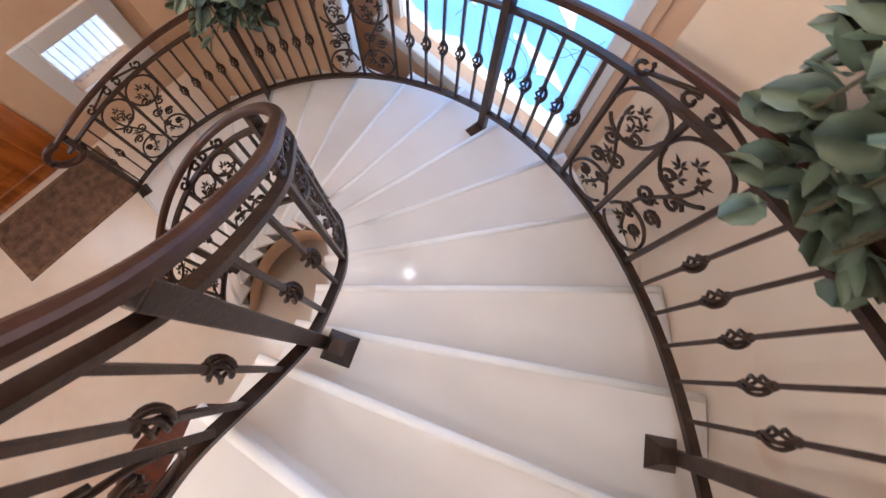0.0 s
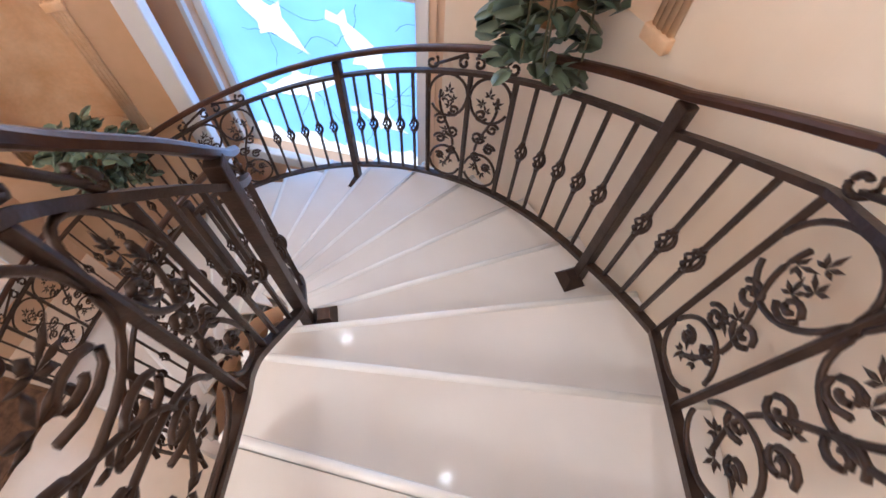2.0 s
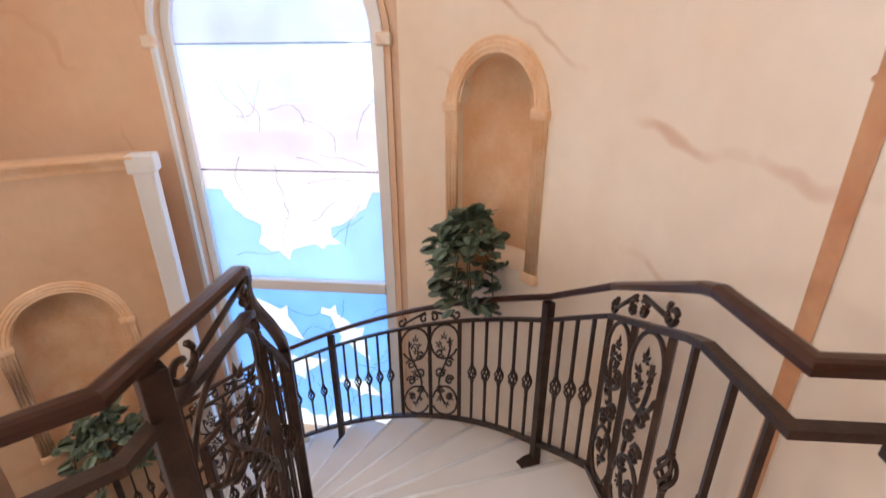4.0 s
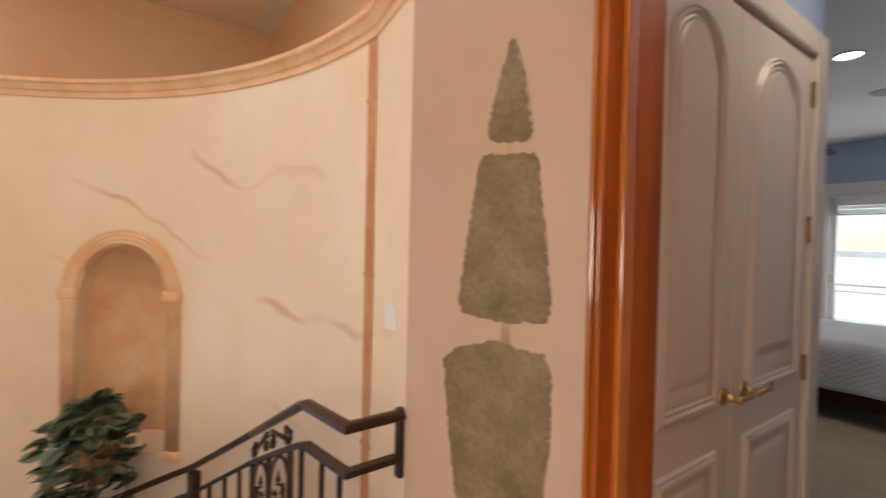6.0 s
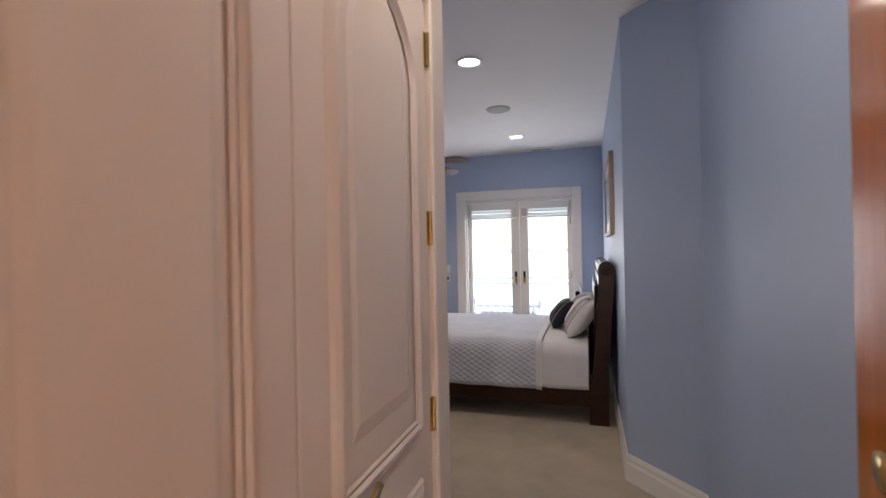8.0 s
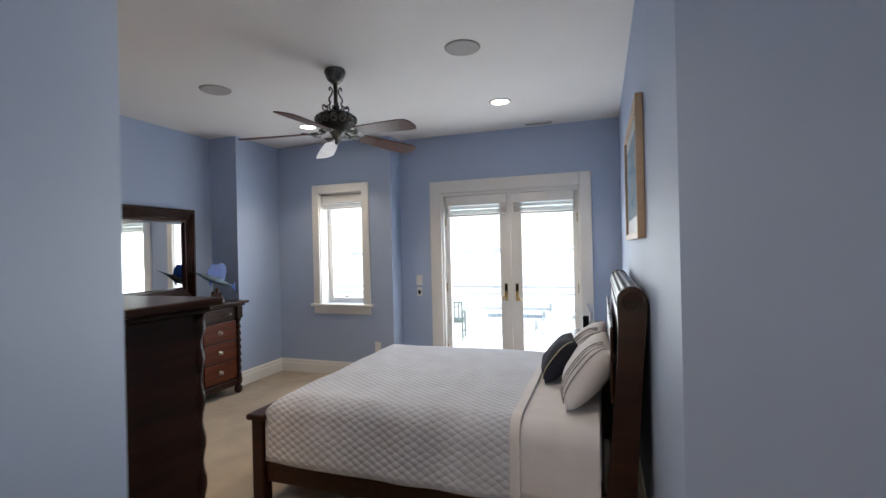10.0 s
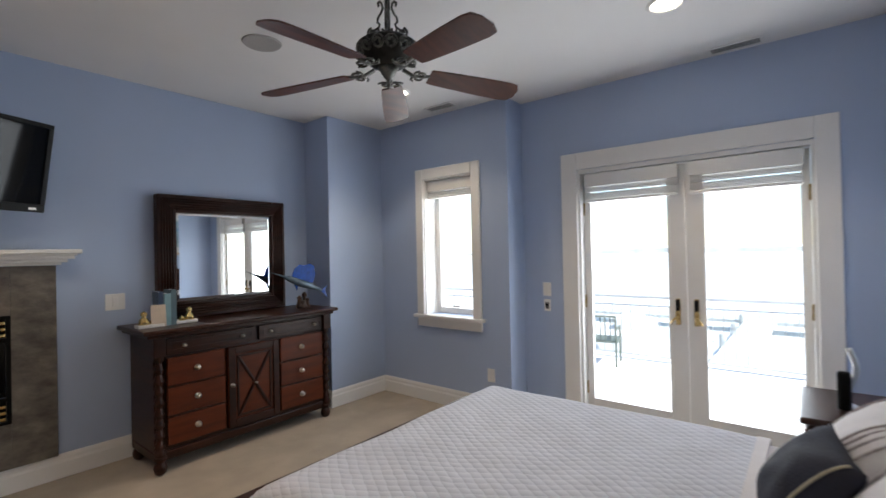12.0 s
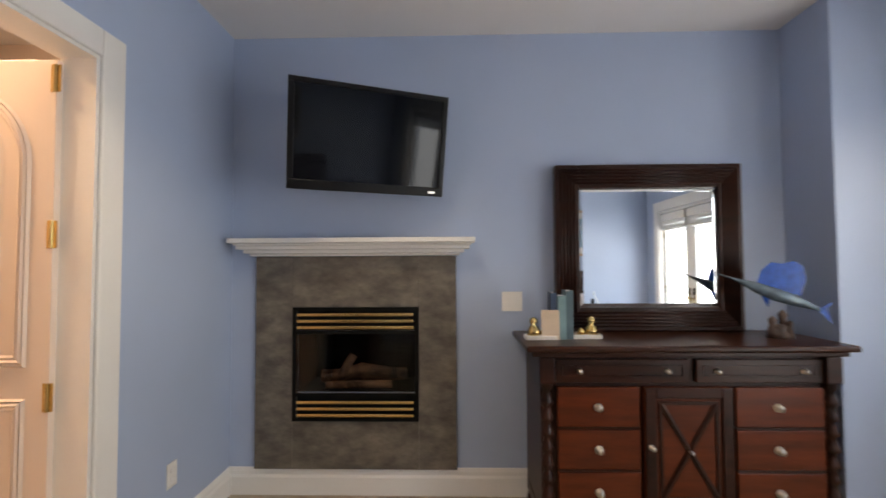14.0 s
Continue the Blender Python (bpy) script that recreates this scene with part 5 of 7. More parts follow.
def drape(name, label, category, y0, y1, material, top, drop, foot, wave, seed, out=0.03):
    """A cover over the bed: flat on top, rounded over both sides and, where foot is given, over the end."""
    bm = bmesh.new()
    x0, x1 = BX0 + 0.04 - out, BX1 - 0.04 + out
    nu, nv = 64, 60
    grid = []
    w, hang = x1 - x0, top - drop
    total = w + 2 * hang
    R = 0.095
    for j in range(nv + 1):
        row = []
        v = j / nv
        y = y0 + (y1 - y0) * v
        e = 0.0
        if foot:
            e = max(0.0, (y - (y1 - 0.17)) / 0.17)
        zt = top - foot * (e ** 2.2) if foot else top
        for i in range(nu + 1):
            s = total * i / nu
            if s < hang - R:
                x, z = x0, drop + s
            elif s < hang + R:
                t = (s - hang + R) / (2 * R) * math.pi / 2
                x, z = x0 + R - R * math.cos(t), top - R + R * math.sin(t)
            elif s < hang + w - R:
                x, z = x0 + (s - hang), top
            elif s < hang + w + R:
                t = (s - hang - w + R) / (2 * R) * math.pi / 2
                x, z = x1 - R + R * math.sin(t), top - R + R * math.cos(t)
            else:
                x, z = x1, top - (s - hang - w)
            if foot:
                z = min(z, zt) if z > drop + 0.1 else z
                if e > 0:
                    x += (0.02 * e) * (1 if x < (x0 + x1) / 2 else -1)
            low = max(0.0, 1 - (z - drop) / hang)
            side_ = -1 if x < (x0 + x1) / 2 else 1
            x += side_ * wave * low * (0.6 + 0.8 * noise.noise(Vector((y * 5.0, seed, z * 2))))
            z += 0.006 * noise.noise(Vector((x * 4, y * 4, seed)))
            if abs(z - drop) < 0.015:
                z += 0.012 * noise.noise(Vector((y * 3, seed + 3, 0)))
            row.append(bm.verts.new((x, y, z)))
        grid.append(row)
    uv = bm.loops.layers.uv.new("cloth")
    for j, (r0, r1) in enumerate(zip(grid, grid[1:])):
        for i in range(nu):
            f = bm.faces.new((r0[i], r0[i + 1], r1[i + 1], r1[i]))
            for lp, (a, b) in zip(f.loops, ((i, j), (i + 1, j), (i + 1, j + 1), (i, j + 1))):
                lp[uv].uv = (total * a / nu, (y1 - y0) * b / nv)
    ob = part(name, bm, material, smooth=True)
    mod = ob.modifiers.new("thickness", "SOLIDIFY")
    mod.thickness, mod.offset = 0.012, -1
    return tagged(ob, label, category)


drape("blanket", "smooth white blanket folded back near the pillows", "blanket", -1.385, -0.98, SHEET, 0.617, 0.27, 0, 0.012, 2)
quilt = drape("quilt", "pale grey-blue quilted coverlet spread over the bed", "quilt", -1.02, 0.428, QUILTM, 0.635, 0.255, 0.098, 0.015, 7, 0.045)
hem = drape("hem", "plain bound edge of the coverlet", "", -1.03, -0.985, SHEET, 0.6385, 0.251, 0, 0.015, 7, 0.049)
hem.parent = quilt


def pillow(name, label, category, w, h, t, material, at, ribs=0, rib_mat=None):
    p = thing(name, label, category, "pillows on the bed", at)
    bm = bmesh.new()
    n = 18
    for s in (1, -1):
        g = []
        for j in range(n + 1):
            row = []
            for i in range(n + 1):
                u, v = 2 * i / n - 1, 2 * j / n - 1
                k = max(0.0, (1 - abs(u) ** 2.6) * (1 - abs(v) ** 2.6)) ** 0.55
                pin = 1 - 0.07 * (1 - abs(v) ** 2) * abs(u) ** 3 - 0.0
                pin2 = 1 - 0.07 * (1 - abs(u) ** 2) * abs(v) ** 3
                wr = 0.010 * noise.noise(Vector((u * 2.5, v * 2.5, s + w * 7)))
                row.append(bm.verts.new((u * w / 2 * pin, v * h / 2 * pin2, s * (k * t / 2) + wr * k)))
            g.append(row)
        for r0, r1 in zip(g, g[1:]):
            for i in range(n):
                bm.faces.new((r0[i], r0[i + 1], r1[i + 1], r1[i]))
    bmesh.ops.remove_doubles(bm, verts=bm.verts, dist=0.0008)
    part("cover", bm, material, p, smooth=True)
    for r in range(ribs):
        u = (-0.80, 0.80, -0.66, 0.66, -0.54, -0.42)[r]
        bm = bmesh.new()
        pts = []
        for i in range(19):
            v = -0.93 + 1.86 * i / 18
            k = max(0.0, (1 - abs(u) ** 2.6) * (1 - abs(v) ** 2.6)) ** 0.55
            pts.append((u * w / 2, v * h / 2, k * t / 2 + 0.003))
        sweep(bm, pts, circle(0.0035, 6))
        part("trim", bm, rib_mat or material, p, "stitched ribbon trim", smooth=True)
    return p


TRIMG = mat("grey_braid", (0.47, 0.44, 0.46), 0.8, vary=0.2, scale=60, fine=200, bump=0.3)
pillow("pillow", "white embroidered pillow with grey braid rows", "pillow", 0.58, 0.38, 0.19, SHEET, pose(7.40, -1.325, 0.780, -54, 0, 3), 6, TRIMG)
pillow("pillow", "white embroidered pillow with grey braid rows", "pillow", 0.58, 0.38, 0.18, SHEET, pose(8.02, -1.285, 0.762, -46, 0, -3), 6, TRIMG)
pillow("cushion", "small navy velvet cushion with a gold cord", "cushion", 0.38, 0.31, 0.15, NAVY, pose(7.74, -1.145, 0.752, -52, 0, 8), 1, mat("gold_cord", (0.45, 0.40, 0.28), 0.6))

# ---- dresser ----
DY = 2.17
dr = thing("dresser", "dark mahogany dresser with red-brown drawers and turned corner posts", "dresser")
part("body", boxes((7.24, DY + 0.02, 0.10, 8.60, 2.62, 0.905), bevel=0.004), MAHOG, dr)
bm = boxes((7.165, DY - 0.06, 0.925, 8.685, 2.645, 0.955), bevel=0.010)
box(bm, 7.195, DY - 0.03, 0.900, 8.655, 2.64, 0.924, 0.006)
part("top", bm, MAHOG_H, dr, "moulded mahogany top")
part("plinth", boxes((7.235, DY + 0.005, 0.085, 8.605, 2.60, 0.145), bevel=0.008), MAHOG_H, dr)


def knob(parent, x, z, y, r=0.017, ring_=True):
    bm = bmesh.new()
    lathe(bm, [(0.0, 0), (r * 1.25 if ring_ else r * 0.6, 0.0), (r * 1.25 if ring_ else r * 0.6, 0.003), (r * 0.45, 0.006), (r * 0.45, 0.014), (r, 0.019), (r * 0.9, 0.026), (0.0, 0.029)], 14, m=pose(x, y, z, 90, 0, 0))
    return part("knob", bm, NICKEL, parent, "round nickel knob", smooth=True)


def drawer(x0, x1, z0, z1, knobs, material, parent, inset=True, r=0.017):
    bm = boxes((x0, DY - 0.004, z0, x1, DY + 0.03, z1), bevel=0.005)
    d = part("drawer", bm, material, parent)
    bm = boxes((x0 + 0.03, DY - 0.008, z0 + 0.028, x1 - 0.03, DY - 0.003, z0 + 0.034), (x0 + 0.03, DY - 0.008, z1 - 0.034, x1 - 0.03, DY - 0.003, z1 - 0.028), (x0 + 0.03, DY - 0.008, z0 + 0.034, x0 + 0.036, DY - 0.003, z1 - 0.034), (x1 - 0.036, DY - 0.008, z0 + 0.034, x1 - 0.03, DY - 0.003, z1 - 0.034))
    if inset:
        part("bead", bm, MAHOG_H, d)
    for kx in knobs:
        knob(d, kx, (z0 + z1) / 2, DY - 0.005, r)
    return d


drawer(7.31, 7.935, 0.775, 0.885, (7.42, 7.83), MAHOG_H, dr, True, 0.012)
drawer(7.965, 8.555, 0.775, 0.885, (8.06, 8.46), MAHOG_H, dr, True, 0.012)
for i in range(3):
    z = 0.175 + 0.197 * i
    drawer(7.315, 7.70, z, z + 0.185, (7.505,), REDWOOD, dr, False)
    drawer(8.145, 8.55, z, z + 0.185, (8.335,), REDWOOD, dr, False)
for z in (0.365, 0.562):
    part("drawer_bead", boxes((7.315, DY - 0.007, z - 0.001, 7.70, DY + 0.01, z + 0.007), bevel=0.002), MAHOG_H, dr)
    part("drawer_bead", boxes((8.145, DY - 0.007, z - 0.001, 8.55, DY + 0.01, z + 0.007), bevel=0.002), MAHOG_H, dr)
dx0, dx1, dz0, dz1 = 7.72, 8.125, 0.17, 0.755
cd = part("door", boxes((dx0, DY - 0.004, dz0, dx1, DY + 0.02, dz1), bevel=0.004), REDWOOD, dr, "panelled door with a crossed diagonal frame")
part("door_frame", boxes((dx0, DY - 0.016, dz0, dx0 + 0.05, DY - 0.004, dz1), (dx1 - 0.05, DY - 0.016, dz0, dx1, DY - 0.004, dz1), (dx0 + 0.05, DY - 0.016, dz1 - 0.05, dx1 - 0.05, DY - 0.004, dz1), (dx0 + 0.05, DY - 0.016, dz0, dx1 - 0.05, DY - 0.004, dz0 + 0.05), bevel=0.004), MAHOG, cd)
part("door_frame", boxes((dx0 + 0.065, DY - 0.012, dz0 + 0.065, dx0 + 0.08, DY - 0.004, dz1 - 0.065), (dx1 - 0.08, DY - 0.012, dz0 + 0.065, dx1 - 0.065, DY - 0.004, dz1 - 0.065), (dx0 + 0.08, DY - 0.012, dz1 - 0.08, dx1 - 0.08, DY - 0.004, dz1 - 0.065), (dx0 + 0.08, DY - 0.012, dz0 + 0.065, dx1 - 0.08, DY - 0.004, dz0 + 0.08), bevel=0.002), MAHOG, cd)
for s in (0, 1):
    a, b = (dx0 + 0.075, dz0 + 0.075), (dx1 - 0.075, dz1 - 0.075)
    p0, p1 = ((a[0], a[1]), (b[0], b[1])) if s == 0 else ((b[0], a[1]), (a[0], b[1]))
    bm = sweep(bmesh.new(), [(p0[0], DY - 0.008 - 0.001 * s, p0[1]), (p1[0], DY - 0.008 - 0.001 * s, p1[1])], [(-0.011, -0.004), (-0.011, 0.003), (0.0, 0.008), (0.011, 0.003), (0.011, -0.004)], up=(0, -1, 0))
    part("cross_brace", bm, MAHOG, cd)
knob(cd, dx0 + 0.025, 0.48, DY - 0.016, 0.012)
knob(cd, (dx0 + dx1) / 2, (dz0 + dz1) / 2, DY - 0.014, 0.009, False)
for x in (7.265, 8.585):
    bm = bmesh.new()
    rp = []
    for i in range(46):
        z = 0.17 + 0.59 * i / 45
        rp.append((0.024 + 0.006 * math.sin(i * 1.15) + 0.003 * math.sin(i * 2.3), z))
    lathe(bm, [(0.030, 0.12), (0.034, 0.135), (0.030, 0.16)] + rp + [(0.032, 0.78), (0.034, 0.80), (0.028, 0.82)], 14, (x, DY + 0.005, 0))
    part("turned_post", bm, MAHOG, dr, smooth=True)
    part("post_block", boxes((x - 0.036, DY - 0.028, 0.775, x + 0.036, DY + 0.04, 0.899), bevel=0.005), MAHOG, dr)
for x in (7.27, 8.58):
    for y in (DY + 0.012, 2.57):
        bm = lathe(bmesh.new(), [(0.018, 0.0), (0.034, 0.015), (0.042, 0.045), (0.034, 0.075), (0.024, 0.085), (0.038, 0.10), (0.038, 0.12)], 16, (x, y, 0))
        part("foot", bm, MAHOG, dr, "turned bun foot", smooth=True)

# mirror
mr = thing("mirror", "large mirror in a broad reeded mahogany frame on the dresser", "mirror")
MX0, MX1, MZ0, MZ1, MY = 7.412, 8.462, 0.957, 1.905, 2.585
fw = 0.135
for nm, rows_ in (("frame_side", (MX0, MZ0, MX0 + fw, MZ1)), ("frame_side", (MX1 - fw, MZ0, MX1, MZ1)), ("frame_top", (MX0 + fw, MZ1 - fw, MX1 - fw, MZ1)), ("frame_bottom", (MX0 + fw, MZ0, MX1 - fw, MZ0 + fw))):
    x0, z0, x1, z1 = rows_
    f_ = part(nm, boxes((x0, MY, z0, x1, 2.655, z1), bevel=0.008), MAHOG, mr)
    bm = bmesh.new()
    vertical = (z1 - z0) > (x1 - x0)
    for k in range(5):
        o = 0.030 + 0.019 * k
        if vertical:
            xx = x0 + o if x0 < 8 else x1 - o
            sweep(bm, [(xx, MY - 0.001, z0 + o), (xx, MY - 0.001, z1 - o)], circle(0.008, 6), up=(0, 1, 0))
        else:
            zz = (z1 - o) if z0 > 1.5 else (z0 + o)
            sweep(bm, [(x0 - fw + o, MY - 0.001, zz), (x1 + fw - o, MY - 0.001, zz)], circle(0.008, 6))
    part("reeding", bm, MAHOG, f_, smooth=True)
part("mirror_glass", boxes((MX0 + fw - 0.006, MY + 0.022, MZ0 + fw - 0.006, MX1 - fw + 0.006, MY + 0.030, MZ1 - fw + 0.006), bevel=0.0), MIRROR, mr, "bevelled mirror glass")
bm = bmesh.new()
ix0, ix1, iz0, iz1 = MX0 + fw, MX1 - fw, MZ0 + fw, MZ1 - fw
o_ = [bm.verts.new(p) for p in ((ix0, MY + 0.021, iz0), (ix1, MY + 0.021, iz0), (ix1, MY + 0.021, iz1), (ix0, MY + 0.021, iz1))]
i_ = [bm.verts.new(p) for p in ((ix0 + 0.02, MY + 0.0175, iz0 + 0.02), (ix1 - 0.02, MY + 0.0175, iz0 + 0.02), (ix1 - 0.02, MY + 0.0175, iz1 - 0.02), (ix0 + 0.02, MY + 0.0175, iz1 - 0.02))]
for i in range(4):
    bm.faces.new((o_[i], o_[(i + 1) % 4], i_[(i + 1) % 4], i_[i]))
part("bevel", bm, MIRROR, mr)

# things on the dresser
TOPZ = 0.955
MARB = mat("white_marble", (0.78, 0.75, 0.70), 0.3, vary=0.08, scale=18, fine=60)


def bookend(x, y, flip):
    b = thing("bookend", "white marble bookend with a small gilded figure", "bookend", "pair of bookends on the dresser", pose(x, y, TOPZ, 0, 0, 180 if flip else 0))
    part("base", boxes((-0.08, -0.04, 0, 0.08, 0.04, 0.022), bevel=0.004), MARB, b)
    bm = bmesh.new()
    lathe(bm, [(0.0, 0), (0.035, 0.0), (0.03, 0.02), (0.026, 0.035), (0.012, 0.05), (0.02, 0.065), (0.018, 0.08), (0.0, 0.092)], 14, (-0.035, 0, 0.022))
    lathe(bm, [(0.0, 0), (0.022, 0.0), (0.018, 0.02), (0.0, 0.035)], 12, (0.02, 0.012, 0.022))
    part("figure", bm, BRASS, b, "gilded abstract ornament", smooth=True)


bookend(7.27, 2.33, False)
bookend(7.50, 2.36, True)


def book(x, y, w, h, d, colour, tilt=0):
    b = thing("book", "upright hardback book with a plain cover between bookends", "book", "books on the dresser", pose(x, y, TOPZ, 0, tilt, -6))
    c = mat("book_cloth", colour, 0.6, vary=0.08, scale=20, fine=150)
    part("cover", boxes((-w / 2, -d / 2, 0, -w / 2 + 0.004, d / 2, h), (w / 2 - 0.004, -d / 2, 0, w / 2, d / 2, h), (-w / 2 + 0.004, -d / 2, 0, w / 2 - 0.004, -d / 2 + 0.004, h)), c, b)
    part("pages", boxes((-w / 2 + 0.0045, -d / 2 + 0.0045, 0.004, w / 2 - 0.0045, d / 2 - 0.004, h - 0.004)), SHEET, b)
    return b


book(7.345, 2.40, 0.03, 0.235, 0.17, (0.04, 0.07, 0.13))
book(7.385, 2.39, 0.04, 0.22, 0.16, (0.22, 0.36, 0.40))
book(7.425, 2.40, 0.035, 0.245, 0.17, (0.10, 0.16, 0.19))
tg = thing("card", "small plain beige card leaning before the books", "card", at=pose(7.315, 2.295, TOPZ, -8, 0, -5))
part("sheet", boxes((-0.045, -0.002, 0, 0.045, 0.002, 0.15)), mat("beige_card", (0.62, 0.50, 0.38), 0.7), tg)

fish = thing("sailfish_sculpture", "blue-finned sailfish sculpture leaping from a driftwood base", "sculpture", at=pose(8.49, 2.36, TOPZ, 0, 0, -10))
bm = bmesh.new()
for (x, y, r, h) in ((0, 0, 0.05, 0.07), (0.02, 0.01, 0.03, 0.14), (-0.03, 0.0, 0.03, 0.11), (0.04, -0.015, 0.02, 0.09)):
    lathe(bm, [(r, 0.0), (r * 0.9, h * 0.3), (r * 0.55, h * 0.6), (r * 0.75, h * 0.85), (r * 0.2, h)], 9, (x, y, 0))
part("driftwood_base", bm, mat("driftwood_brown", (0.07, 0.035, 0.022), 0.5, vary=0.3, scale=20, fine=60, bump=0.4), fish, smooth=True)
bm = bmesh.new()
spine = [(-0.30, 0.335, 0.002), (-0.22, 0.305, 0.004), (-0.17, 0.285, 0.012), (-0.11, 0.258, 0.025), (-0.03, 0.225, 0.032), (0.06, 0.195, 0.028), (0.14, 0.165, 0.016), (0.185, 0.145, 0.009)]
rings = []
for x, z, r in spine:
    rings.append([bm.verts.new((x, 0.62 * r * math.cos(t), z + r * 1.15 * math.sin(t))) for t in [2 * math.pi * i / 10 for i in range(10)]])
for a, b in zip(rings, rings[1:]):
    for i in range(10):
        bm.faces.new((a[i], a[(i + 1) % 10], b[(i + 1) % 10], b[i]))
bm.faces.new(rings[0])
bm.faces.new(rings[-1][::-1])
part("fish_body", bm, mat("silver_blue_enamel", (0.15, 0.21, 0.26), 0.25, metal=0.3, vary=0.3, scale=12, fine=60), fish, smooth=True)
FIN = mat("bright_blue_fin_enamel", (0.02, 0.10, 0.50), 0.25, vary=0.2, scale=30, fine=90)


def fin(pts, name):
    bm = bmesh.new()
    f = bm.faces.new([bm.verts.new((x, -0.003, z)) for x, z in pts])
    r = bmesh.ops.extrude_face_region(bm, geom=[f])
    bmesh.ops.translate(bm, verts=[v for v in r["geom"] if isinstance(v, bmesh.types.BMVert)], vec=(0, 0.006, 0))
    part(name, bm, FIN, fish, "bright blue fin")


fin([(-0.10, 0.275), (-0.075, 0.345), (-0.03, 0.385), (0.02, 0.378), (0.075, 0.392), (0.115, 0.365), (0.125, 0.300), (0.10, 0.215), (0.0, 0.240)], "dorsal_fin")
fin([(0.18, 0.150), (0.24, 0.185), (0.215, 0.150), (0.235, 0.075), (0.175, 0.140)], "tail_fin")
fin([(-0.09, 0.235), (-0.05, 0.155), (-0.04, 0.215)], "pectoral_fin")

# ---- television and fireplace ----
BEZEL = mat("satin_black_plastic", (0.004, 0.004, 0.005), 0.35, vary=0.05)
for dark in (BLACK, BEZEL):
    dark.node_tree.nodes["Principled BSDF"].inputs["Specular IOR Level"].default_value = 0.15
tv = thing("television", "black flat television tilted on a wall arm", "television", at=pose(6.40, 2.335, 1.988, 0, 0, 23.6) @ pose(0, 0, 0, 11, 0, 0))
part("body", boxes((-0.415, 0.0, -0.27, 0.415, 0.055, 0.27), bevel=0.012), BLACK, tv)
part("bezel", boxes((-0.418, -0.012, -0.272, 0.418, 0.0, -0.222), (-0.418, -0.012, 0.246, 0.418, 0.0, 0.272), (-0.418, -0.012, -0.222, -0.388, 0.0, 0.246), (0.388, -0.012, -0.222, 0.418, 0.0, 0.246), bevel=0.004), BEZEL, tv)
part("screen", boxes((-0.388, -0.004, -0.222, 0.388, -0.001, 0.246)), SCREEN, tv, "dark glossy screen")
part("badge", boxes((0.33, -0.0135, -0.256, 0.37, -0.012, -0.244)), NICKEL, tv)
part("mount", sweep(bmesh.new(), [(0.0, 0.05, 0.0), (0.12, 0.16, -0.02), (-0.02, 0.24, -0.03), (0.02, 0.349, -0.06)], circle(0.018, 8)), BLACK, tv, "black jointed wall arm")

fp = thing("fireplace", "gas fireplace with grey slate surround and brass louvres", "fireplace")
for slab in ((5.66, 2.650, 0.156, 5.8815, 2.6795, 1.39), (6.6225, 2.650, 0.156, 6.842, 2.6795, 1.39), (5.882, 2.650, 1.092, 6.622, 2.6795, 1.39), (5.882, 2.650, 0.156, 6.622, 2.6795, 0.432)):
    part("slate_slab", boxes(slab, bevel=0.002), SLATE, fp, "mottled grey slate slab")
ins = part("firebox", boxes((5.883, 2.640, 0.433, 5.905, 2.679, 1.091)), BLACK, fp, "black metal fire insert")
part("frame_side", boxes((6.599, 2.640, 0.433, 6.621, 2.679, 1.091)), BLACK, ins)
for z0, z1, y1 in ((1.072, 1.091, 2.679), (0.433, 0.450, 2.679), (0.935, 0.955, 2.66), (0.575, 0.592, 2.66)):
    part("frame_bar", boxes((5.905, 2.640, z0, 6.599, y1, z1)), BLACK, ins)
for z0, z1 in ((0.45, 0.575), (0.955, 1.072)):
    part("louvre_backing", boxes((5.905, 2.672, z0, 6.599, 2.679, z1)), BLACK, ins)
for z in (0.975, 1.012, 1.049, 0.47, 0.507, 0.544):
    part("louvre", boxes((5.91, 2.628, z - 0.009, 6.594, 2.642, z + 0.009), bevel=0.004), BRASS, ins, "brass louvre bar")
part("fire_glass", boxes((5.906, 2.644, 0.593, 6.598, 2.646, 0.934)), clear_glass("smoked_glass", (0.8, 0.8, 0.8), 0.02), ins)
LOG = mat("ceramic_log", (0.30, 0.16, 0.09), 0.85, vary=0.4, scale=14, fine=60, bump=0.6)
for pts, r in (([(5.98, 2.92, 0.63), (6.52, 2.94, 0.64)], 0.04), ([(6.03, 2.82, 0.625), (6.25, 2.84, 0.70), (6.48, 2.85, 0.66)], 0.032), ([(6.13, 2.80, 0.66), (6.20, 2.84, 0.78)], 0.028), ([(6.05, 2.76, 0.61), (6.45, 2.77, 0.615)], 0.026)):
    part("log", sweep(bmesh.new(), pts, circle(r * 1.0, 8)), LOG, ins, "ceramic log", smooth=True)
mt = thing("mantel", "white moulded mantel shelf above the slate fireplace", "mantel")
bm = bmesh.new()
for z0, z1, o, d in ((1.392, 1.408, 0.02, 0.05), (1.408, 1.430, 0.045, 0.085), (1.430, 1.452, 0.075, 0.12), (1.452, 1.464, 0.085, 0.135), (1.464, 1.492, 0.105, 0.165)):
    box(bm, 5.655 - o, 2.68 - d - 0.01, z0 + 0.0005, 6.845 + o, 2.6795, z1, 0.004)
part("shelf", bm, WHITE, mt)

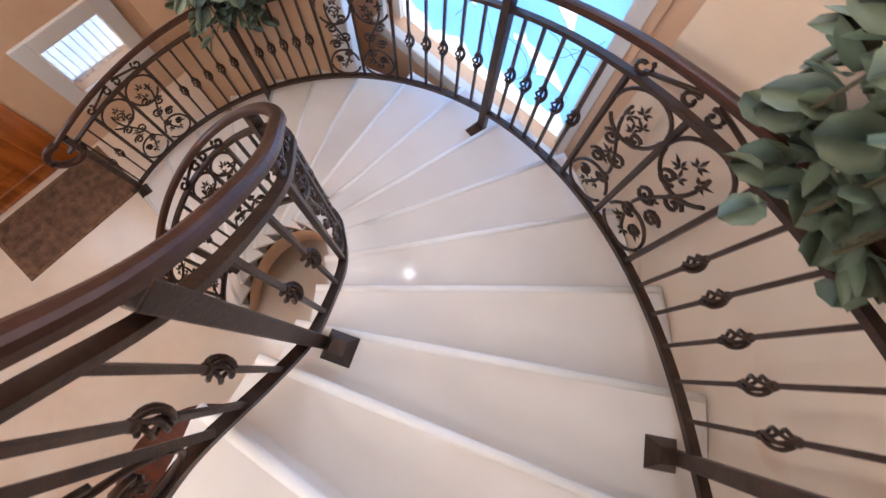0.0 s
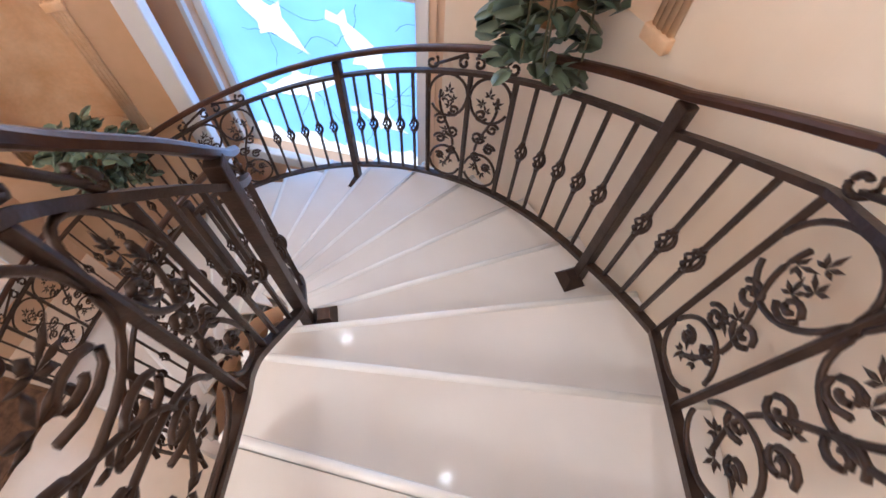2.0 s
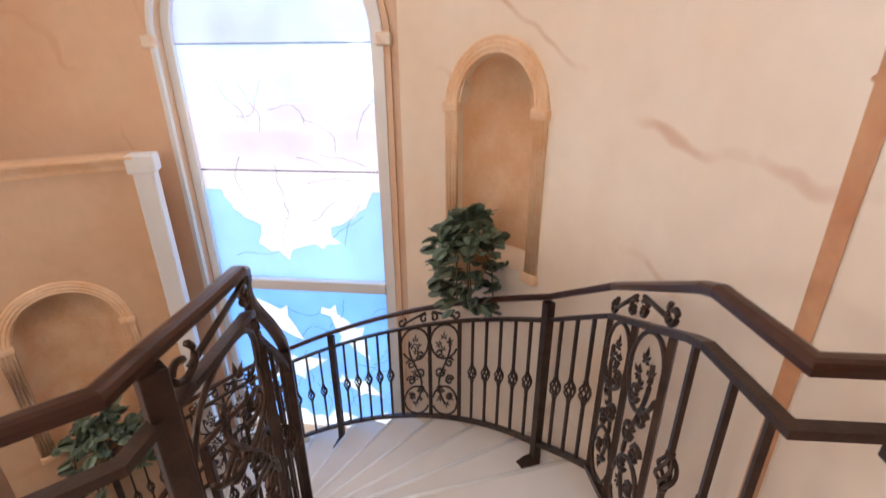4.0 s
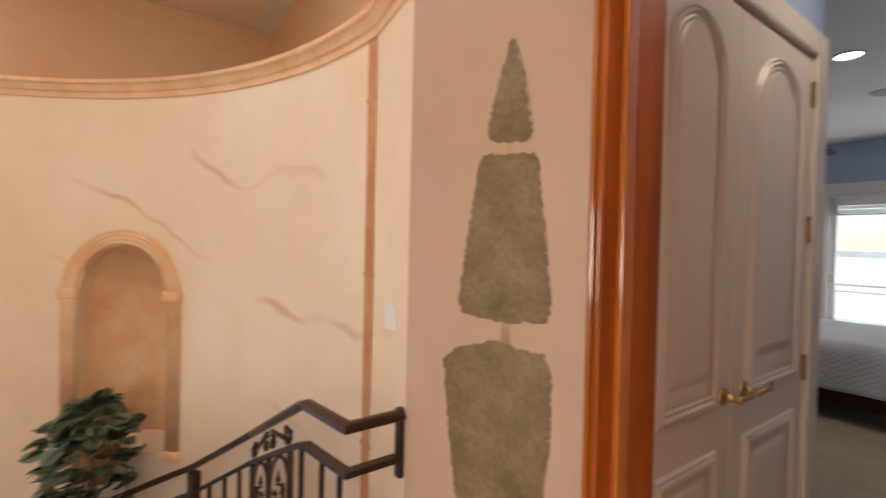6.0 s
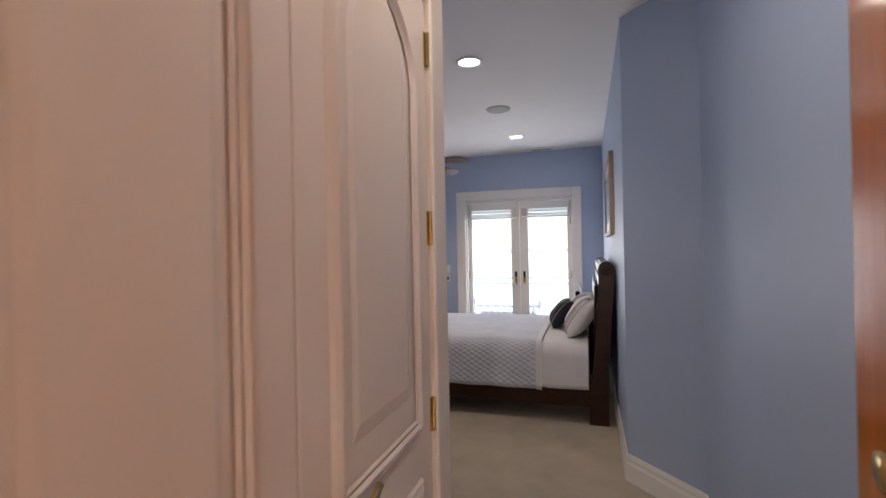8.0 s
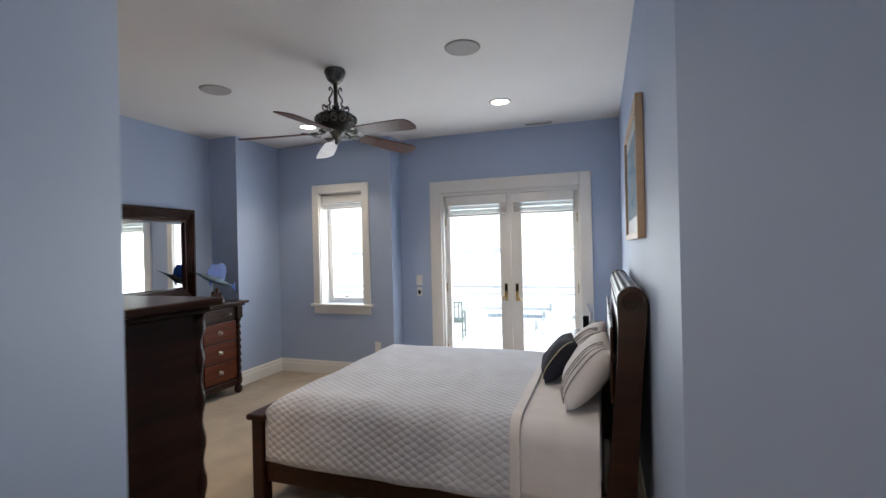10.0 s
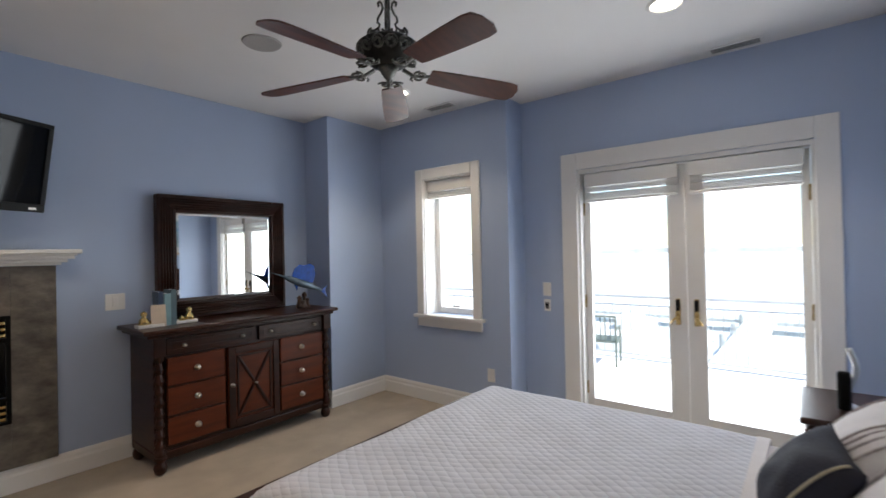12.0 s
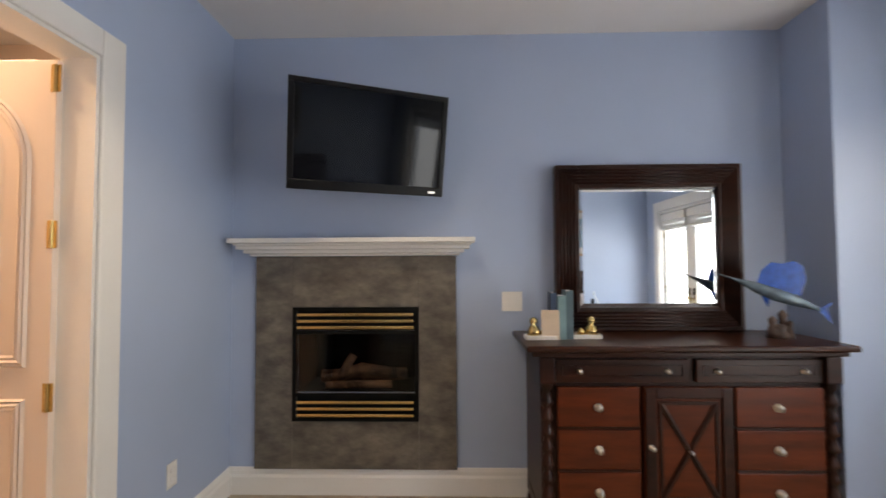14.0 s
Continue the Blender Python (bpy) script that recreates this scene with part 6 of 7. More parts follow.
# ---- tall chest ----
ch = thing("chest_of_drawers", "tall dark mahogany chest of drawers against the wall", "chest", at=pose(0.055, 0.05, 0))
part("body", boxes((5.52, -0.25, 0.06, 5.86, 0.56, 1.255), bevel=0.004), MAHOG, ch)
bm = boxes((5.51, -0.30, 1.275, 5.925, 0.61, 1.302), bevel=0.010)
box(bm, 5.515, -0.275, 1.256, 5.895, 0.585, 1.275, 0.006)
part("top", bm, MAHOG_H, ch)
part("plinth", boxes((5.515, -0.265, 0.0, 5.88, 0.575, 0.09), bevel=0.008), MAHOG, ch)
for i in range(5):
    z = 0.12 + 0.225 * i
    d_ = part("drawer", boxes((5.858, -0.20, z, 5.876, 0.51, z + 0.205), bevel=0.004), REDWOOD, ch)
    for y in (-0.08, 0.39):
        bm = bmesh.new()
        lathe(bm, [(0.0, 0), (0.02, 0.0), (0.008, 0.006), (0.008, 0.014), (0.017, 0.019), (0.0, 0.029)], 12, m=pose(5.876, y, z + 0.10, 0, 90, 0))
        part("knob", bm, NICKEL, d_, "round nickel knob", smooth=True)
for y in (-0.235, 0.545):
    part("corner_post", lathe(bmesh.new(), [(0.026, 0.09), (0.028, 0.14)] + [(0.020 + 0.005 * math.sin(i * 1.2), 0.16 + 1.0 * i / 40) for i in range(41)] + [(0.028, 1.2), (0.026, 1.255)], 12, (5.865, y, 0)), MAHOG, ch, smooth=True)

# ---- nightstand beyond the bed ----
ns = thing("nightstand", "dark mahogany nightstand beside the bed", "nightstand")
part("body", boxes((8.60, -1.57, 0.05, 9.10, -1.15, 0.66), bevel=0.005), MAHOG, ns)
part("top", boxes((8.57, -1.585, 0.661, 9.13, -1.12, 0.69), bevel=0.008), MAHOG_H, ns)
part("drawer", boxes((8.64, -1.148, 0.40, 9.06, -1.135, 0.62), bevel=0.004), REDWOOD, ns)
part("drawer", boxes((8.64, -1.148, 0.12, 9.06, -1.135, 0.36), bevel=0.004), REDWOOD, ns)
dv = thing("telephone", "small black upright handset on the nightstand", "telephone")
part("handset", boxes((8.76, -1.30, 0.691, 8.80, -1.25, 0.86), bevel=0.012), BLACK, dv)
cs = thing("glass_ornament", "clear twisted glass ornament on the nightstand", "ornament")
bm = sweep(bmesh.new(), [(8.84 + 0.03 * math.sin(t * 5), -1.30 + 0.02 * math.cos(t * 5), 0.70 + 0.26 * t) for t in [i / 16 for i in range(17)]], circle(0.012, 8), up=(0, 1, 0))
lathe(bm, [(0.04, 0.0), (0.035, 0.01), (0.01, 0.02)], 12, (8.84, -1.29, 0.691))
part("body", bm, mat("frosted_pale_glass", (0.75, 0.80, 0.84), 0.15, vary=0.04), cs, smooth=True)

# ---- picture ----
pc = thing("picture", "framed seascape print with pale mat in a light wood frame", "picture")
FR = mat("light_ash_wood", (0.55, 0.40, 0.27), 0.45, vary=0.12, scale=4, fine=30, stretch=(8, 1, 1))
px0, px1, pz0, pz1 = 7.05, 8.08, 1.47, 2.13
part("frame", boxes((px0, -1.599, pz0, px0 + 0.035, -1.565, pz1), (px1 - 0.035, -1.599, pz0, px1, -1.565, pz1), (px0 + 0.035, -1.599, pz1 - 0.035, px1 - 0.035, -1.565, pz1), (px0 + 0.035, -1.599, pz0, px1 - 0.035, -1.565, pz0 + 0.035), bevel=0.004), FR, pc)
part("mat", boxes((px0 + 0.035, -1.599, pz0 + 0.035, px1 - 0.035, -1.580, pz1 - 0.035)), WHITE, pc)
part("print", boxes((px0 + 0.13, -1.599, pz0 + 0.12, px1 - 0.13, -1.576, pz1 - 0.12)), mat("blue_seascape_ink", (0.16, 0.34, 0.52), 0.7, vary=0.2, scale=3, fine=14, stretch=(1, 1, 5), second=(0.42, 0.52, 0.56)), pc)
part("glazing", boxes((px0 + 0.036, -1.574, pz0 + 0.036, px1 - 0.036, -1.572, pz1 - 0.036)), clear_glass("picture_glass", (1, 1, 1), 0.08), pc)

# ---- ceiling fan ----
fn = thing("ceiling_fan", "ornate pewter ceiling fan with five walnut blades", "ceiling fan", at=pose(7.61, 0.34, 0))
bm = lathe(bmesh.new(), [(0.0, 2.7195), (0.070, 2.7195), (0.074, 2.712), (0.074, 2.695), (0.068, 2.688), (0.064, 2.668), (0.050, 2.643), (0.034, 2.634), (0.030, 2.626), (0.0, 2.624)], 24)
part("canopy", bm, PEWTER, fn, smooth=True)
part("downrod", lathe(bmesh.new(), [(0.014, 2.42), (0.014, 2.63)], 12), PEWTER, fn, smooth=True)
bm = lathe(bmesh.new(), [(0.0, 2.43), (0.03, 2.43), (0.045, 2.415), (0.115, 2.405), (0.142, 2.385), (0.138, 2.355), (0.105, 2.315), (0.085, 2.30), (0.055, 2.285), (0.0, 2.28)], 36)
DARKP = mat("blackened_pewter", (0.035, 0.034, 0.03), 0.5, metal=0.6, vary=0.3, scale=24, fine=120)
mo = part("motor", bm, DARKP, fn, "pierced scroll-patterned motor housing", smooth=True)
bm = bmesh.new()
for k in range(14):
    a0 = 2 * math.pi * k / 14
    for s in (1, -1):
        pts = []
        for u, v in spiral(0, 0, 0.031, 1.2, 1.3 * s, 12, 0.25):
            a = a0 + u / 0.14
            z = 2.352 + v * 0.9
            r = 0.143 - 0.85 * max(0.0, 2.358 - z) - 0.9 * max(0.0, z - 2.385)
            pts.append((r * math.cos(a), r * math.sin(a), z))
        sweep(bm, pts, circle(0.0048, 4))
part("filigree", bm, PEWTER, mo, smooth=True)
for k in range(4):
    a = radians(40 + 90 * k)
    bm = bmesh.new()
    def out(pts):
        return [(r * math.cos(a), r * math.sin(a), z) for r, z in pts]
    face = (-math.sin(a), math.cos(a), 0)
    # hook at the top, an S-shaped stem and a closed curl standing on the motor
    stem = [(0.040, 2.572), (0.043, 2.588), (0.034, 2.596), (0.024, 2.586), (0.020, 2.565), (0.030, 2.540), (0.044, 2.520), (0.046, 2.500), (0.036, 2.488), (0.040, 2.475), (0.060, 2.462), (0.072, 2.448)]
    curl = [(0.070 + 0.024 * (1 - 0.6 * i / 18) * math.cos(1.4 - 7.6 * i / 18), 2.449 + 0.024 * (1 - 0.6 * i / 18) * math.sin(1.4 - 7.6 * i / 18)) for i in range(19)]
    inner_curl = [(0.030 + 0.013 * math.cos(2.0 + 5.0 * i / 12), 2.455 + 0.016 * math.sin(2.0 + 5.0 * i / 12)) for i in range(13)]
    for row_ in (stem, curl, inner_curl):
        sweep(bm, out(row_), circle(0.0055, 5), up=face)
    part("scroll_bracket", bm, PEWTER, fn, smooth=True)
part("finial", lathe(bmesh.new(), [(0.0, 2.19), (0.008, 2.195), (0.012, 2.21), (0.006, 2.22), (0.018, 2.235), (0.028, 2.25), (0.040, 2.27), (0.05, 2.285)], 16), PEWTER, fn, smooth=True)
for k in range(5):
    a = 41 + 72 * k
    m = pose(0, 0, 0, 0, 0, a)
    bm = bmesh.new()
    outline = [(0.20, -0.050), (0.23, -0.056), (0.45, -0.070), (0.60, -0.074), (0.645, -0.066), (0.665, -0.03), (0.665, 0.03), (0.645, 0.066), (0.60, 0.074), (0.45, 0.070), (0.23, 0.056), (0.20, 0.050)]
    tilt_ = radians(-12)
    lo_ = [bm.verts.new((x, y * math.cos(tilt_), 2.262 - 0.07 * (x - 0.2) + y * math.sin(tilt_))) for x, y in outline]
    hi_ = [bm.verts.new((x, y * math.cos(tilt_), 2.269 - 0.07 * (x - 0.2) + y * math.sin(tilt_))) for x, y in outline]
    bm.faces.new(lo_[::-1])
    bm.faces.new(hi_)
    for i in range(len(lo_)):
        bm.faces.new((lo_[i], lo_[(i + 1) % len(lo_)], hi_[(i + 1) % len(lo_)], hi_[i]))
    bmesh.ops.transform(bm, matrix=m, verts=bm.verts)
    bl = part("blade", bm, BLADE, fn)
    bm = bmesh.new()
    sweep(bm, [(0.07, 0, 2.285), (0.12, 0.0, 2.262), (0.17, 0.0, 2.262), (0.24, 0.0, 2.272)], [(-0.012, -0.004), (-0.012, 0.004), (0.012, 0.004), (0.012, -0.004)])
    for s in (-1, 1):
        sweep(bm, [(0.15 + u, s * (0.028 + v), 2.262) for u, v in spiral(0, 0, 0.036, 2.0, 1.25, 12, 0.25)], circle(0.0058, 5))
    bmesh.ops.transform(bm, matrix=m, verts=bm.verts)
    part("blade_iron", bm, PEWTER, bl, "scrolled blade bracket", smooth=True)


# ---- ceiling fittings ----
def downlight(x, y, z=H, r=0.095, lab="round recessed downlight with white trim, lit"):
    d = thing("ceiling_light", lab, "ceiling light", "recessed downlights")
    bm = lathe(bmesh.new(), [(r, z - 0.0005), (r, z - 0.006), (r - 0.012, z - 0.012), (r - 0.022, z - 0.008), (r - 0.022, z - 0.0005)], 28, (x, y, 0))
    part("trim_ring", bm, WHITE, d, smooth=True)
    part("lens", lathe(bmesh.new(), [(0.0, z - 0.001), (r - 0.024, z - 0.001), (r - 0.024, z - 0.004), (0.0, z - 0.005)], 28, (x, y, 0)), BULB, d, "glowing lens")


for x, y in ((6.42, -0.61), (8.75, -0.6), (8.76, 1.39), (6.48, 1.37), (4.2, -1.45)):
    downlight(x, y)
for x, y in ((7.59, 1.40), (7.60, -0.60)):
    sp = thing("ceiling_speaker", "round grey-white ceiling speaker grille", "speaker", "ceiling speakers")
    part("grille", lathe(bmesh.new(), [(0.0, H - 0.007), (0.095, H - 0.006), (0.108, H - 0.009), (0.115, H - 0.0005), (0.0, H - 0.0005)], 30, (x, y, 0)), mat("speaker_mesh", (0.42, 0.41, 0.40), 0.7, vary=0.1, scale=200, fine=500), sp, smooth=True)
VENT = mat("grey_enamel_slat", (0.55, 0.55, 0.53), 0.5, vary=0.05)
for x, y, a in ((9.60, -0.82, 90), (9.27, 1.37, 90)):
    v = thing("ceiling_vent", "white slotted ceiling air vent", "vent", "ceiling vents", pose(x, y, H, 0, 0, a))
    part("frame", boxes((-0.15, -0.06, -0.008, 0.15, -0.045, -0.0005), (-0.15, 0.045, -0.008, 0.15, 0.06, -0.0005), (-0.15, -0.045, -0.008, -0.135, 0.045, -0.0005), (0.135, -0.045, -0.008, 0.15, 0.045, -0.0005)), WHITE, v)
    part("backing", boxes((-0.135, -0.045, -0.002, 0.135, 0.045, -0.0005)), PEWTER, v)
    for i in range(5):
        part("slat", boxes((-0.135, -0.038 + 0.018 * i, -0.005, 0.135, -0.034 + 0.018 * i, -0.003)), VENT, v)


# ---- switches and outlets ----
def plate(name, label, x, y, z, facing, w=0.075, h=0.115, kind="switch"):
    p = thing(name, label, "wall plate", at=pose(x, y, z, 0, 0, facing))
    part("plate", boxes((-w / 2, -0.006, -h / 2, w / 2, -0.0005, h / 2), bevel=0.002), WHITE, p)
    if kind == "switch":
        part("rocker", boxes((-0.017, -0.010, -0.033, 0.017, -0.006, 0.033), bevel=0.002), WHITE, p)
    else:
        for s in (-0.022, 0.022):
            part("socket", boxes((-0.016, -0.008, s - 0.014, 0.016, -0.006, s + 0.014), bevel=0.003), CEIL, p)
    return p


plate("light_switch", "white rocker switch beside the french doors", 9.70, 0.585, 1.09, -90)
k = plate("wall_control", "white wall keypad with a dark display", 9.70, 0.585, 0.955, -90, 0.06, 0.10, "none")
part("display", boxes((-0.018, -0.008, -0.03, 0.018, -0.006, 0.025)), BLACK, k)
plate("outlet", "white wall outlet above the baseboard", 9.44, 1.00, 0.35, -90, kind="outlet")
plate("outlet", "white wall outlet above the baseboard", 5.50, 2.12, 0.36, 90, kind="outlet")
plate("light_switch", "white double switch plate beside the fireplace", 7.17, 2.68, 1.12, 0, 0.12, 0.115)
plate("light_switch", "white double switch plate on the cream stair wall", 2.897, -0.505, 1.15, -90, 0.09, 0.07)

# ---- stair hall decoration ----
def on_wall(p0, p1):
    d = Vector((p1[0] - p0[0], p1[1] - p0[1], 0))
    return pose(p0[0], p0[1], 0, 0, 0, math.degrees(math.atan2(d.y, d.x))), d.length


mw, lw = on_wall((2.985, -1.06), (2.88, -0.60))
topi = thing("topiary_mural", "painted olive-green tiered topiary on the plaster wall", "mural", at=mw)
rnd = random.Random(11)


def ragged(pts, step=0.007, amp=0.0035):
    out_ = []
    for (x0, z0), (x1, z1) in zip(pts, pts[1:] + pts[:1]):
        n = max(2, int(math.hypot(x1 - x0, z1 - z0) / step))
        for i in range(n):
            t = i / n
            out_.append((x0 + (x1 - x0) * t + rnd.uniform(-amp, amp), z0 + (z1 - z0) * t + rnd.uniform(-amp, amp)))
    return out_


def painted(pts, name, material, y=0.0015):
    bm = bmesh.new()
    bm.faces.new([bm.verts.new((x, y, z)) for x, z in pts])
    part(name, bm, material, topi)


uc = 0.18
painted(ragged([(uc + 0.0, 1.787), (uc - 0.03, 1.70), (uc - 0.053, 1.575), (uc - 0.03, 1.562), (uc + 0.04, 1.567), (uc + 0.060, 1.59), (uc + 0.032, 1.70)]), "cone", AGED)
painted(ragged([(uc - 0.055, 1.538), (uc - 0.068, 1.515), (uc - 0.103, 1.24), (uc - 0.095, 1.205), (uc + 0.0, 1.190), (uc + 0.115, 1.195), (uc + 0.128, 1.225), (uc + 0.082, 1.52), (uc + 0.065, 1.545)]), "tier", AGED)
painted(ragged([(uc - 0.108, 1.105), (uc - 0.09, 1.14), (uc + 0.03, 1.15), (uc + 0.14, 1.115), (uc + 0.168, 1.085), (uc + 0.160, 1.0), (uc + 0.115, 0.72), (uc - 0.085, 0.72), (uc - 0.105, 0.95)]), "tier", AGED)
TRUNK = mat("painted_trunk_tan", (0.55, 0.38, 0.22), 0.65, vary=0.2, scale=12, fine=40)
painted([(uc - 0.012, 1.14), (uc + 0.012, 1.14), (uc + 0.012, 1.21), (uc - 0.012, 1.21)], "trunk", TRUNK, 0.0010)
painted([(uc - 0.009, 1.52), (uc + 0.009, 1.52), (uc + 0.009, 1.57), (uc - 0.009, 1.57)], "trunk", TRUNK, 0.0010)
mp_ = pose(C0[0] + WALL_R * math.cos(radians(3.1)), C0[1] + WALL_R * math.sin(radians(3.1)), 0, 0, 0, 93.1) @ pose(-0.235, 0.0005, 0)
pole = thing("painted_pole", "rust-brown bamboo pole painted on the stair wall", "mural", at=mp_)
bm = bmesh.new()
for i in range(30):
    z0, z1 = -0.28 + 0.1 * i, -0.28 + 0.1 * (i + 1)
    f = lambda z: 0.026 + 0.004 * noise.noise(Vector((z * 2, 3, 1)))
    vs = [bm.verts.new((0.235 - f(z0), 0.0016, z0)), bm.verts.new((0.235 + f(z0), 0.0016, z0)), bm.verts.new((0.235 + f(z1), 0.0016, z1)), bm.verts.new((0.235 - f(z1), 0.0016, z1))]
    bm.faces.new(vs)
bmesh.ops.remove_doubles(bm, verts=bm.verts, dist=0.0001)
part("stem", bm, RUST, pole)
for z in (0.72, 1.25, 1.79):
    bm = bmesh.new()
    bm.faces.new([bm.verts.new((0.235 + 0.036 * math.cos(t), 0.0024, z + 0.010 * math.sin(t))) for t in [2 * math.pi * i / 14 for i in range(14)]])
    part("joint", bm, RUST, pole)


# ivy
def leaf_mesh(s, fold):
    bm = bmesh.new()
    pts = [(0, 0), (0.34, 0.18), (0.44, 0.50), (0.29, 0.84), (0.0, 1.0), (-0.29, 0.84), (-0.44, 0.50), (-0.34, 0.18)]
    mid = [bm.verts.new((0, y * s, 0.08 * s * math.sin(y * 3))) for y in (0.0, 0.35, 0.7, 1.0)]
    r = [bm.verts.new((x * s, y * s, fold * abs(x) * s)) for x, y in pts[1:4]]
    l_ = [bm.verts.new((x * s, y * s, fold * abs(x) * s)) for x, y in (pts[7], pts[6], pts[5])]
    for side_ in (r, l_):
        bm.faces.new((mid[0], side_[0], mid[1]))
        bm.faces.new((mid[1], side_[0], side_[1]))
        bm.faces.new((mid[1], side_[1], mid[2]))
        bm.faces.new((mid[2], side_[1], side_[2]))
        bm.faces.new((mid[2], side_[2], mid[3]))
    me = bpy.data.meshes.new("leaf")
    bm.to_mesh(me)
    bm.free()
    me.materials.append(LEAF)
    me.polygons.foreach_set("use_smooth", [True] * len(me.polygons))
    return me


LEAVES = [leaf_mesh(0.080, 0.25), leaf_mesh(0.066, 0.45), leaf_mesh(0.092, 0.12)]


def ivy(label, angle, z, count, seed, spread=0.195, drop=0.29, rise=0.17):
    rnd = random.Random(seed)
    ax = Vector((math.cos(radians(angle)), math.sin(radians(angle)), 0))
    base = Vector((C0[0], C0[1], 0)) + ax * (WALL_R - 0.09) + Vector((0, 0, z))
    p = thing("potted_ivy", label, "plant", "ivy plants in the wall niches", Matrix.Translation(base) @ Matrix.Rotation(radians(angle), 4, "Z"))
    bm = lathe(bmesh.new(), [(0.025, -0.16), (0.05, -0.145), (0.075, -0.10), (0.095, -0.03), (0.105, 0.02), (0.110, 0.03), (0.095, 0.03), (0.085, 0.0), (0.0, -0.01)], 18)
    part("planter", bm, mat("terracotta_shell", (0.62, 0.36, 0.20), 0.6, vary=0.15, scale=14, fine=50, bump=0.2), p, "terracotta wall planter", smooth=True)
    for s in range(7):
        a = rnd.uniform(-1.4, 1.4)
        L = rnd.uniform(0.5, 1.0)
        pts = [(-0.02, 0, 0.03), (-0.10 * math.cos(a) - 0.02, 0.10 * math.sin(a), 0.08), (-0.17 * math.cos(a), 0.17 * math.sin(a), 0.0), (-0.17 * math.cos(a), 0.19 * math.sin(a), -drop * L * 0.8)]
        part("stem", sweep(bmesh.new(), pts, circle(0.0035, 5), up=(0.2, 0.9, 0.1)), mat("ivy_stem", (0.10, 0.09, 0.05), 0.7), p)
    for i in range(count):
        a = rnd.uniform(-1.55, 1.55)
        k = rnd.random()
        v = rnd.random()
        zz = rise * (1 - 2 * v * v) if v < 0.7 else -drop * rnd.random() ** 0.8
        rr = spread * (0.40 + 0.70 * rnd.random()) * (1.0 if zz > -0.05 else 0.85)
        if zz > 0.06:
            rr *= max(0.3, 1 - (zz - 0.06) / 0.14)
        pos = Vector((-rr * math.cos(a) + 0.02, rr * 1.05 * math.sin(a), zz + 0.02))
        ob = new("leaf", LEAVES[rnd.randrange(3)])
        ob.parent = p
        dirn = math.degrees(math.atan2(pos.y, pos.x)) - 90 + rnd.uniform(-45, 45)
        ob.matrix_local = Matrix.Translation(pos) @ Euler((radians(rnd.uniform(-62, 22)), radians(rnd.uniform(-35, 35)), radians(dirn)), "ZYX").to_matrix().to_4x4() @ Matrix.Diagonal((*[rnd.uniform(0.75, 1.15)] * 3, 1))
    return p


ivy("bushy trailing green ivy in a terracotta wall planter", 49.5, 0.41, 330, 3, 0.185, 0.29, 0.18)
ivy("bushy trailing green ivy in a terracotta wall planter", 132.5, -0.95, 290, 8)

# ---- foyer ----
rug = thing("rug", "dark brown patterned rug before the entrance door", "rug")
RUGM = mat("dark_brown_figured_wool", (0.085, 0.045, 0.028), 0.95, vary=0.3, scale=16, fine=90, bump=0.4, second=(0.20, 0.11, 0.06))
part("rug_body", boxes((EX + 0.06, -1.25, LOW + 0.0005, EX + 0.56, -0.28, LOW + 0.012), bevel=0.004), RUGM, rug)
part("border", boxes((EX + 0.03, -1.28, LOW + 0.0004, EX + 0.59, -0.25, LOW + 0.008)), mat("rug_border", (0.22, 0.12, 0.06), 0.95, vary=0.2, scale=30, fine=120), rug)
fd = panel_door("entrance_door", "closed cherry-wood front door with a bright glass light", 0.9, 2.09, CHERRY, [(0.14, 0.76, 0.16, 0.80, False)], pose(EX - 0.02, -1.38, LOW, 0, 0, 90), thick=0.05)
# the pane itself emits, standing in for daylight behind the door
g = part("light_pane", boxes((0.18, -0.006, 0.95, 0.72, -0.0008, 1.85)), glow("glowing_door_glass", (0.9, 0.95, 1.0), 1.2), fd, "glass pane that glows in place of daylight")
part("casing", boxes((-0.10, -0.045, 0, -0.004, -0.021, 2.2), (0.904, -0.045, 0, 1.0, -0.021, 2.2), (-0.004, -0.045, 2.102, 0.904, -0.021, 2.2), bevel=0.006), CHERRY, fd)
sw = thing("window_3", "small white-framed window low on the entrance wall", "window", kind="structure")
wy0, wy1, wz0, wz1 = 0.02, 0.48, LOW + 0.45, LOW + 0.87
part("casing", boxes((EX + 0.0005, wy0 - 0.12, wz0 - 0.12, EX + 0.03, wy0, wz1 + 0.12), (EX + 0.0005, wy1, wz0 - 0.12, EX + 0.03, wy1 + 0.12, wz1 + 0.12), (EX + 0.0005, wy0, wz1, EX + 0.03, wy1, wz1 + 0.12), (EX + 0.0005, wy0, wz0 - 0.12, EX + 0.03, wy1, wz0), bevel=0.006), WHITE, sw)
g = part("pane", boxes((EX - 0.085, wy0, wz0, EX - 0.08, wy1, wz1)), GLASS, sw)
g.visible_shadow = False
part("blind_panel", boxes((EX - 0.12, wy0, wz0, EX - 0.115, wy1, wz1)), art_glass("frosted_bright_glass", (0.9, 0.92, 0.92), 0.5), sw)
for i in range(7):
    part("muntin", boxes((EX - 0.079, wy0 + 0.06 * i + 0.04, wz0, EX - 0.074, wy0 + 0.06 * i + 0.046, wz1)), WHITE, sw)
tb = thing("round_table", "round reddish-brown wood pedestal table on the foyer floor", "table", at=pose(1.45, -1.05, LOW))
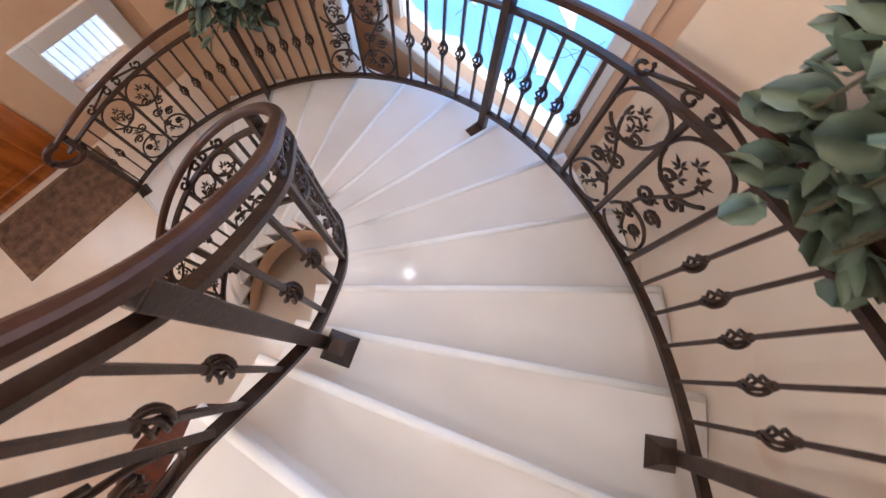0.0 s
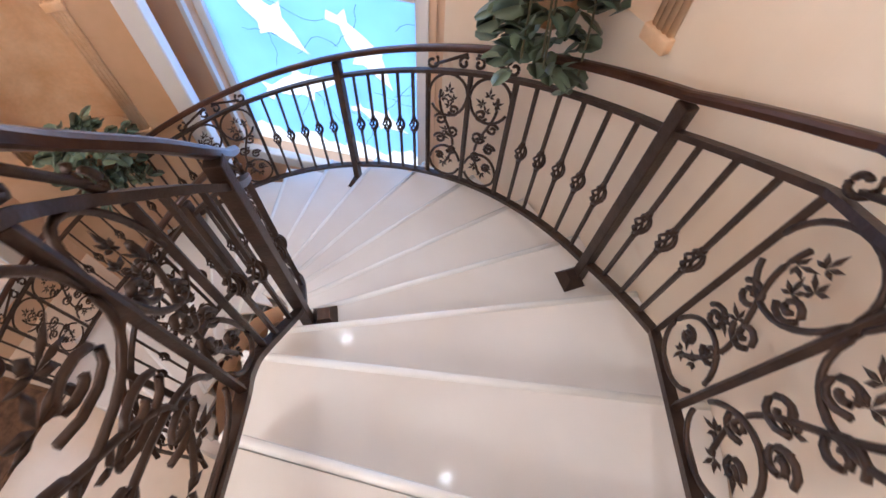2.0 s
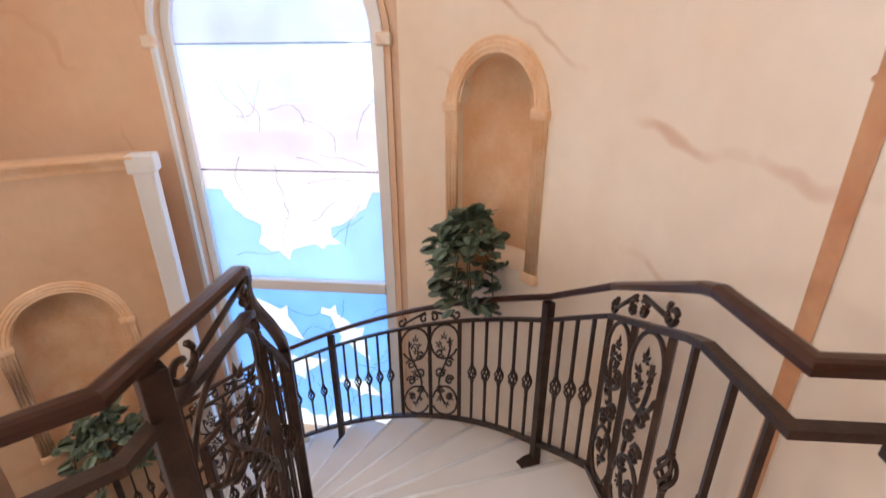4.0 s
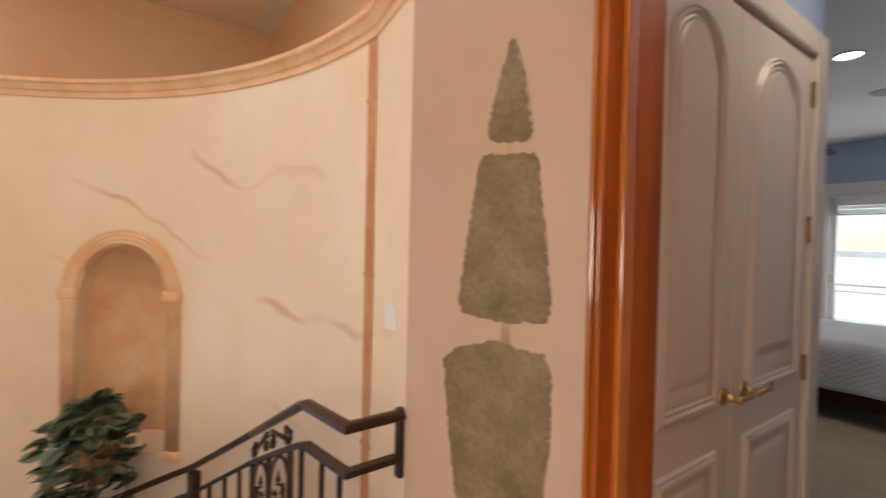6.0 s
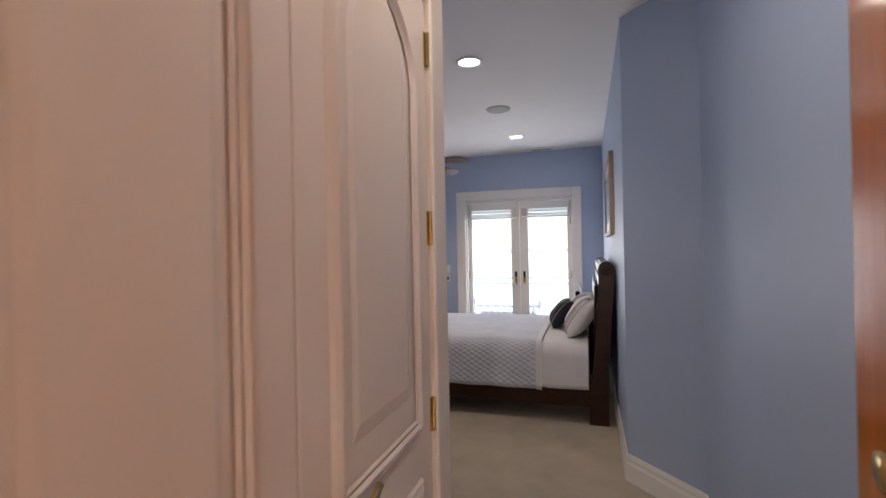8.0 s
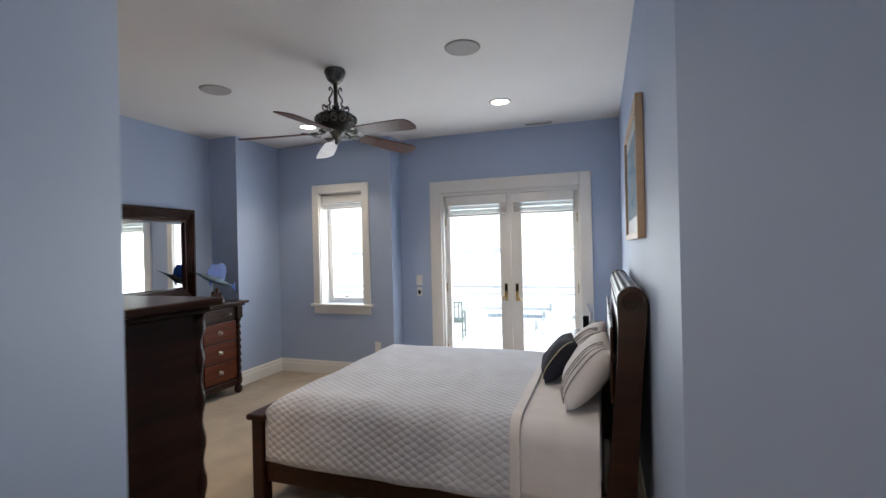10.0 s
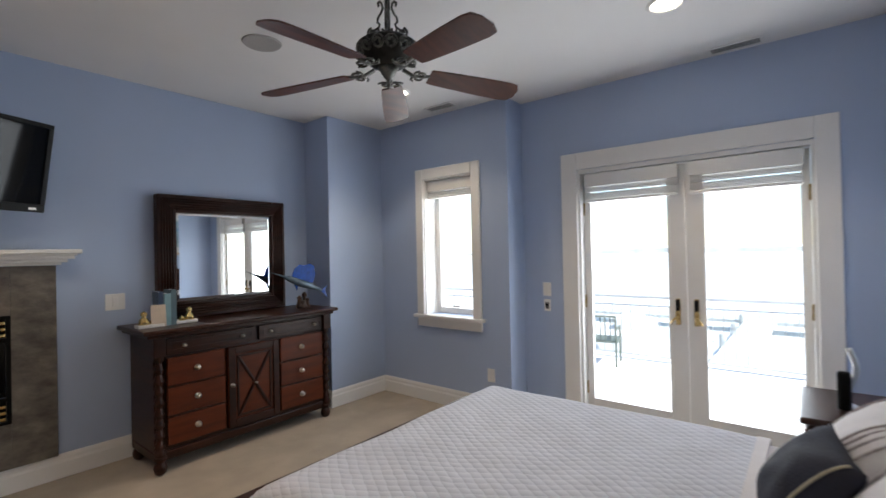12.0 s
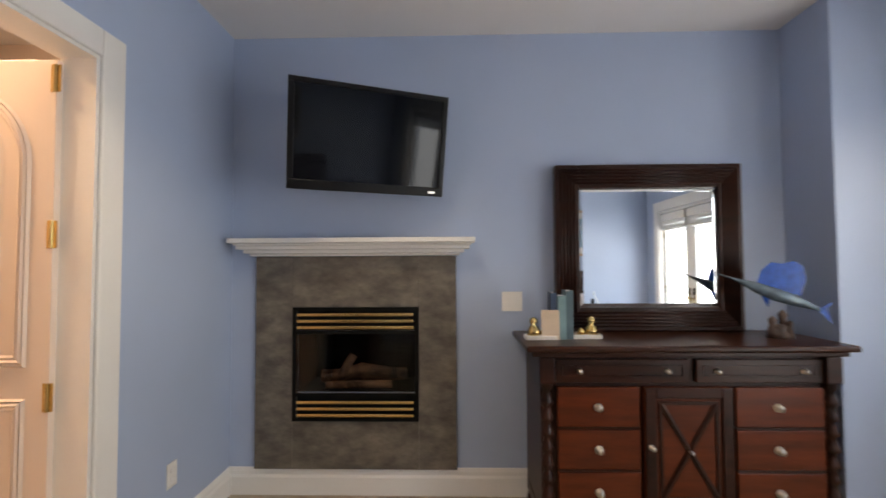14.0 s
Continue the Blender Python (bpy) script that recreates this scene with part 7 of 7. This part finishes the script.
part("tabletop", lathe(bmesh.new(), [(0.0, 0.735), (0.43, 0.735), (0.462, 0.745), (0.47, 0.757), (0.462, 0.768), (0.44, 0.77), (0.0, 0.77)], 48), REDWOOD, tb, smooth=False)
part("pedestal", lathe(bmesh.new(), [(0.20, 0.0), (0.21, 0.03), (0.09, 0.07), (0.05, 0.2), (0.10, 0.36), (0.05, 0.5), (0.07, 0.68), (0.17, 0.734)], 24), MAHOG, tb, smooth=True)
vs_ = thing("bud_vase", "small clear bud vase with a green stem on the round table", "vase", at=pose(1.17, -0.76, LOW + 0.7705))
part("vase_body", lathe(bmesh.new(), [(0.022, 0.0), (0.026, 0.01), (0.012, 0.04), (0.014, 0.09), (0.011, 0.09), (0.009, 0.04), (0.0, 0.012)], 16), mat("grey_glass", (0.45, 0.43, 0.40), 0.15), vs_, smooth=True)
part("stem", sweep(bmesh.new(), [(0.0, 0.0, 0.03), (0.005, 0.008, 0.10), (0.02, 0.02, 0.16)], circle(0.005, 5), up=(1, 0, 0)), mat("green_stem", (0.08, 0.22, 0.06), 0.5), vs_)
# chandelier over the foyer, seen only in the arched window's glass
cdl = thing("chandelier", "bronze foyer chandelier with lit candle bulbs", "chandelier", at=pose(0.75, -1.55, -0.42))
part("rod", lathe(bmesh.new(), [(0.012, 2.0), (0.012, 3.14)], 10), IRON, cdl)
part("hub", lathe(bmesh.new(), [(0.0, 1.80), (0.04, 1.83), (0.07, 1.9), (0.03, 1.97), (0.02, 2.02)], 16), IRON, cdl, smooth=True)
for k in range(6):
    a = math.pi * k / 3
    c_, s_ = math.cos(a), math.sin(a)
    arm_ = part("arm", sweep(bmesh.new(), [(0.05 * c_, 0.05 * s_, 1.88), (0.20 * c_, 0.20 * s_, 1.80), (0.34 * c_, 0.34 * s_, 1.86), (0.36 * c_, 0.36 * s_, 1.92)], circle(0.009, 6), up=(-s_, c_, 0)), IRON, cdl, smooth=True)
    part("bulb", lathe(bmesh.new(), [(0.0, 1.92), (0.018, 1.93), (0.022, 1.96), (0.010, 2.0), (0.0, 2.01)], 12, (0.36 * c_, 0.36 * s_, 0)), BULB, arm_, "lit candle bulb", smooth=True)
for x, y in ((2.3, -1.9), (2.3, -0.1), (1.05, 0.9), (-0.2, 0.2), (-0.6, -1.2), (0.9, -2.6)):
    downlight(x, y, H + 0.004)

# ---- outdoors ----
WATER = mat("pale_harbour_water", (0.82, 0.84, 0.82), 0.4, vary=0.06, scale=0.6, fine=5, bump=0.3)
bm = boxes((-400, -400, -4.2, 900, 400, -4.0))
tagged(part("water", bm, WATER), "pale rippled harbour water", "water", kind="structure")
DECK = mat("sun_bleached_deck_boards", (0.86, 0.85, 0.83), 0.7, vary=0.05, scale=3, fine=30, bump=0.1, island=0.06)
deck = thing("floor_deck", "bleached grey board deck outside the french doors", "deck", kind="structure")
for i in range(26):
    x = 9.90 + 0.115 * i
    part("plank", boxes((x, -4.5, -0.10, x + 0.108, 4.5, -0.07)), DECK, deck)
part("deck_base", boxes((9.88, -4.5, -0.3, 12.95, 4.5, -0.105)), DECK, deck)
rl = thing("deck_railing", "thin grey metal deck railing with horizontal rails", "railing")
RM = mat("weathered_grey_metal", (0.50, 0.52, 0.52), 0.5, metal=0.2, vary=0.1)
for z, r in ((0.775, 0.018), (0.66, 0.010), (0.0, 0.012)):
    part("rail", sweep(bmesh.new(), [(12.5, -4.4, z), (12.5, 4.4, z)], circle(r, 8)), RM, rl)
for i in range(5):
    y = -4.2 + 2.1 * i
    part("post", boxes((12.48, y - 0.02, -0.07, 12.52, y + 0.02, 0.775)), RM, rl)
for i in range(72):
    y = -4.3 + 0.12 * i
    part("baluster", boxes((12.495, y - 0.005, 0.01, 12.505, y + 0.005, 0.655)), RM, rl)
pc2 = thing("patio_chair", "grey-green metal patio chair on the deck by the railing", "chair", at=pose(12.1, 0.97, -0.07, 0, 0, 100))
PATIO = mat("grey_green_outdoor_metal", (0.16, 0.20, 0.17), 0.5, metal=0.2, vary=0.2)
part("seat", boxes((-0.20, -0.20, 0.30, 0.20, 0.20, 0.33), bevel=0.01), PATIO, pc2)
for lx in (-0.18, 0.18):
    for ly in (-0.18, 0.18):
        part("leg", boxes((lx - 0.012, ly - 0.012, 0.0, lx + 0.012, ly + 0.012, 0.30)), PATIO, pc2)
    part("armrest", sweep(bmesh.new(), [(lx, 0.19, 0.33), (lx, 0.19, 0.46), (lx, -0.16, 0.47), (lx, -0.18, 0.33)], circle(0.013, 6), up=(1, 0, 0)), PATIO, pc2)
back_ = part("backrest", sweep(bmesh.new(), [(-0.18, 0.19, 0.33), (-0.18, 0.23, 0.64), (0.18, 0.23, 0.64), (0.18, 0.19, 0.33)], circle(0.013, 6), up=(0, 1, 0)), PATIO, pc2)
for i in range(5):
    lx = -0.12 + 0.06 * i
    part("slat", sweep(bmesh.new(), [(lx, 0.192, 0.33), (lx, 0.228, 0.63)], circle(0.008, 5), up=(1, 0, 0)), PATIO, back_)
dk = thing("dock", "grey timber dock on piles over the water", "dock")
DKM = mat("grey_dock_timber", (0.58, 0.61, 0.59), 0.8, vary=0.15, scale=3, fine=20)
part("walkway", boxes((27, 0.6, -3.4, 43, 2.1, -3.2)), DKM, dk)
part("walkway", boxes((40, 2.3, -3.4, 42, 12, -3.2)), DKM, dk)
part("walkway", boxes((40, -9, -3.4, 42, 0.5, -3.2)), DKM, dk)
for i in range(4):
    part("pile", lathe(bmesh.new(), [(0.15, -4.1), (0.15, -2.9), (0.10, -2.8)], 10, (28 + 4 * i, 2.27, 0)), DKM, dk)
bt_ = thing("boat", "small moored boat with pale hull and grey cabin", "boat", at=pose(32, 6.5, -3.9))
bm = bmesh.new()
hull = [(-3.2, 0.0), (-3.2, 1.0), (0.5, 1.15), (2.4, 0.7), (3.6, 0.0), (2.4, -0.7), (0.5, -1.15), (-3.2, -1.0)]
lo_ = [bm.verts.new((x * 0.85, y * 0.7, 0)) for x, y in hull]
hi_ = [bm.verts.new((x, y, 1.0 + 0.06 * max(0, x))) for x, y in hull]
bm.faces.new(lo_)
bm.faces.new(hi_)
for i in range(8):
    bm.faces.new((lo_[i], lo_[(i + 1) % 8], hi_[(i + 1) % 8], hi_[i]))
part("hull", bm, WHITE, bt_)
part("cabin", boxes((-1.2, -0.6, 1.0, 0.5, 0.6, 1.75), bevel=0.15), WHITE, bt_)
# distance haze is painted into the shore as a near-white colour
shore = structure(part("backdrop", sweep(bmesh.new(), [(520, -400 + 40 * i, -2 + 4 * abs(noise.noise(Vector((i * 0.35, 2, 0))))) for i in range(21)], [(-3, -12), (-3, 2), (0, 4), (3, 2), (3, -12)]), mat("haze_paled_shore", (0.78, 0.78, 0.72), 0.9, vary=0.15, scale=0.05, fine=0.3)), "far shore across the water, haze put into its pale colour", "backdrop")
hs = thing("house", "neighbouring house with pale stucco wall and grey shingle roof", "house")
part("wall", boxes((-7, 8.0, -4.0, 9, 14.0, 0.05)), mat("pale_pink_stucco", (0.72, 0.58, 0.50), 0.9, vary=0.06, scale=2, fine=40), hs)
part("eave", boxes((-7.4, 7.55, 0.05, 9.4, 8.3, 0.30), bevel=0.03), WHITE, hs)
ROOF = mat("grey_shingle", (0.34, 0.33, 0.36), 0.85, vary=0.12, scale=3, fine=30, stretch=(1, 6, 6))
bm = bmesh.new()
for i in range(16):
    y0, z0 = 7.5 + 0.22 * i, 0.30 + 0.135 * i
    box(bm, -7.4, y0, z0, 9.4, y0 + 0.26, z0 + 0.03)
part("roof", bm, ROOF, hs, "courses of grey shingle")
wn = part("window", boxes((0.2, 7.94, -1.35, 1.7, 8.0, -0.35), bevel=0.01), WHITE, hs, "white-framed window")
part("pane", boxes((0.3, 7.93, -1.27, 1.6, 7.941, -0.43)), SCREEN, wn)
bm = boxes((-20, 1.79, -4.05, 20, 30, -3.95))
structure(part("ground", bm, mat("pale_paving", (0.55, 0.52, 0.48), 0.85, vary=0.1, scale=2, fine=20)), "pale paved ground between the houses", "ground")
